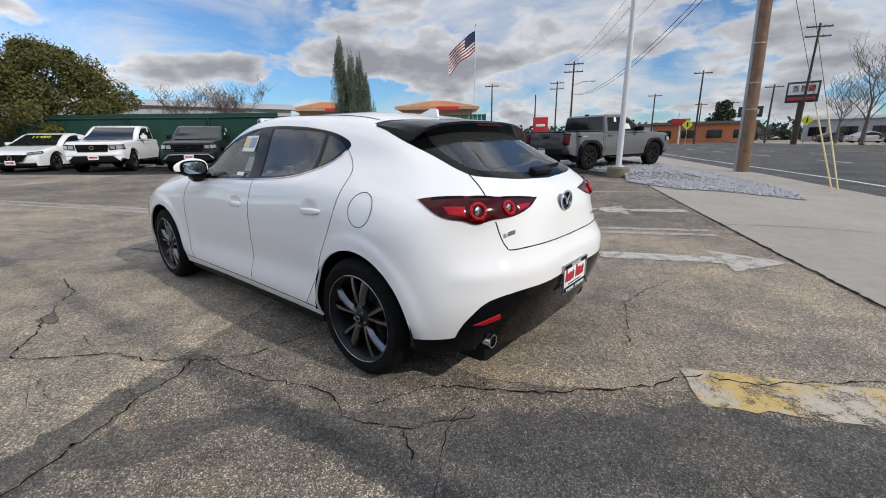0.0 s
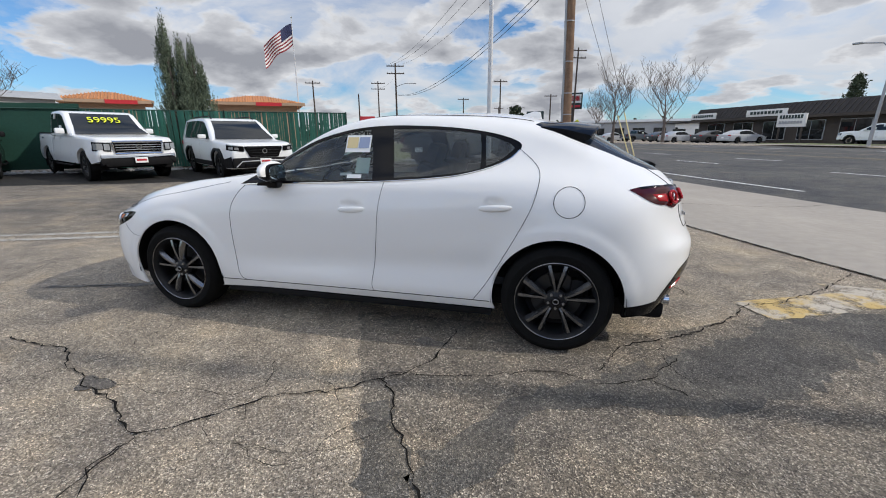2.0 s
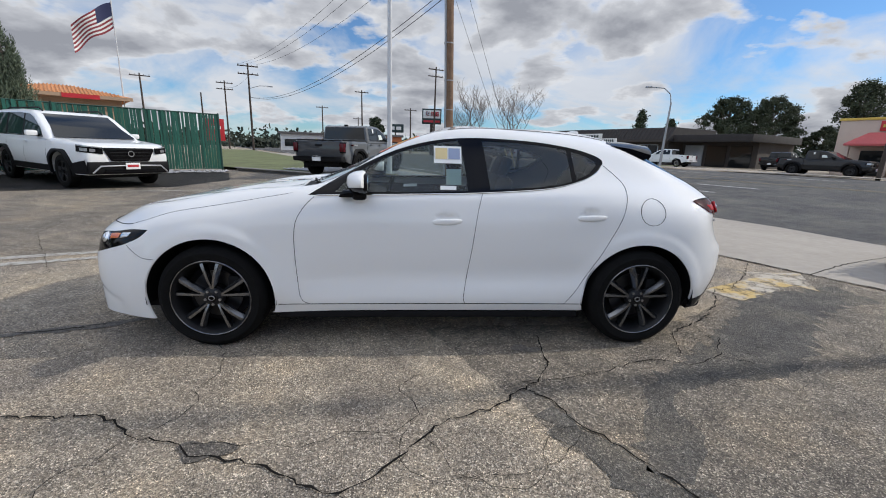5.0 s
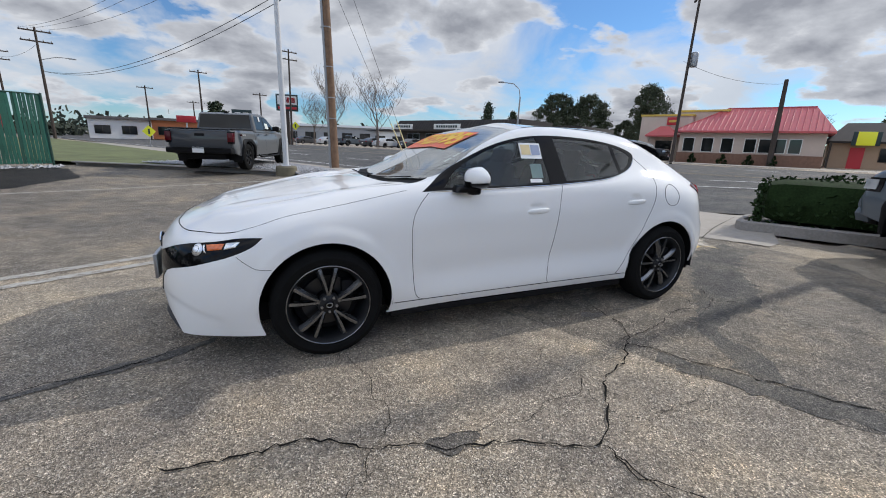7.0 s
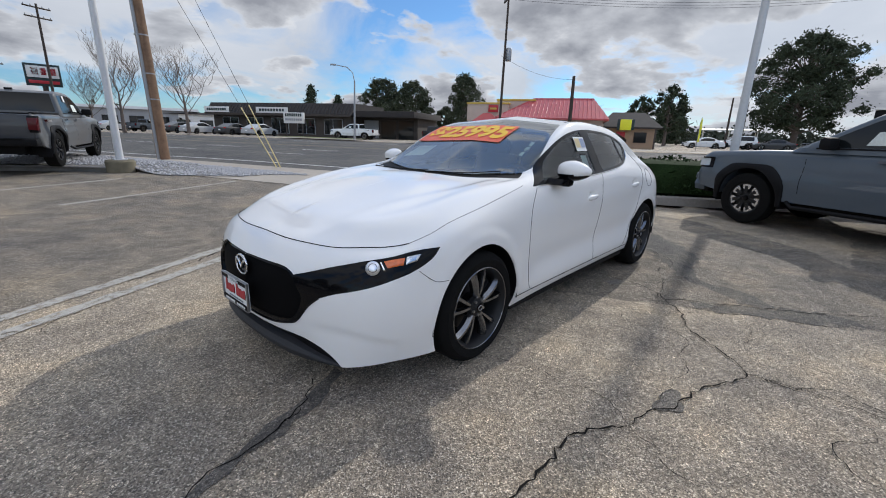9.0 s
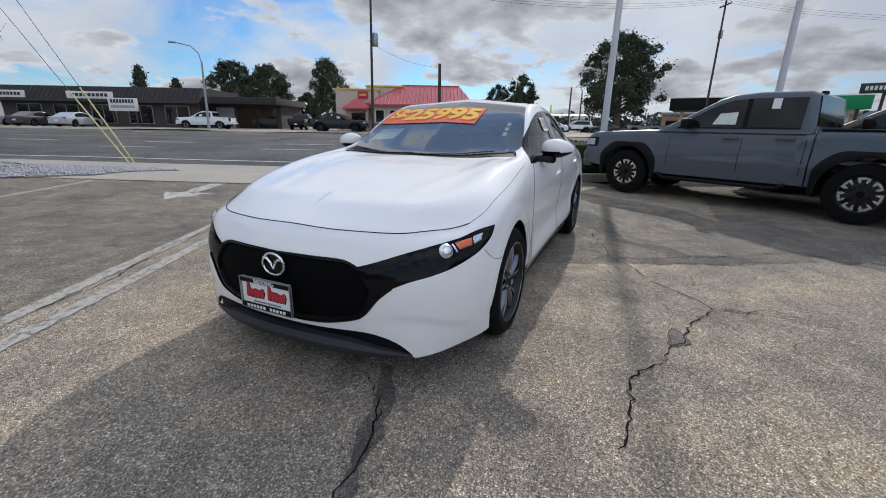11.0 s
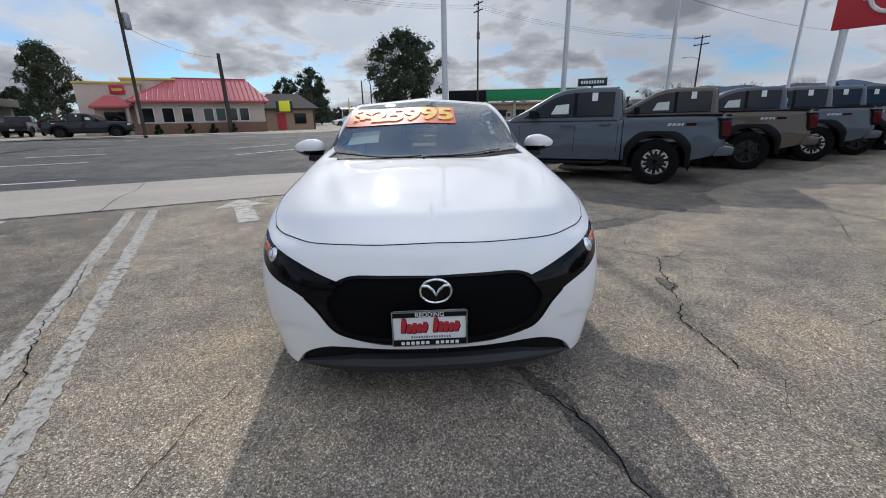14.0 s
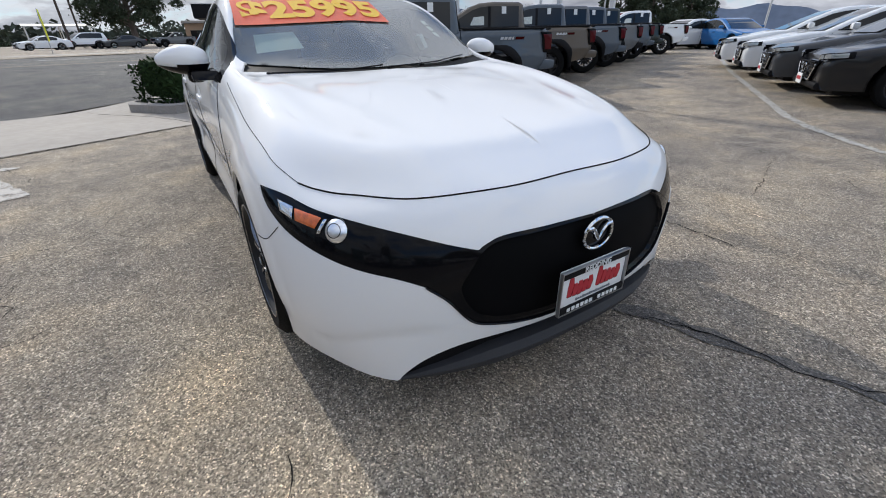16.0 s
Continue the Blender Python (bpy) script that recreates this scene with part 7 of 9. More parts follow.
def build_vehicles():
    # the row of pickups that ends beside the hatchback: places by (along, across) of the near rear wheel
    h1 = Vector((0.46, 0.888)).normalized()
    side_in = Vector((h1.y, -h1.x))
    row = [(3.53, -4.19, "slate"), (4.75, -6.85, "brown"), (5.6, -9.1, "slate"), (6.35, -10.95, "grey"), (7.05, -12.6, "slate"), (7.8, -14.3, "green")]
    made = {}
    words = {"slate": "slate blue-grey crew cab pickup with dark windows", "brown": "bronze brown crew cab pickup with black wheels", "grey": "grey crew cab pickup with silver wheel tips",
             "green": "very dark green crew cab pickup"}
    for x, y, color in row:
        c = Vector((x, y)) + side_in * .80
        ob = park("pickup", color, words[color], c, h1, "row of parked pickups", rear=True, copy_of=made.get(color))
        made.setdefault(color, ob)
    wht = park("pickup", "white", "white crew cab pickup parked before a green fence", (-16.7, 2.1), (.84, -.54), "cars before the green fence")
    park("pickup", "white", "white crew cab pickup parked behind the other pickups", Vector((9.6, -18.2)) , h1, "row of parked pickups", rear=True, copy_of=wht)
    park("pickup", "", "grey crew cab pickup parked on gravel by the road", (-2.70, 11.40), (.3575, .9339), "", lift=.13, rear=True, copy_of=made["grey"])["group"] = ""
    park("pickup", "", "dark green pickup with yellow window figures", (-14.6, 4.4), (.84, -.54), "", copy_of=made["green"])["group"] = "cars before the green fence"
    park("big_pickup", "white", "large white pickup with chrome grille and yellow price", (-10.9, 6.4), (.93, -.36), "cars before the green fence", price="59995")
    pf = park("suv", "white", "white suv with black lower body before a green fence", (-7.65, 7.75), (.85, -.52), "cars before the green fence")
    leaf = park("sedan", "white", "white compact car with yellow windscreen figures", (-19.5, .35), (.80, -.60), "cars before the green fence", price="11450")
    # the facing row of sedans beyond the curved line
    h2 = Vector((.86, .51)).normalized()
    chars = park("sedan", "charcoal", "charcoal sedan with chrome trim in a row", Vector((1.2, -9.45)) - h2 * .95, h2, "row of sedans")
    park("sedan", "black", "black sedan with chrome trim in a row", Vector((-.05, -7.95)) - h2 * .95, h2, "row of sedans")
    plain = park("sedan", "white", "white sedan in a row", Vector((2.55, -11.2)) - h2 * .95, h2, "row of sedans")
    park("sedan", "", "white sedan in a row", Vector((3.95, -13.0)) - h2 * .95, h2, "", copy_of=plain)["group"] = "row of sedans"
    park("sedan", "blue", "bright blue compact car parked across the lot", (7.9, -23.4), (-.85, .5))
    park("sedan", "", "white car parked across the end of the lot", (11.9, -22.5), (.3, .95), "", copy_of=plain)["group"] = ""
    park("sedan", "", "white car parked at the end of the lot", (14.2, -25.5), (.5, .86), "", copy_of=plain)["group"] = ""
    # across the road
    park("pickup", "", "white pickup parked on grass across the road", P(-25, 40), (-.5, .86), "", copy_of=wht)["group"] = "cars across the road"
    slv = park("sedan", "silver", "silver car parked across the road", P(-46, 42), DIR_N, "cars across the road")
    blk = park("pickup", "black", "black pickup with yellow lettering bars across the road", P(-7.6, 36.4), (.431, -.902), "cars across the road")
    spots = [("sedan", chars, -41, 42.5), ("sedan", slv, -37, 42.5), ("sedan", chars, -50.5, 43.2), ("pickup", made["slate"], -57, 44), ("pickup", blk, -15.6, 48),
             ("sedan", plain, 16, 62), ("suv", pf, 20, 63), ("sedan", chars, 24, 62), ("pickup", made["grey"], 29, 60), ("sedan", slv, -64, 44), ("sedan", chars, -73, 45), ("sedan", plain, -24, 60), ("sedan", chars, -21, 61)]
    said = {"sedan": "sedan parked in a lot across the road", "suv": "white suv parked in a lot across the road", "pickup": "pickup parked in a lot across the road"}
    for k, src, a, n in spots:
        ob = park(k, "", said[k], P(a, n), DIR_N if a < 10 else -DIR_A, "", copy_of=src)
        ob["group"] = "cars across the road"
    for s in range(9):
        part("lettering_bar", box(-.75 + .2 * s, -.935, .82, .14, .012, .13, .01), M_FIGY, blk)


build_vehicles()

# ---------------------------------------------------------------- surroundings
M_GRASS = mat("grass_green", (0.12, 0.135, 0.05), 0.9, spread=0.45, scale=1.2, bump=0.4, bscale=50)
M_STONE = mat("grey_gravel", (0.36, 0.36, 0.37), 0.85, spread=0.35, scale=14)
M_STONEBED = mat("gravel_bed", (0.19, 0.185, 0.18), 0.95, spread=0.4, scale=12, bump=0.5, bscale=30)
M_FOOTING = mat("mossy_concrete", (0.16, 0.14, 0.095), 0.9, spread=0.35, scale=6)
M_WOOD = mat("weathered_pole_wood", (0.19, 0.115, 0.07), 0.85, spread=0.45, scale=3.5, bump=0.4, bscale=25)
M_OLDWOOD = mat("dark_pole_wood", (0.055, 0.042, 0.034), 0.9, spread=0.3, scale=1.5)
M_POLE = mat("white_pole_paint", (0.55, 0.56, 0.57), 0.45, spread=0.08, scale=2)
M_GALV = mat("galvanised_steel", (0.32, 0.33, 0.34), 0.5, metal=0.6, spread=0.1, scale=3)
M_WIRE = mat("black_wire", (0.02, 0.02, 0.022), 0.7)
M_YGUARD = mat("yellow_plastic", (0.60, 0.49, 0.22), 0.55, spread=0.1, scale=5)
M_SLAT = mat("green_slat", (0.012, 0.085, 0.06), 0.5, spread=0.25, scale=3, random_tint=0.25)
M_FENCEPOST = mat("dark_green_post", (0.02, 0.06, 0.045), 0.5, spread=0.2, scale=2)
M_SCREEN = mat("green_screen_cloth", (0.008, 0.05, 0.034), 0.8, spread=0.2, scale=1.5, bump=0.2, bscale=40)
M_STUCCO = mat("cream_stucco", (0.52, 0.42, 0.35), 0.9, spread=0.08, scale=2, bump=0.2, bscale=80)
M_REDROOF = mat("red_metal_roof", (0.47, 0.085, 0.085), 0.45, spread=0.14, scale=0.8)
M_DARKROOF = mat("dark_shingle", (0.032, 0.028, 0.027), 0.9, spread=0.25, scale=2)
M_DARKWALL = mat("dark_brown_wall", (0.06, 0.05, 0.043), 0.9, spread=0.2, scale=1)
M_TILE = mat("orange_roof_tile", (0.52, 0.22, 0.08), 0.8, spread=0.25, scale=3, random_tint=0.2)
M_TANWALL = mat("tan_wall", (0.36, 0.25, 0.17), 0.9, spread=0.1, scale=1)
M_ORANGE = mat("orange_wall", (0.50, 0.17, 0.07), 0.9, spread=0.15, scale=0.6)
M_GREYWALL = mat("grey_wall", (0.33, 0.34, 0.35), 0.8, spread=0.1, scale=0.5)
M_SIGNW = mat("white_sign", (0.72, 0.71, 0.68), 0.5)
M_SIGNR = mat("red_sign", (0.45, 0.02, 0.03), 0.45)
M_SIGNY = mat("yellow_sign", (0.80, 0.80, 0.03), 0.45)
M_SIGNG = mat("green_fascia", (0.0, 0.22, 0.07), 0.45)
M_SIGNB = mat("dark_sign", (0.012, 0.03, 0.03), 0.5)
M_BLUE = mat("flag_blue", (0.03, 0.035, 0.09), 0.8)
M_FLAGR = mat("flag_red", (0.24, 0.04, 0.05), 0.8)
M_BARK = mat("grey_bark", (0.12, 0.095, 0.08), 0.9, spread=0.3, scale=3)
M_LEAF = mat("dark_leaves", (0.050, 0.062, 0.032), 0.8, spread=0.5, scale=0.7)
M_LEAFY = mat("olive_leaves", (0.085, 0.085, 0.018), 0.8, spread=0.5, scale=0.5)
M_PINE = mat("pine_needles", (0.042, 0.058, 0.030), 0.85, spread=0.5, scale=0.6)
M_JUNIPER = mat("juniper_needles", (0.115, 0.145, 0.095), 0.85, spread=0.5, scale=1.5)
M_HEDGE = mat("hedge_leaves", (0.017, 0.032, 0.011), 0.9, spec=0.08, spread=0.5, scale=3)
# distance haze is painted into the hills' blue base colour
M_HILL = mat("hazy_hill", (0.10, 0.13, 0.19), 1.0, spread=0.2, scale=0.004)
M_FARWOOD = mat("far_woods", (0.04, 0.05, 0.035), 1.0, spread=0.5, scale=0.15)


def ground_at(x, y, lift=0.0):
    return (x, y, G(x, y) + lift)


def leaves(centers, size, rnd, squash=1.0, flat=0.0):
    """Many small four-cornered leaves or tufts, one at each centre."""
    n = len(centers)
    c = np.asarray(centers, float)
    a = rnd.normal(size=(n, 3))
    a /= np.linalg.norm(a, axis=1, keepdims=True)
    b = np.cross(a, rnd.normal(size=(n, 3)))
    b /= np.linalg.norm(b, axis=1, keepdims=True)
    s = size * rnd.uniform(.6, 1.35, size=(n, 1))
    v = np.stack([c - a * s - b * s * .55, c + a * s - b * s * .3, c + a * s * .8 + b * s * .6, c - a * s * .7 + b * s * .45], 1).reshape(-1, 3)
    f = [(4 * i, 4 * i + 1, 4 * i + 2, 4 * i + 3) for i in range(n)]
    return from_data(v, f)


def crown_points(rnd, clumps, per, spread):
    pts = []
    for c, r in clumps:
        d = rnd.normal(size=(per, 3))
        d /= np.linalg.norm(d, axis=1, keepdims=True)
        k = r * rnd.uniform(.35, 1.0, size=(per, 1)) ** .5
        pts.append(np.array(c) + d * k * np.array(spread))
    return np.concatenate(pts)


def branch(rnd, start, way, length, radius, level, out, bend=.25, droop=0.0):
    pts, rad = [Vector(start)], [radius]
    d = Vector(way).normalized()
    k = 4
    for i in range(k):
        d = (d + Vector((rnd.normal(0, bend), rnd.normal(0, bend), rnd.normal(0, bend) - droop)) * .35).normalized()
        pts.append(pts[-1] + d * length / k)
        rad.append(radius * (1 - .72 * (i + 1) / k))
    out.append((pts, rad, level))
    return pts


def bare_tree(name, at, height, seed, label, spread=.55):
    rnd = np.random.default_rng(seed)
    t = thing(name, label, "tree", ground_at(*at))
    out = []
    trunk = branch(rnd, (0, 0, 0), (0.02, 0.03, 1), height * .40, height * .022, 0, out, .12)
    tips = [(trunk[i], height * .37 * (1.12 - .08 * i)) for i in (2, 2, 3, 3, 4, 4, 4)]

    def grow(p, l, level):
        a = rnd.uniform(0, 6.28)
        w = Vector((math.cos(a) * spread * 1.15, math.sin(a) * spread * 1.15, .9))
        q = branch(rnd, p, w, l, max(.020, height * .011 * .58 ** level), level, out, .38)
        if level < 5:
            for i in (1, 2, 3, 4) if level < 4 else (2, 4):
                if rnd.uniform() < .88:
                    grow(q[i], l * rnd.uniform(.5, .72), level + 1)
    for p, l in tips:
        grow(p, l, 1)
    bm_t = tube(out[0][0], 0, 10, radii=out[0][1])
    part("trunk", bm_t, M_BARK, t)
    verts, faces = [], []
    for pts, rad, level in out[1:]:
        sides = 6 if level == 1 else 4 if level == 2 else 3
        base = len(verts)
        for p, r in zip(pts, rad):
            for k in range(sides):
                an = 2 * math.pi * k / sides
                verts.append((p.x + r * math.cos(an), p.y + r * math.sin(an), p.z + (r * .3 if k == 0 else 0)))
        for i in range(len(pts) - 1):
            for k in range(sides):
                faces.append((base + i * sides + k, base + i * sides + (k + 1) % sides, base + (i + 1) * sides + (k + 1) % sides, base + (i + 1) * sides + k))
    part("crown", from_data(verts, faces), M_BARK, t, "bare grey branches")
    return t


def leafy_tree(name, at, height, width, seed, label, m, size=.22, clumps=26, per=150, low=.3, cone=0.0, lift=0.0, lean=(0, 0), airy=1.0):
    rnd = np.random.default_rng(seed)
    x, y, z = ground_at(*at, lift)
    t = thing(name, label, "tree", (x, y, z))
    part("trunk", tube([(0, 0, -.1), (.04 * height * lean[0], .04 * height * lean[1], height * .25), (lean[0] * height * .2, lean[1] * height * .2, height * .55), (lean[0] * height * .4, lean[1] * height * .4, height * .85)], 0, 10,
                       radii=[height * .03, height * .024, height * .016, height * .004]), M_BARK, t)
    cl, limbs = [], []
    for i in range(clumps):
        u = (i + rnd.uniform(0, 1)) / clumps
        zc = height * (low + (1 - low) * u)
        if cone:
            env = width / 2 * (1 - u) ** cone + .03 * height
        else:
            env = width / 2 * math.sqrt(max(.06, 1 - (2 * u - .85) ** 2 * .8))
        a = 2.4 * i + rnd.uniform(-.6, .6)
        rr = env * rnd.uniform(.35, 1.08)
        c = (rr * math.cos(a) + lean[0] * zc * .4, rr * math.sin(a) + lean[1] * zc * .4, zc)
        cl.append((c, (env * .42 + .05 * height) * airy * rnd.uniform(.5, 1.2)))
        limbs.append(([(lean[0] * zc * .3, lean[1] * zc * .3, zc * .72), (c[0] * .5, c[1] * .5, zc * .86), c], [height * .010, height * .006, height * .002]))
    bm = None
    for p, r in limbs[::2]:
        bm = tube(p, 0, 5, bm, radii=r)
    part("limb_frame", bm, M_BARK, t)
    pts = crown_points(rnd, cl, per, (1, 1, .72 if not cone else 1.15))
    # stray sprays between and beyond the clumps break the outline
    pick = pts[rnd.integers(0, len(pts), len(pts) // 2)]
    pts = np.concatenate([pts, pick + rnd.normal(size=pick.shape) * height * .028])
    pts[:, 2] = np.maximum(pts[:, 2], height * low * .6)
    part("crown", leaves(pts, size * .78, rnd), m, t, smooth=False)
    return t


def juniper(at, height, width, seed):
    """A pointed column of upswept feathery sprays."""
    rnd = np.random.default_rng(seed)
    t = thing("juniper", "tall pointed grey-green juniper behind the fence", "tree", ground_at(*at), 0, "junipers")
    part("trunk", tube([(0, 0, -.1), (.03, .02, height * .5), (0, 0, height * .93)], 0, 8, radii=[.11, .07, .012]), M_BARK, t)
    # several leaders of unlike height, each clothed in upswept sprays of slender needles
    verts, faces = [], []
    heads = [(0, 0, 1.0)] + [(.18 * width * math.cos(q), .18 * width * math.sin(q), rnd.uniform(.66, .9)) for q in rnd.uniform(0, 6.28, 4)]
    for i in range(620):
        hx, hy, tall = heads[i % len(heads)]
        u = rnd.uniform(0, 1) ** .85
        z0 = height * tall * (.02 + .84 * u)
        a = rnd.uniform(0, 6.28)
        reach = width * .36 * (1 - u) ** .8 * rnd.uniform(.45, 1.2) * min(1, .45 + .35 * z0) + .03
        rise = rnd.uniform(.45, 1.15) * (1.1 - .4 * u)
        for q in rnd.uniform(0, 1, 44):
            r = reach * (.15 + .85 * q ** .7)
            w = .07 * (1.1 - q)
            c = Vector((hx * (1 - .3 * u) + r * math.cos(a) + rnd.normal(0, w), hy * (1 - .3 * u) + r * math.sin(a) + rnd.normal(0, w), z0 + rise * q ** 1.6 + rnd.normal(0, w)))
            d = Vector((math.cos(a) * .55 + rnd.normal(0, .35), math.sin(a) * .55 + rnd.normal(0, .35), 1.0 + rnd.normal(0, .25))).normalized() * rnd.uniform(.04, .10)
            e = d.cross(Vector(rnd.normal(size=3))).normalized() * rnd.uniform(.008, .015)
            k = len(verts)
            verts += [c - e, c + e, c + d * .7 + e * .7, c + d]
            faces.append((k, k + 1, k + 2, k + 3))
    part("crown", from_data(verts, faces), M_JUNIPER, t, smooth=False)
    return t


def utility_pole(at, height, label, arms=2, lean=(0, 0), r=.15, arm_yaw=0.0, lamp=False, can=False, m=None, arm=2.4):
    x, y, z = ground_at(*at)
    p = thing("utility_pole", label, "utility pole", (x, y, z), 0, "utility poles")
    tx, ty = lean[0] * height, lean[1] * height
    part("pole", tube([(0, 0, -.2), (tx * .5, ty * .5, height * .5), (tx, ty, height)], 0, 10, radii=[r, r * .85, r * .65]), m or M_OLDWOOD, p)
    for k in range(arms):
        zz = height - .35 - .95 * k
        cx, cy = lean[0] * zz, lean[1] * zz
        rot = Matrix.Rotation(arm_yaw, 4, "Z")
        ar = part("cross_arm", box(cx, cy, zz, arm, .11, .13, .01, rot), M_OLDWOOD, p)
        for i in (-1, -.45, .45, 1):
            ix, iy = cx + math.cos(arm_yaw) * arm * .46 * i, cy + math.sin(arm_yaw) * arm * .46 * i
            part("insulator", lathe_z((ix, iy, zz + .07), .045, .16), M_GALV, ar)
    if can:
        part("transformer", lathe_z((lean[0] * (height - 4.4) + .40, lean[1] * (height - 4.4) - .1, height - 5.0), .26, 1.0), M_GALV, p, "grey transformer can")
        part("bracket", box(lean[0] * (height - 4.4) + .2, lean[1] * (height - 4.4), height - 4.4, .3, .08, .08), M_OLDWOOD, p)
    if lamp:
        w = (math.cos(arm_yaw), math.sin(arm_yaw))
        part("lamp_arm", tube([(0, 0, height * .72), (w[0] * 1.2, w[1] * 1.2, height * .76), (w[0] * 2.2, w[1] * 2.2, height * .765)], .04, 6), M_GALV, p)
        part("lamp_head", box(w[0] * 2.5, w[1] * 2.5, height * .762, .6, .22, .12, .04, Matrix.Rotation(arm_yaw, 4, "Z")), M_GALV, p)
    return p


def wire(a, b, sag, r=.012, name="power_line", label="thin black overhead cable"):
    pts = []
    for k in range(25):
        u = k / 24
        pts.append((a[0] + (b[0] - a[0]) * u, a[1] + (b[1] - a[1]) * u, a[2] + (b[2] - a[2]) * u - sag * 4 * u * (1 - u)))
    tagged(part(name, tube(pts, r, 5), M_WIRE), label, "cable", "overhead cables")


def light_pole(at, height, label, r=.085, lean=(0, 0), foot=True):
    x, y, z = ground_at(*at)
    p = thing("light_pole", label, "light pole", (x, y, z), 0, "lot light poles")
    if foot:
        part("footing", lathe([(0, 0), (.31, 0), (.31, .26), (.28, .30), (0, .30)], 24, "z"), M_FOOTING, p, "round mossy concrete footing")
    part("pole", tube([(0, 0, .02), (lean[0] * height, lean[1] * height, height)], 0, 14, radii=[r, r * .62]), M_POLE, p)
    part("base_plate", box(0, 0, .31 if foot else .02, .26, .26, .03, .008), M_POLE, p)
    part("lamp_head", box(lean[0] * height, lean[1] * height, height + .06, 1.3, .4, .14, .05), M_POLE, p)
    return p


def frame_on(a, n, yaw=None):
    """A local frame: x along the road, y towards the far side, on the ground."""
    x, y = P(a, n)
    return Matrix.Translation((x, y, G(x, y))) @ Matrix(((DIR_A.x, DIR_N.x, 0), (DIR_A.y, DIR_N.y, 0), (0, 0, 1))).to_4x4()


def building(name, label, a, n, category="building", size=1.0):
    e = new(name)
    e.matrix_basis = frame_on(a, n) @ Matrix.Scale(size, 4)
    return tagged(e, label, category)


def window(parent, cx, y, cz, w, h, m=None, frame_m=None):
    f = part("window", box(cx, y, cz, w + .14, .12, h + .14, .02), frame_m or M_SIGNW, parent)
    part("pane", box(cx, y - .065, cz, w, .02, h), m or M_DARKGLASS, f)
    if w > 1.4:
        part("mullion", box(cx, y - .08, cz, .05, .03, h), frame_m or M_SIGNW, f)
    return f


def hip_roof(w, d, z0, z1, over, ridge, ribs=0):
    """A hipped roof over (0..w, 0..d)."""
    x0, x1, y0, y1 = -over, w + over, -over, d + over
    ra, rb, ym = ridge[0], ridge[1], (y0 + y1) / 2
    v = [(x0, y0, z0), (x1, y0, z0), (x1, y1, z0), (x0, y1, z0), (ra, ym, z1), (rb, ym, z1), (x0, y0, z0 - .18), (x1, y0, z0 - .18), (x1, y1, z0 - .18), (x0, y1, z0 - .18)]
    f = [(0, 1, 5, 4), (1, 2, 5), (2, 3, 4, 5), (3, 0, 4), (0, 6, 7, 1), (1, 7, 8, 2), (2, 8, 9, 3), (3, 9, 6, 0), (6, 9, 8, 7)]
    bm = from_data(v, f)
    bmesh.ops.recalc_face_normals(bm, faces=bm.faces)
    return bm, (x0, x1, y0, ym, z0, z1, ra, rb)


def heap(x, y):
    """How high the gravel lies: level with the grass under the truck, running out over the apron."""
    a, n = x * DIR_A.x + y * DIR_A.y, x * DIR_N.x + y * DIR_N.y
    return .13 * (1 - ease(n, 5.6, 7.2)) * ease(-a, 9.0, 10.2)


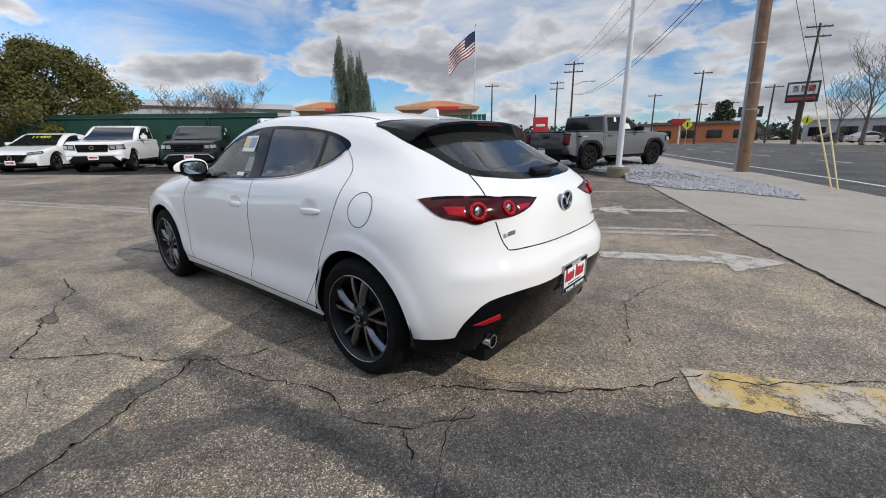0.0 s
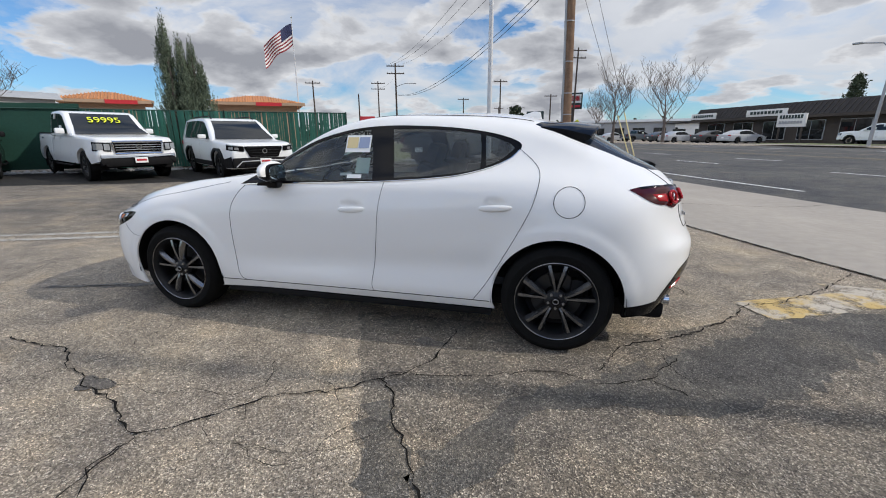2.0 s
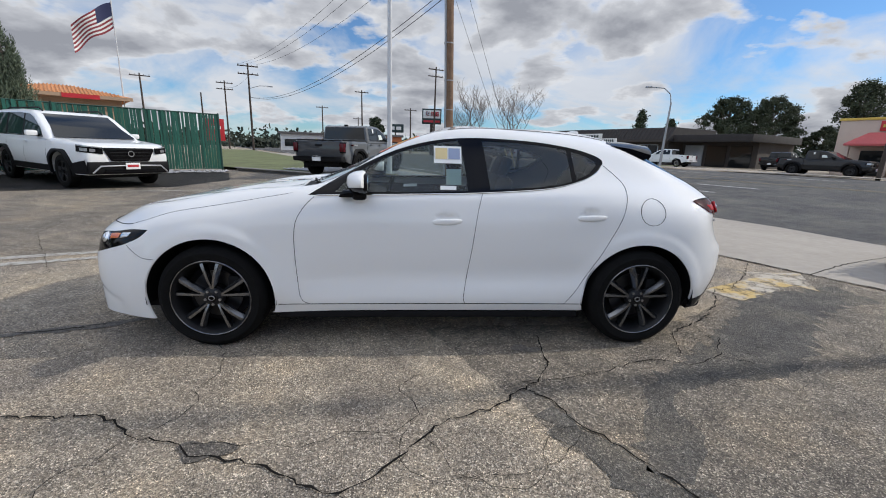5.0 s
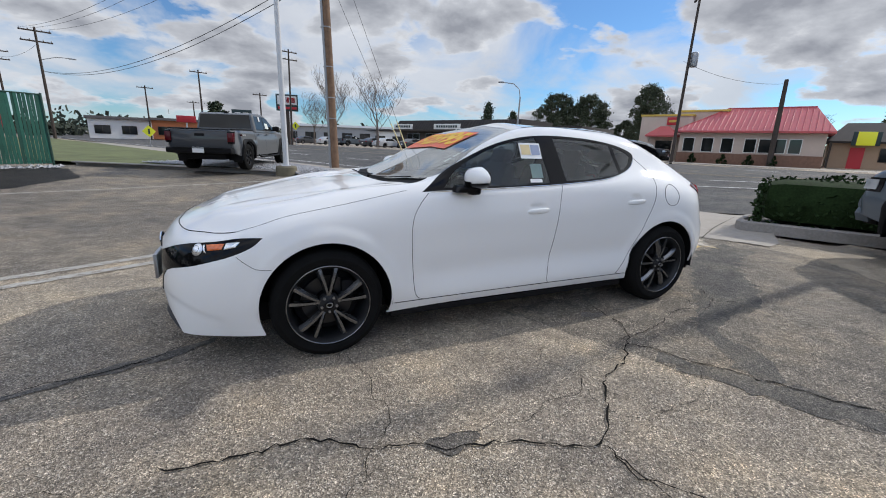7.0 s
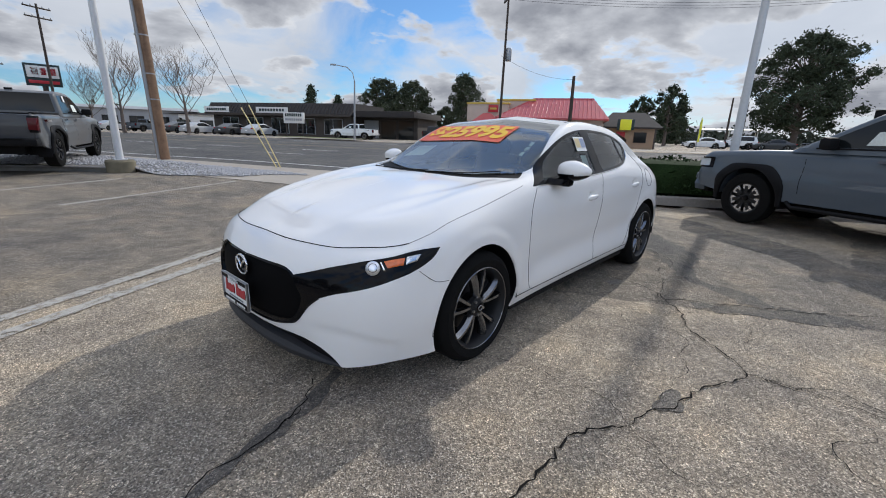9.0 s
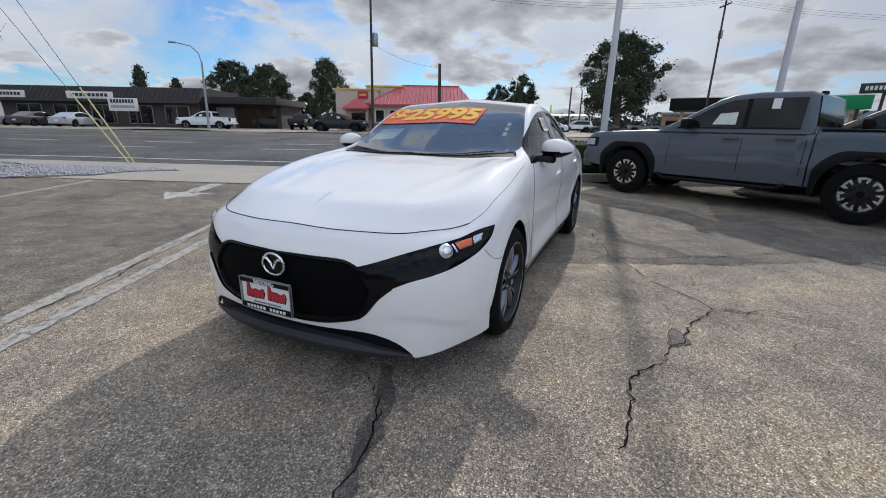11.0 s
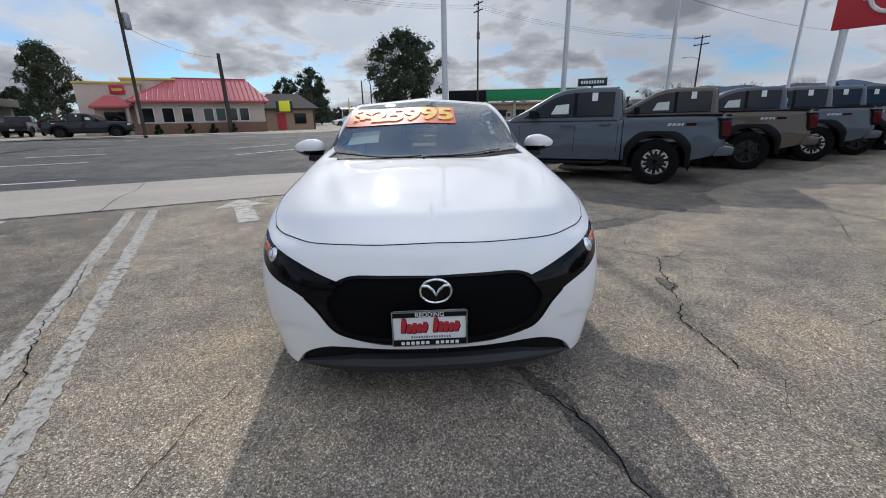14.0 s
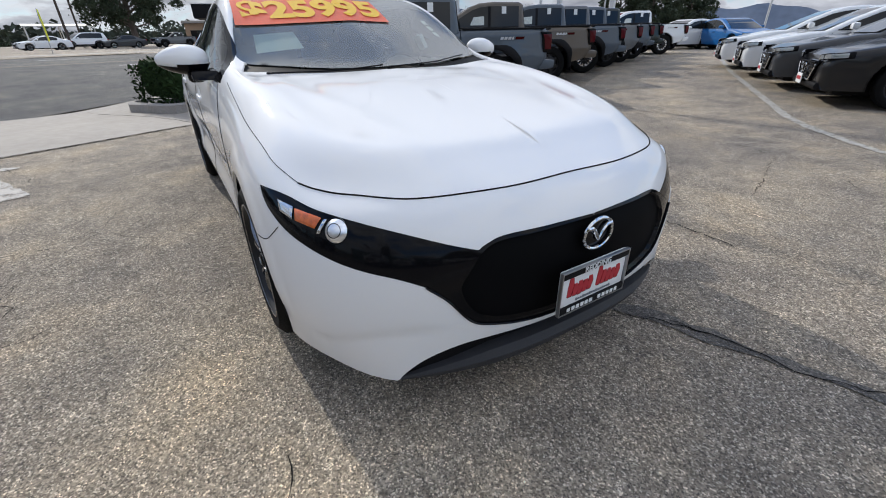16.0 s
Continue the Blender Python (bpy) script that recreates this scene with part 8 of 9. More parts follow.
def build_street():
    # grass island with its kerb, gravel round the truck
    ring = [(-60, 4.55), (-15.5, 4.55), (-9.95, 4.15), (-9.9, 3.95), (-10.4, 3.62), (-13, 1.75), (-15.2, -.1), (-15.6, -.6), (-17, -1.2), (-60, -1.2)]
    isl = part("grass_island", upward(fill([P(*p) for p in ring], .8, G, .12)), M_GRASS)
    tagged(isl, "mown green grass island beside the lot", "lawn", kind="structure")
    edge = [(-15.5, 4.6), (-9.95, 4.22), (-9.78, 4.0), (-9.9, 3.75), (-10.4, 3.5), (-13, 1.6), (-15.1, -.3), (-15.3, -.5)]
    verts, faces = [], []
    pts = []
    for (a0, n0), (a1, n1) in zip(edge, edge[1:]):
        k = max(2, int(math.hypot(a1 - a0, n1 - n0) / .5))
        pts += [(a0 + (a1 - a0) * j / k, n0 + (n1 - n0) * j / k) for j in range(k)]
    for i, (a, n) in enumerate(pts):
        p, q = pts[max(i - 1, 0)], pts[min(i + 1, len(pts) - 1)]
        da, dn = q[0] - p[0], q[1] - p[1]
        l = math.hypot(da, dn) or 1
        for off, z in ((.09, -.02), (.09, .13), (.07, .15), (-.06, .15), (-.08, .12)):
            x, y = P(a + off * dn / l * -1 * -1, n - off * da / l * 1)
            verts.append((x, y, G(x, y) + z))
        if i:
            faces += [(5 * i - 5 + k, 5 * i - 4 + k, 5 * i + 1 + k, 5 * i + k) for k in range(4)]
    bm = from_data(verts, faces)
    tagged(part("kerb", bm, M_KERB), "grey concrete kerb round the grass", "kerb", kind="structure")
    bed = [(-9.95, 4.0), (-8.66, 3.9), (-7.2, 4.75), (-7.15, 5.8), (-6.8, 7.05), (-8.3, 7.55), (-10.4, 7.8), (-13.9, 7.7), (-16.5, 7.4), (-17, 4.6), (-15.5, 4.1), (-14.5, 1.2), (-10.4, 3.7)]
    gr = part("gravel_bed", upward(fill([P(*p) for p in bed], .5, lambda x, y: G(x, y) + heap(x, y), .014)), M_STONEBED)
    tagged(gr, "grey gravel bed between lot and sidewalk", "gravel", kind="structure")
    rnd = np.random.default_rng(5)
    poly = [P(*p) for p in bed]
    xs, ys = [p[0] for p in poly], [p[1] for p in poly]
    q = rnd.uniform((min(xs), min(ys)), (max(xs), max(ys)), size=(24000, 2))
    q = q[inside(poly, q[:, 0], q[:, 1])][:7000]
    base = np.array([(1, 0, 0), (-1, 0, 0), (0, 1, 0), (0, -1, 0), (0, 0, 1), (0, 0, -.6)])
    tri = [(0, 2, 4), (2, 1, 4), (1, 3, 4), (3, 0, 4), (2, 0, 5), (1, 2, 5), (3, 1, 5), (0, 3, 5)]
    verts, faces = [], []
    for i, (x, y) in enumerate(q):
        s = rnd.uniform(.018, .055)
        a = rnd.uniform(0, 6.28)
        z = G(x, y) + heap(x, y) + .015 + s * .25
        for b in base * rnd.uniform(.7, 1.2, size=(6, 1)):
            verts.append((x + s * (b[0] * math.cos(a) - b[1] * math.sin(a)), y + s * (b[0] * math.sin(a) + b[1] * math.cos(a)), z + s * .7 * b[2]))
        faces += [tuple(6 * i + k for k in t) for t in tri]
    tagged(part("gravel", from_data(verts, faces), M_STONE, smooth=False), "loose grey gravel stones", "gravel", kind="stuff")
    verge = part("grass_verge", upward(fill([P(*p) for p in ((-30, 34.4), (-20.5, 34.4), (-20.5, 38.6), (-30, 39.6))], 1.0, G, .13)), M_GRASS)
    tagged(verge, "small mown grass verge across the road", "lawn", kind="structure")
    # hedge island
    hr = [(1.55, 5.45), (12, 5.45), (12, 7.15), (1.55, 7.15), (1.45, 6.9), (1.45, 5.7)]
    soil = part("hedge_bed", upward(fill([P(*p) for p in hr], .5, G, .10)), M_STONEBED)
    tagged(soil, "bare soil bed under the hedge", "planting bed", kind="structure")
    verts, faces = [], []
    n = len(hr)
    for i, (a, nn) in enumerate(hr):
        ca, cn = 6.9, 6.3
        for k, z in ((1.0, -.02), (1.0, .14), (.985, .16), (.955, .16), (.94, .1)):
            x, y = P(ca + (a - ca) * (1 + (k - 1) * .4), cn + (nn - cn) * (1 + (k - 1) * 2.6))
            verts.append((x, y, G(x, y) + z))
    for i in range(n):
        j = (i + 1) % n
        faces += [(5 * i + k, 5 * j + k, 5 * j + k + 1, 5 * i + k + 1) for k in range(4)]
    tagged(part("kerb", from_data(verts, faces), M_KERB), "grey concrete kerb round the hedge", "kerb", kind="structure")
    h = thing("hedge", "dense dark green clipped hedge in a kerbed bed", "hedge", (0, 0, 0))
    rnd = np.random.default_rng(8)
    L, W, H = 8.2, 1.45, .66
    pts = []
    for a in np.arange(1.7, 1.7 + L, .075):
        for t in np.arange(0, 1, .035):
            if t < .45:
                nn, zz = (-W / 2 if rnd.uniform() < .6 else W / 2), rnd.uniform(.05, H)
            else:
                nn, zz = rnd.uniform(-W / 2, W / 2), H
            rr = 1 - .30 * max(0, zz / H - .45) ** 2 * 3
            dome = zz * (1.10 - .30 * abs(2 * nn / W) ** 2.5 + .05 * math.sin(3.1 * a) + .04 * math.sin(7.3 * a + 1))
            pts.append((a + rnd.normal(0, .03), 6.3 + nn * rr + rnd.normal(0, .04), .1 + dome + rnd.normal(0, .03)))
    for nn in np.arange(-W / 2, W / 2, .05):
        for zz in np.arange(.05, H, .05):
            pts.append((1.7 + rnd.normal(0, .03), 6.3 + nn + rnd.normal(0, .03), .1 + zz))
    world = []
    for a, nn, zz in pts:
        x, y = P(a, nn)
        world.append((x, y, G(x, y) + zz))
    part("foliage", leaves(world, .036, rnd), M_HEDGE, h, smooth=False)
    bm = box(0, 0, 0, L - .08, W - .14, H + .03, .25)
    x, y = P(1.7 + L / 2, 6.3)
    bmesh.ops.transform(bm, matrix=frame_on(1.7 + L / 2, 6.3) @ Matrix.Translation((0, 0, .1 + H / 2)), verts=bm.verts)
    part("inner_growth", bm, M_HEDGE, h)
    # white light pole and big wooden pole, guy wires
    light_pole(P(-10.0, 3.85), 11, "tall white steel light pole on a concrete footing", .085)
    wx, wy = P(-14.75, 8.95)
    wp = thing("utility_pole", "thick reddish brown wooden utility pole with conduit", "utility pole", (wx, wy, G(wx, wy)), 0, "utility poles")
    part("pole", tube([(0, 0, -.1), (-.1, 0, 4), (-.3, .02, 12)], 0, 16, radii=[.225, .205, .17]), M_WOOD, wp)
    part("conduit", tube([(-.20, -.13, .0), (-.27, -.13, 4), (-.42, -.1, 9)], .055, 8), M_GALV, wp)
    part("cross_arm", box(-.3, .02, 11.2, 2.6, .12, .14, .01), M_OLDWOOD, wp)
    for z in (2.2, 3.1, 4.4, 6.0):
        part("pole_strap", lathe_z((-.03 * z, 0, z), .225, .05), M_GALV, wp)
    gx, gy = P(-9.47, 8.93)
    for k, (dx, dy, h) in enumerate(((0, 0, 8.6), (.12, -.05, 10.6))):
        top = Vector((wx - .25, wy, G(wx, wy) + h))
        base = Vector((gx + dx, gy + dy, G(gx, gy)))
        d = (top - base).normalized()
        gd = thing("guy_wire", "steel guy wire with a yellow plastic guard", "guy wire", base, 0, "guy wires")
        part("guard", tube([(0, 0, 0), tuple(d * 2.4)], .02, 8), M_YGUARD, gd)
        part("cable", tube([tuple(d * 2.3), tuple(top - base)], .008, 5), M_WIRE, gd)
    # fence: slatted part, then cloth screen
    line = [(-15.2, -.85), (-14.15, -5.3), (-13.1, -9.5), (-12.6, -12.6), (-11.75, -16.0), (-11.2, -20.0), (-10.0, -32.0)]
    f = thing("fence", "dark green fence with vertical slats and cloth screen", "fence", (0, 0, 0))
    slat_me, H = None, 1.98
    for i in range(2):
        p, q2 = Vector(P(*line[i])), Vector(P(*line[i + 1]))
        d = q2 - p
        k = int(d.length / .085)
        yaw = math.atan2(d.y, d.x)
        for j in range(k):
            c = p + d * (j + .5) / k
            if slat_me is None:
                ob = part("slat", box(0, 0, H / 2, .078, .012, H, .004, seg=1), M_SLAT, f, smooth=False)
                slat_me = ob.data
            else:
                ob = new("slat", slat_me)
                ob.parent = f
            ob.location, ob.rotation_euler = (c.x, c.y, G(c.x, c.y) + .08), (random.uniform(-.01, .01), random.uniform(-.015, .015), yaw)
    for i in range(len(line) - 1):
        p, q2 = Vector(P(*line[i])), Vector(P(*line[i + 1]))
        d = q2 - p
        k = max(1, round(d.length / 3.0))
        for j in range(k + 1):
            c = p + d * j / k
            part("post", tube([(c.x, c.y, G(c.x, c.y)), (c.x, c.y, G(c.x, c.y) + H + .12)], .03, 8), M_FENCEPOST, f)
        za, zb = G(*p), G(*q2)
        part("top_rail", tube([(p.x, p.y, za + H + .08), (q2.x, q2.y, zb + H + .08)], .02, 8), M_FENCEPOST, f)
        if i > 1:
            nrm = Vector((-d.y, d.x)).normalized() * .04
            verts, faces = [], []
            for j in range(13):
                c = p + d * j / 12 - nrm
                for z in (.1, .8, 1.5, H + .25):
                    verts.append((c.x + nrm.x * .5 * math.sin(3.1 * j), c.y + nrm.y * .5 * math.sin(3.1 * j), G(c.x, c.y) + z))
                if j:
                    faces += [(4 * j - 4 + m, 4 * j - 3 + m, 4 * j + 1 + m, 4 * j + m) for m in range(3)]
            bm = from_data(verts, faces)
            bmesh.ops.solidify(bm, geom=bm.faces[:], thickness=.01)
            part("cloth_screen", bm, M_SCREEN, f)
    # pale stones at the fence's foot
    rnd = np.random.default_rng(15)
    verts, faces = [], []
    for i in range(700):
        k = rnd.integers(0, 4)
        p, q2 = Vector(P(*line[k])), Vector(P(*line[k + 1]))
        c = p.lerp(q2, rnd.uniform())
        nrm = (q2 - p).normalized()
        c = c + Vector((nrm.y, -nrm.x)) * -rnd.uniform(.1, .8)
        s = rnd.uniform(.03, .10)
        for b in base_octa() * rnd.uniform(.7, 1.2, size=(6, 1)):
            verts.append((c.x + s * b[0], c.y + s * b[1], G(c.x, c.y) + s * .3 + s * .7 * b[2]))
        faces += [tuple(6 * i + t for t in tt) for tt in tri]
    tagged(part("border_stones", from_data(verts, faces), M_STONE, smooth=False), "pale stones along the fence foot", "gravel", kind="stuff")


def build_joints():
    rnd = random.Random(31)
    for a0, a1, n in ((-9.9, 2.0, 4.25),):
        verts, faces, k = [], [], 190
        for i in range(k):
            a = a0 + (a1 - a0) * i / (k - 1)
            c, w = n + rnd.gauss(0, .008), .011 * rnd.uniform(.4, 1.5)
            for q in (-w, w):
                x, y = P(a, c + q)
                verts.append((x, y, G(x, y) + .0115))
            if i:
                faces.append((2 * i - 2, 2 * i - 1, 2 * i + 1, 2 * i))
        tagged(part("pavement_joint", upward(from_data(verts, faces)), M_CRACK, smooth=False), "dark open joint between asphalt and concrete", "joint", kind="structure")
    for a, n0, n1 in ((-3.3, 4.25, 9.1), (-8.2, 4.3, 9.2), (1.2, 4.25, 8.2)):
        verts, faces, k = [], [], 50
        for i in range(k):
            n = n0 + (n1 - n0) * i / (k - 1)
            c = a + rnd.gauss(0, .005)
            for q in (-.006, .006):
                x, y = P(c + q, n)
                verts.append((x, y, G(x, y) + .0105))
            if i:
                faces.append((2 * i - 2, 2 * i - 1, 2 * i + 1, 2 * i))
        tagged(part("pavement_joint", upward(from_data(verts, faces)), M_CRACK, smooth=False), "thin dark joint in the concrete apron", "joint", kind="structure")


def base_octa():
    return np.array([(1, 0, 0), (-1, 0, 0), (0, 1, 0), (0, -1, 0), (0, 0, 1), (0, 0, -.6)])


def build_poles():
    for at, h, arms, kw in (((-20.6, 54.0), 10.7, 2, {"lamp": True}), ((-37.6, 60.8), 9.95, 1, {}), ((-30.0, 69.7), 10.6, 2, {}), ((-31.8, 65.4), 8.2, 0, {}), ((-18.1, 86.5), 9.0, 1, {}), ((-8.6, 72.7), 10.5, 1, {}), ((-.2, 78.6), 8.3, 1, {}),
                            ((3.3, 61.2), 12.6, 2, {"lean": (.012, .0)}), ((64, -9.1), 17.0, 2, {"can": True}), ((62, -42.4), 11.9, 2, {"lamp": True}), ((-9, 120), 9, 1, {}), ((-13, 104), 8, 1, {}),
                            (P(20, 62), 6.5, 0, {}), (P(26, 75), 7, 0, {})):
        utility_pole(at, h, "dark wooden utility pole with cross arms" if arms else "plain dark wooden utility pole", arms, arm_yaw=kw.pop("arm_yaw", .4), **kw)
    utility_pole(P(-5.7, 33.5), 12.0, "leaning wooden utility pole with a transformer can", 1, (.02, .0), .12, .9, can=True)
    utility_pole(P(.1, 38.9), 6.4, "short dark wooden service pole", 0, (.0, .01), .2)
    # street lamp across the road
    x, y = P(-20.3, 34.5)
    s = thing("street_lamp", "tall galvanised street lamp with a curved arm", "street lamp", ground_at(x, y))
    part("pole", tube([(0, 0, 0), (.25, .1, 5.6)], 0, 10, radii=[.12, .07]), M_GALV, s)
    part("arm", tube([(.25, .1, 5.5), (.15, .2, 6.3), (-.3, .5, 6.8), (-1.2, 1.1, 6.95)], .045, 8), M_GALV, s)
    part("lamp_head", box(-1.35, 1.2, 6.95, .55, .25, .14, .05, Matrix.Rotation(2.5, 4, "Z")), M_GALV, s)
    for at, h in (((7.65, -.65), 8), (P(8.0, 6.6), 8), (P(13.0, 6.6), 8), (P(21.6, 6.6), 9), ((30, -40), 10), ((14.5, -40), 9), ((9, -45), 9)):
        light_pole(at, h, "tall white steel lot light pole", .085, foot=False)
    # cables
    wx, wy = P(-14.75, 8.95)
    W = lambda dz, dx=0: (wx - .3 + dx, wy, G(wx, wy) + dz)
    for dz, sag in ((8.3, 1.6), (8.0, 1.7)):
        wire(W(dz), (-20.6, 54.0, 7.0), sag, .017)
    for k in (-1.1, -.3, 1.1):
        wire(W(11.3, k), (-20.6 + k, 54.0, 10.9), 1.2)
    tx, ty = P(-5.7, 33.5)
    for k in (0, .8):
        wire(W(10.8, k), (tx - .5 + k, ty + .2, 12.0), .7)
    wire((tx - .4, ty, 7.6), (*P(.1, 38.9), 6.4), .5)
    wire(W(9.4), (*P(60, 20), 9.5), 1.4)
    ax, ay = 64, -9.1
    for k in (-1, 0, 1):
        wire((tx + k, ty, 12.0), (ax + k, ay, 16.6), 1.2)
        wire((ax + k, ay, 16.6), (62 + k, -42.4, 11.9), 1.2)
    wire((-20.6, 54.0, 9.5), (-30.0, 69.7, 10), .6)


def build_buildings():
    # dark strip of shops
    b = building("shop_building", "low dark brown strip of shops with a mansard roof", -49, 46)
    part("wall", box(11, 4, 1.6, 22, 8, 3.2), M_DARKWALL, b)
    bm = prism([(-.9, 2.75), (9, 2.75), (9, 4.3), (.4, 4.3)], -.6, 22.4, "x")
    part("roof", bm, M_DARKROOF, b, "dark shingled mansard")
    part("fascia", box(10.9, -.92, 2.75, 23.0, .12, .28), M_DARKWALL, b)
    for k in range(44):
        part("roof_batten", box(-.4 + .52 * k, -.27, 3.56, .05, .06, 1.75, 0, Matrix.Rotation(-.70, 4, "X"), bm=None), M_DARKWALL, b, smooth=False)
    for k in range(5):
        window(b, 3 + 4.1 * k, -.02, 1.35, 2.6, 1.9, None, M_GREYWALL)
    for cx, w in ((1.6, 4.2), (10.7, 5.0)):
        s = part("sign", box(cx, -.95, 3.3, w, .12, .75, .02), M_SIGNW, b, "white shop sign board")
        for j in range(9):
            part("bar", box(cx - w * .36 + w * .09 * j, -1.02, 3.32, w * .065, .03, .32), M_SIGNB, s)
    b2 = building("shop_wing", "dark low shop wing with garage doors", -27.2, 48)
    part("wall", box(4.1, 5, 1.4, 8.2, 8, 2.8), M_DARKWALL, b2)
    part("roof", box(4.0, 3.6, 3.05, 9.6, 11, .75, .05), M_DARKROOF, b2)
    for k in range(3):
        d = part("garage_door", box(1.6 + 2.5 * k, .95, 1.2, 2.1, .1, 2.3), M_GREYWALL if k == 0 else M_DARKGLASS, b2)
    sgn = thing("sign_board", "white roadside sign board with dark bars", "sign", (*P(-33.4, 43), G(*P(-33.4, 43))), math.atan2(DIR_A.y, DIR_A.x))
    part("panel", box(0, 0, 2.3, 3.0, .2, 1.3, .03), M_SIGNW, sgn)
    for s in (-1, 1):
        part("post", box(s * 1.2, 0, .85, .14, .14, 1.7), M_DARKWALL, sgn)
    for j in range(8):
        part("bar", box(-1.1 + .31 * j, -.12, 2.65, .22, .03, .36), M_SIGNB, sgn)
        part("bar", box(-1.1 + .31 * j, -.12, 2.1, .25, .03, .26), M_GREYWALL, sgn)
    # restaurant: cream block and red hipped roof
    r = building("restaurant", "cream stucco restaurant with a red metal roof", -10.54, 41.93, size=0.79)
    part("wall", box(2.6, 5, 2.6, 5.6, 10, 5.2, .05), M_STUCCO, r)
    part("wall", box(6.2, 6, 2.85, 5.0, 10, 5.7, .05), M_STUCCO, r)
    part("parapet", box(2.6, 5, 5.28, 5.8, 10.2, .22, .02), M_SIGNYD, r, "yellow parapet band")
    part("parapet", box(6.2, 6, 5.8, 5.2, 10.2, .22, .02), M_SIGNYD, r, "yellow parapet band")
    bm, _ = hip_roof(3.0, 2.2, 2.95, 4.0, .25, (1.0, 2.0))
    bmesh.ops.translate(bm, vec=(1.2, -1.6, 0), verts=bm.verts)
    part("entrance_roof", bm, M_REDROOF, r)
    for x in (1.2, 4.1):
        part("column", box(x, -1.5, 1.4, .3, .3, 2.9), M_STUCCO, r)
    part("door", box(2.7, -.03, 1.2, 1.8, .1, 2.3), M_DARKGLASS, r)
    sg = part("sign", box(3.4, -.08, 4.6, 1.3, .14, .9, .03), M_SIGNR, r, "red wall sign with gold bar")
    part("bar", box(3.4, -.17, 4.6, .9, .03, .25), M_SIGNYD, sg)
    d = building("dining_hall", "tan dining hall under a red standing-seam roof", -6.65, 39.55, size=0.79)
    part("wall", box(6.2, 4.8, 1.7, 12.4, 9.2, 3.4), M_STUCCO, d)
    part("wall_base", box(6.2, .12, .55, 12.5, .2, 1.1), M_BRICKD, d)
    bm, q = hip_roof(12.4, 9.6, 3.4, 6.0, .55, (3.6, 11.2))
    part("roof", bm, M_REDROOF, d, "red metal roof")
    x0, x1, y0, ym, z0, z1, ra, rb = q
    for k in range(27):
        x = x0 + .25 + k * .49
        t1 = 1.0
        if x < ra:
            t1 = (x - x0) / (ra - x0)
        elif x > rb:
            t1 = (x1 - x) / (x1 - rb)
        xe = x
        part("roof_seam", tube([(x, y0, z0 + .02), (xe, y0 + (ym - y0) * t1, z0 + (z1 - z0) * t1 + .03)], .035, 4), M_REDROOF, d, smooth=False)
    part("ridge_cap", tube([(ra, ym, z1 + .03), (rb, ym, z1 + .03)], .07, 6), M_REDROOF, d)
    part("ridge_cap", tube([(x0, y0, z0), (ra, ym, z1 + .03)], .07, 6), M_REDROOFL, d)
    for k in range(4):
        window(d, 6.6 + 1.2 * k, .18, 1.95, .9, 1.3)
    for k in range(3):
        window(d, 1.0 + 1.8 * k, .18, 1.95, 1.0, 1.4)
    for k, a in enumerate((-3.6, -1.4, .6, -6.5)):
        x, y = P(-.8 + .79 * (a + .8), 39.0)
        leafy_tree("shrub", (x, y), .8, .75, 60 + k, "small dark evergreen shrub before the restaurant", M_HEDGE, .06, 8, 90, .05, 1.0)
    # brown shop with the yellow sign
    s = building("corner_shop", "dark brown shop with a shingled roof and yellow sign", 3.47, 44.3, size=0.79)
    part("wall", box(3.2, 4, 1.4, 6.4, 8, 2.8), M_TANWALL, s)
    bm, _ = hip_roof(6.6, 8, 2.7, 4.7, .5, (1.2, 5.4))
    part("roof", bm, M_DARKROOF, s)
    y1 = part("sign", box(2.6, -.9, 2.95, 1.4, .2, 1.3, .03), M_SIGNY, s, "bright yellow sign")
    part("sign_edge", box(3.45, -.9, 2.95, .35, .22, 1.35, .03), M_SIGNB, y1)
    part("sign_edge", box(1.75, -.9, 2.95, .35, .22, 1.35, .03), M_SIGNB, y1)
    window(s, 4.6, -.02, 1.4, 1.4, 1.2, None, M_DARKWALL)
    part("door", box(2.2, -.02, 1.05, 1.1, .1, 2.1), M_SIGNR, s)
    part("post", box(.1, -1.0, 1.3, .18, .18, 2.7), M_DARKWALL, s)
    part("post", box(6.2, -1.0, 1.3, .18, .18, 2.7), M_DARKWALL, s)
    fl = thing("feather_flag", "tall yellow feather flag", "flag", ground_at(*P(12.1, 43.2)))
    part("cloth", prism([(0, .8), (.75, .9), (.95, 2.2), (.7, 3.1), (.1, 2.6)], -.02, .02, "y"), M_SIGNY, fl)
    part("pole", tube([(0, 0, 0), (0, 0, 2.6), (.4, 0, 3.15)], .025, 6), M_GALV, fl)
    # filling station canopy
    g = new("filling_station")
    g.matrix_basis = Matrix(((-.177, .984, 0, 70.3), (-.984, -.177, 0, -11.4), (0, 0, 1, G(70.3, -11.4)), (0, 0, 0, 1)))
    tagged(g, "green and black filling station canopy on columns", "building")
    part("canopy", box(8, 4, 4.4, 16, 8, 1.6, .05), M_SIGNG, g, "green canopy fascia")
    part("canopy_end", box(-3.2, 4, 4.3, 6.4, 8.1, 1.7, .05), M_BLACK, g, "black canopy end")
    part("canopy_top", box(4.8, 4, 5.25, 22.6, 8.3, .12), M_SIGNW, g)
    for x in (-5, 0, 5, 10, 14.5):
        part("column", box(x, 4, 1.8, .45, .45, 3.7, .03), M_SIGNW, g)
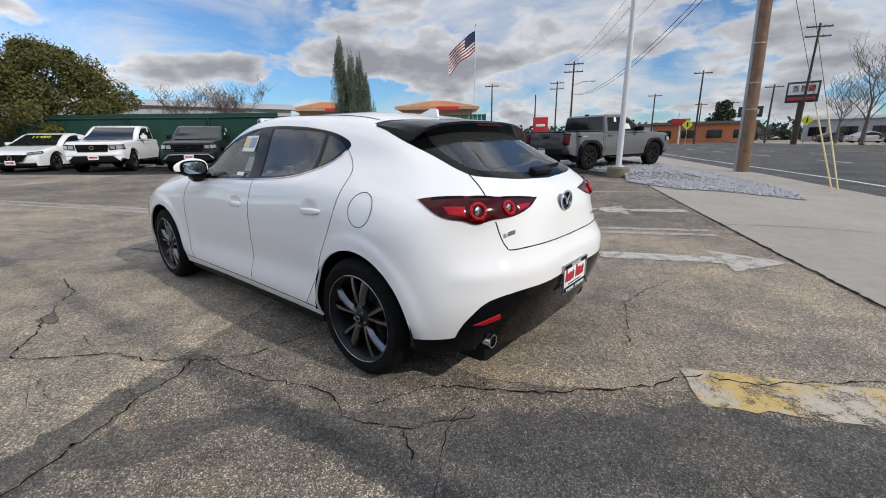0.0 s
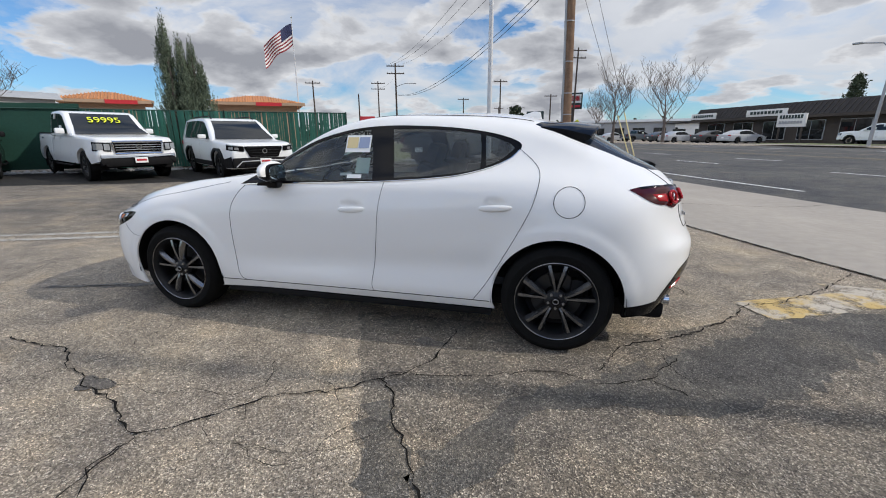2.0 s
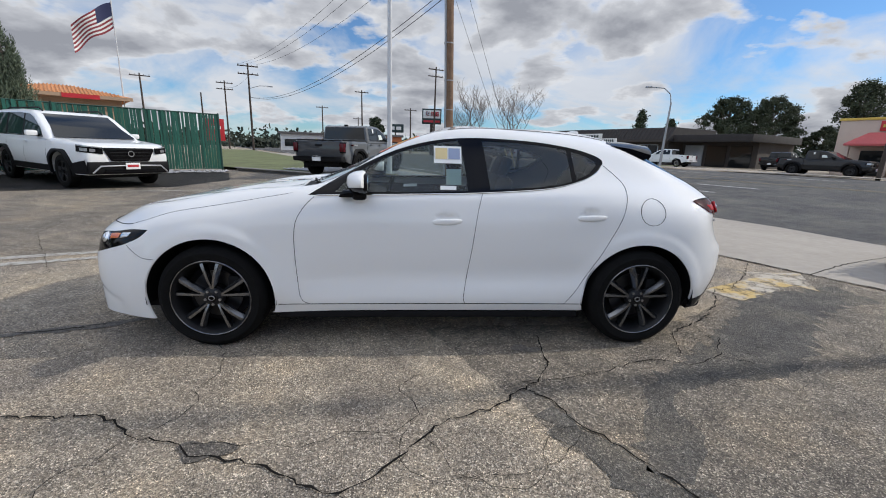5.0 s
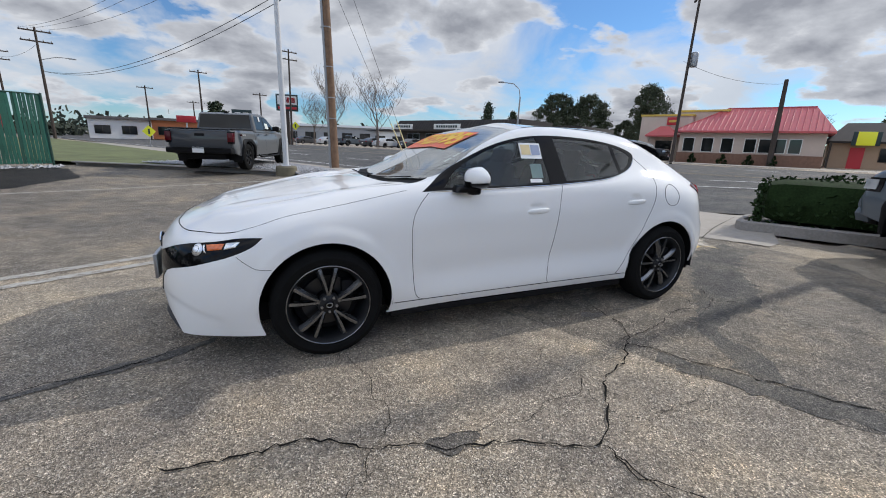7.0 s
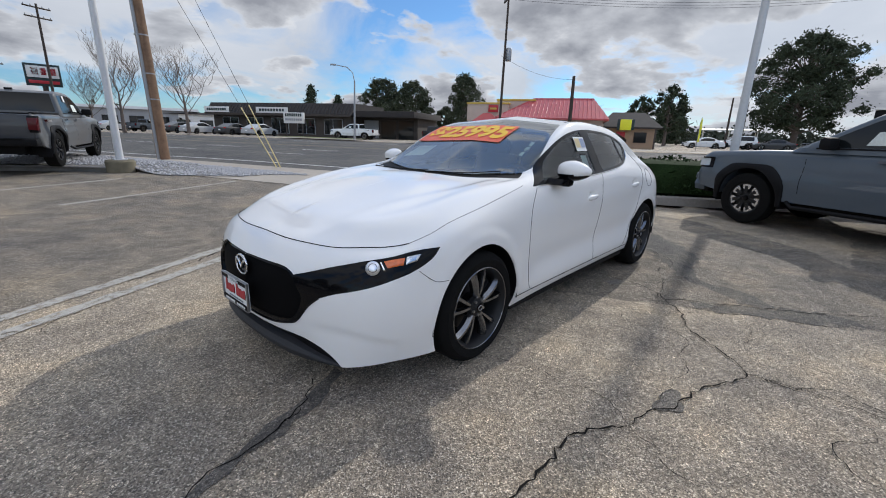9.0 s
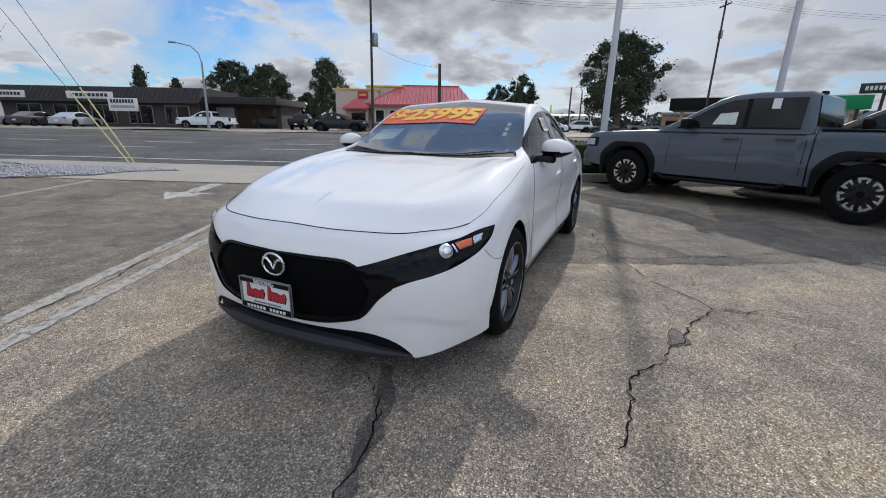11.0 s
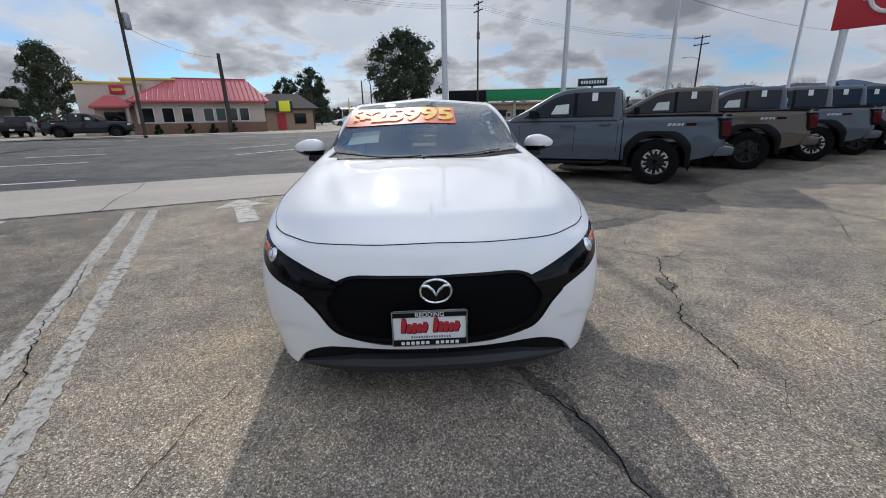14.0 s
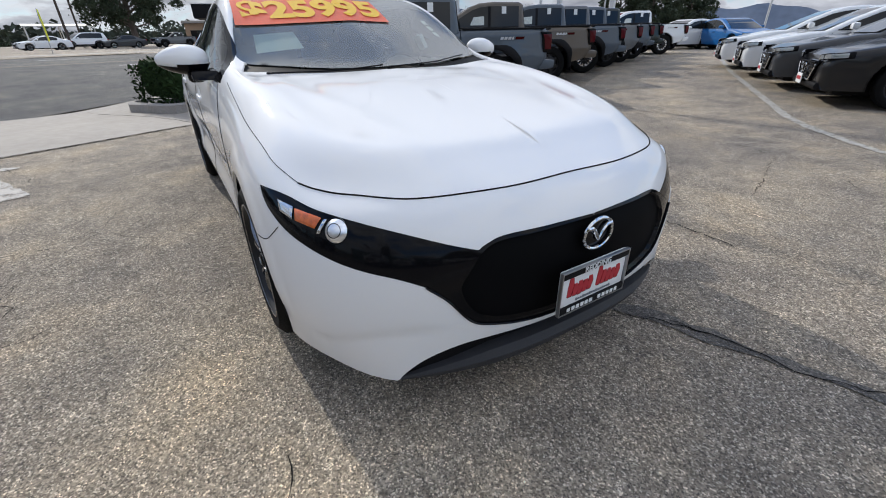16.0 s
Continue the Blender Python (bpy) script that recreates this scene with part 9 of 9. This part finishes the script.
    for x in (-2, 4, 10):
        pump = part("fuel_pump", box(x, 4.4, .85, .9, .5, 1.7, .06), M_SIGNW, g)
        part("pump_face", box(x, 4.13, 1.15, .6, .04, .6), M_SIGNB, pump)
    cp = new("carport")
    cp.matrix_basis = Matrix.Translation((85.8, 11.7, G(85.8, 11.7))) @ Matrix.Rotation(radians(-80), 4, "Z")
    tagged(cp, "white open carport roof on posts", "carport")
    part("roof", prism([(-2.6, 2.75), (2.6, 3.05), (2.6, 3.2), (-2.6, 2.9)], -4.2, 4.2, "x"), M_SIGNW, cp)
    for x in (-3.9, 0, 3.9):
        for y in (-2.4, 2.4):
            part("post", box(x, y, 1.4, .14, .14, 2.8), M_SIGNW, cp)
    # orange tiled roofs behind the fence
    for k, (x, y, yaw, w, dd) in enumerate(((-34.2, 42.2, 38, 10.4, 9), (-46.5, 33.4, 50, 8.0, 8))):
        t = new("tile_roof_house")
        t.matrix_basis = Matrix.Translation((x, y, G(x, y))) @ Matrix.Rotation(radians(yaw), 4, "Z")
        tagged(t, "tan building with an orange tile roof", "building", "tile-roofed buildings")
        part("wall", box(0, dd / 2, 2.6, w - 1, dd - 1, 5.2), M_TANWALL, t)
        bm, q = hip_roof(w, dd, 5.2, 6.3, .4, (w * .4, w * .6))
        bmesh.ops.translate(bm, vec=(-w / 2, 0, 0), verts=bm.verts)
        part("roof", bm, M_TILE, t, "orange clay tile roof")
        x0, x1, y0, ym, z0, z1, ra, rb = q
        for j in range(int(w / .3)):
            xx = x0 + .2 + .3 * j
            t1 = min(1, (xx - x0) / (ra - x0), (x1 - xx) / (x1 - rb))
            part("roof_tile", tube([(xx - w / 2, y0, z0 + .02), (xx - w / 2, y0 + (ym - y0) * t1, z0 + (z1 - z0) * t1 + .03)], .07, 5), M_TILE, t, smooth=False)
        part("fascia", box(0, -.42, 5.02, w + .8, .1, .34), M_TANWALL, t)
        sg = part("sign", box(1.4, -.5, 4.98, 2.9, .05, .42), M_SIGNR, t, "red sign bar")
    # far orange shops, grey sheds, low houses
    for x, y, w, h, m, lab in ((-10, 88, 16, 3.7, M_ORANGE, "low orange shop building far along the road"), (-24, 95, 10, 4.0, M_SIGNW, "pale shop building far along the road"), (16, 96, 24, 4.2, M_GREYWALL, "pale grey low building across the road"),
                               (32, 92, 26, 3.6, M_SIGNW, "pale low building across the road"), (-44, 12, 26, 4.9, M_GREYWALL, "grey metal shed behind the fence"), (-52, -8, 24, 5.5, M_GREYWALL, "grey metal shed behind the fence"),
                               (60, -45, 24, 3.6, M_GREYWALL, "low grey building beyond the lot"), (95, -20, 30, 4, M_TANWALL, "low tan building beyond the station")):
        t = new("far_building")
        t.matrix_basis = Matrix.Translation((x, y, G(x, y))) @ Matrix.Rotation(math.atan2(y, x) - math.pi / 2, 4, "Z")
        tagged(t, lab, "building", "far buildings")
        part("wall", box(0, 4, h * .45, w, 8, h * .9), m, t)
        part("roof", prism([(-.5, h * .88), (8.5, h * .88), (7.5, h), (.5, h)], -w / 2 - .4, w / 2 + .4, "x"), M_DARKROOF if m is not M_GREYWALL else M_GREYWALL, t)
        for k in range(int(w / 4)):
            window(t, -w / 2 + 2 + 4 * k, -.02, h * .4, 2.2, h * .35, None, M_DARKWALL)


def build_signs():
    def pole_sign(name, label, at, h, w, hh, m, bars=(), yaw=None, post=.12, posts=1):
        x, y = at
        s = thing(name, label, "sign", ground_at(x, y), yaw if yaw is not None else math.atan2(y, x) - math.pi / 2)
        for k in range(posts):
            px = 0 if posts == 1 else -w * .38 + w * .76 * k
            part("post", tube([(px, .1, 0), (px, .1, h)], post, 10), M_POLE if posts > 1 or m is M_SIGNR else M_OLDWOOD, s)
        p = part("panel", box(0, 0, h, w, .3, hh, .04), m, s)
        for bx, bz, bw, bh, bm_ in bars:
            part("bar", box(bx * w, -.17, h + bz * hh, bw * w, .04, bh * hh, .01), bm_, p)
        return s
    pole_sign("pylon_sign", "dark pylon sign with white and red bars on a pole", (3.1, 64.0), 5.9, 3.0, 2.3, M_SIGNB,
              ((0, .14, .88, .52, M_SIGNW), (-.22, .16, .2, .32, M_SIGNR), (.02, .16, .16, .32, M_SIGNR), (.26, .16, .22, .32, M_SIGNR), (0, -.32, .84, .14, M_SIGNR)), post=.25)
    rs = pole_sign("dealer_sign", "large red dealer sign on two white posts", (23.4, -29.4), 7.6, 5.4, 3.2, M_SIGNR, (), posts=2, post=.24)
    loop = [(1.1 * math.cos(a), -.2, 7.7 + 1.0 * math.sin(a)) for a in np.linspace(0, 6.283, 33)]
    part("ring", tube(loop, .13, 6, cap=False), M_SIGNW, rs)
    part("ring_bar", box(0, -.2, 7.7, 2.9, .06, .36, .02), M_SIGNW, rs)
    pole_sign("street_sign", "dark green street sign board with pale bars", (46.5, -20.1), 4.5, 3.2, .85, M_SIGNB, tuple((-.36 + .09 * k, 0, .06, .4, M_SIGNW) for k in range(9)))
    pole_sign("station_sign", "small green sign on a post", (43.5, -17.6), 3.2, 1.6, 1.1, M_SIGNG)
    pole_sign("roof_letters", "row of dark square letter boards on posts", (49, -60), 3.4, 7, .9, M_SIGNB, tuple((-.38 + .15 * k, 0, .09, .7, M_SIGNW) for k in range(6)))
    pole_sign("red_sign", "small red roadside sign", (-26.5, 57), 2.6, 2.2, 2.9, M_SIGNR, ((0, .1, .6, .12, M_SIGNW),))
    pole_sign("red_sign", "small red roadside sign", (-11, 74), 3.4, 2.6, 1.0, M_SIGNR)
    pole_sign("shop_sign", "dark shop sign on a post", (-3.5, 92), 5.2, 3.6, 1.8, M_SIGNB, ((-.2, 0, .3, .4, M_SIGNW), (.2, 0, .3, .4, M_SIGNW)))
    for at, z in (((-6.8, 55.3), 2.6), ((4.0, 63), 2.7), ((-11.4, 49), 1.4)):
        x, y = at
        s = thing("warning_sign", "yellow diamond warning sign on a post", "sign", ground_at(x, y), math.atan2(y, x) - math.pi / 2, "warning signs")
        part("post", tube([(0, .03, 0), (0, .03, z + .5)], .035, 6), M_GALV, s)
        part("panel", prism([(-.6, z), (0, z - .6), (.6, z), (0, z + .6)], -.02, .0, "y"), M_SIGNY, s)
        part("bar", box(0, -.04, z, .16, .02, .5), M_SIGNB, s)
    # flag pole
    x, y = -31.1, 46.3
    f = thing("flag_pole", "tall pole with a waving striped flag", "flag", ground_at(x, y), math.atan2(y, x) - math.pi / 2)
    part("pole", tube([(0, 0, 0), (.1, 0, 15.2)], 0, 8, radii=[.10, .05]), M_POLE, f)
    part("finial", lathe_z((.1, 0, 15.2), .1, .2), M_CHROME, f)

    def cloth(u0, u1, v0, v1, m, lift=0.0, name="stripe"):
        verts, faces = [], []
        nu, nv = 20, 2
        for i in range(nu + 1):
            for j in range(nv + 1):
                u, v = u0 + (u1 - u0) * i / nu, v0 + (v1 - v0) * j / nv
                xx = .1 - 3.5 * u
                zz = 14.6 - 2.5 * v - 2.4 * u * (1 - .15 * math.sin(5 * u)) + .12 * math.sin(9 * u + 2 * v)
                yy = .35 * u * math.sin(8 * u + 1.5 * v) - lift
                verts.append((xx, yy, zz))
        for i in range(nu):
            for j in range(nv):
                k = i * (nv + 1) + j
                faces.append((k, k + 1, k + nv + 2, k + nv + 1))
        part(name, from_data(verts, faces), m, f)
    for k in range(13):
        cloth(0 if k >= 7 else .4, 1, k / 13, (k + 1) / 13, M_FLAGR if k % 2 == 0 else M_SIGNW)
    cloth(0, .4, 0, 7 / 13, M_BLUE, 0, "canton")


def build_trees():
    leafy_tree("oak_tree", (-24.2, 2.2), 5.3, 6.5, 3, "broad olive green tree behind parked cars", M_LEAFY, .065, 60, 620, .26, lean=(.0, -.1), airy=.58)
    leafy_tree("oak_tree", (-26.5, -4.0), 3.7, 5.2, 13, "broad olive green tree behind parked cars", M_LEAFY, .07, 34, 480, .2, airy=.6)
    juniper((-12.6, 10.0), 5.6, 1.7, 6)
    juniper((-12.0, 10.5), 4.7, 1.8, 26)
    juniper((-12.25, 10.25), 4.9, 1.7, 36)
    bare_tree("bare_tree", (-33.2, 14.8), 7.2, 2, "bare winter tree behind the fence", .9)
    bare_tree("bare_tree", (-36, 11.5), 6.6, 12, "bare winter tree behind the fence", .9)
    bare_tree("bare_tree", (-37.5, 16.5), 6.4, 22, "bare winter tree behind the fence", .9)
    bare_tree("bare_tree", (8.5, 58.1), 10.8, 4, "large bare winter tree across the road", .6)
    bare_tree("bare_tree", (13.4, 52.4), 10.6, 7, "large bare winter tree across the road", .6)
    bare_tree("bare_tree", (7, 66), 8.5, 9, "bare winter tree across the road", .6)
    bare_tree("bare_tree", P(2.2, 53), 5.6, 21, "bare winter tree behind the restaurant", .8)
    for k, (x, y, h) in enumerate(((62, -36, 6), (66, -42, 6.5), (70, -50, 6), (66, -54, 6.5), (58, -56, 6))):
        bare_tree("bare_tree", (x, y), h, 31 + k, "bare winter tree beyond the lot", .7)
    leafy_tree("pine_tree", P(33, 75), 16.0, 13.5, 5, "large dark spreading pine across the road", M_PINE, .20, 120, 190, .2, airy=.40)
    leafy_tree("oak_tree", P(-44.2, 92), 12.6, 9.5, 10, "large dark evergreen oak across the road", M_LEAF, .20, 90, 170, .18, airy=.45)
    leafy_tree("oak_tree", P(-36.5, 92), 12.0, 9.5, 11, "large dark evergreen oak across the road", M_LEAF, .20, 90, 170, .18, airy=.45)
    leafy_tree("oak_tree", P(-30, 98), 7.0, 6, 17, "large dark evergreen oak across the road", M_LEAF, .2, 50, 150, .18, airy=.45)
    leafy_tree("eucalyptus", P(-24, 92), 13.4, 7.5, 14, "tall dark eucalyptus across the road", M_LEAF, .18, 80, 170, .22, airy=.42)
    leafy_tree("pine_tree", P(15, 75), 9.2, 5.5, 15, "dark pine behind the corner shop", M_PINE, .16, 48, 130, .25, airy=.42)
    leafy_tree("pine_tree", P(11, 76), 7.6, 4.5, 16, "dark pine behind the corner shop", M_PINE, .16, 42, 130, .25, airy=.42)
    for k, (a, n, h) in enumerate(((-61, 88, 11), (-56, 92, 9.0), (18, 90, 7.5), (21, 95, 8.5))):
        leafy_tree("conifer", P(a, n), h, 3.4, 40 + k, "narrow dark conifer across the road", M_PINE, .22, 24, 120, .08, .8)
    for k, (x, y, h, w) in enumerate(((34.5, -48.5, 5.6, 6), (31.5, -50.5, 5.4, 6), (30.5, -57, 5.0, 6))):
        leafy_tree("pine_tree", (x, y), h, w, 50 + k, "dark green pine at the end of the lot", M_PINE, .15, 60, 160, .12, airy=.5)
    leafy_tree("conifer", (-8.9, 102), 7.6, 6, 70, "dark conifer far along the road", M_PINE, .3, 20, 150, .15, .7)
    # far woods and hills
    rnd = np.random.default_rng(77)
    pts = []
    for ang in np.arange(-62, 150, .55):
        d = rnd.uniform(125, 200)
        h = rnd.uniform(2.2, 5.5) * d / 150
        c = (d * math.cos(radians(ang)), d * math.sin(radians(ang)))
        k = 60
        q = rnd.normal(size=(k, 3)) * np.array([2.2, 2.2, 1.0]) * h * .3
        pts.append(np.array([c[0], c[1], .3 + h * .45]) + q)
    allp = np.concatenate(pts)
    allp[:, 2] = np.maximum(allp[:, 2], .3)
    tagged(part("far_woods", leaves(allp, .75, rnd), M_FARWOOD, smooth=False), "hazy dark line of far trees", "woods", kind="stuff")
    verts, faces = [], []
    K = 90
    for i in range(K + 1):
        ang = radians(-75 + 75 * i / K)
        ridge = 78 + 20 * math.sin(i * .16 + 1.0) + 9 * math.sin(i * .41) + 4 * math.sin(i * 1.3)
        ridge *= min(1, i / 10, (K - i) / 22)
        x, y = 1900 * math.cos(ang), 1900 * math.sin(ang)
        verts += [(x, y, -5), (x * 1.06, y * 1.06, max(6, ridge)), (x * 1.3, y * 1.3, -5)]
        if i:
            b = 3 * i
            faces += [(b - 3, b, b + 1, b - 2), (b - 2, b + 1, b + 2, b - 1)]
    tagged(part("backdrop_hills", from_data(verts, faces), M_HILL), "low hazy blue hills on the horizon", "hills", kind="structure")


M_SIGNYD = mat("gold_band", (0.60, 0.42, 0.08), 0.6, spread=0.1, scale=2)
M_BRICKD = mat("dark_brick", (0.20, 0.11, 0.075), 0.9, spread=0.3, scale=6)
M_REDROOFL = mat("red_metal_cap", (0.50, 0.10, 0.09), 0.45)
build_street()
build_joints()
build_poles()
build_buildings()
build_signs()
build_trees()
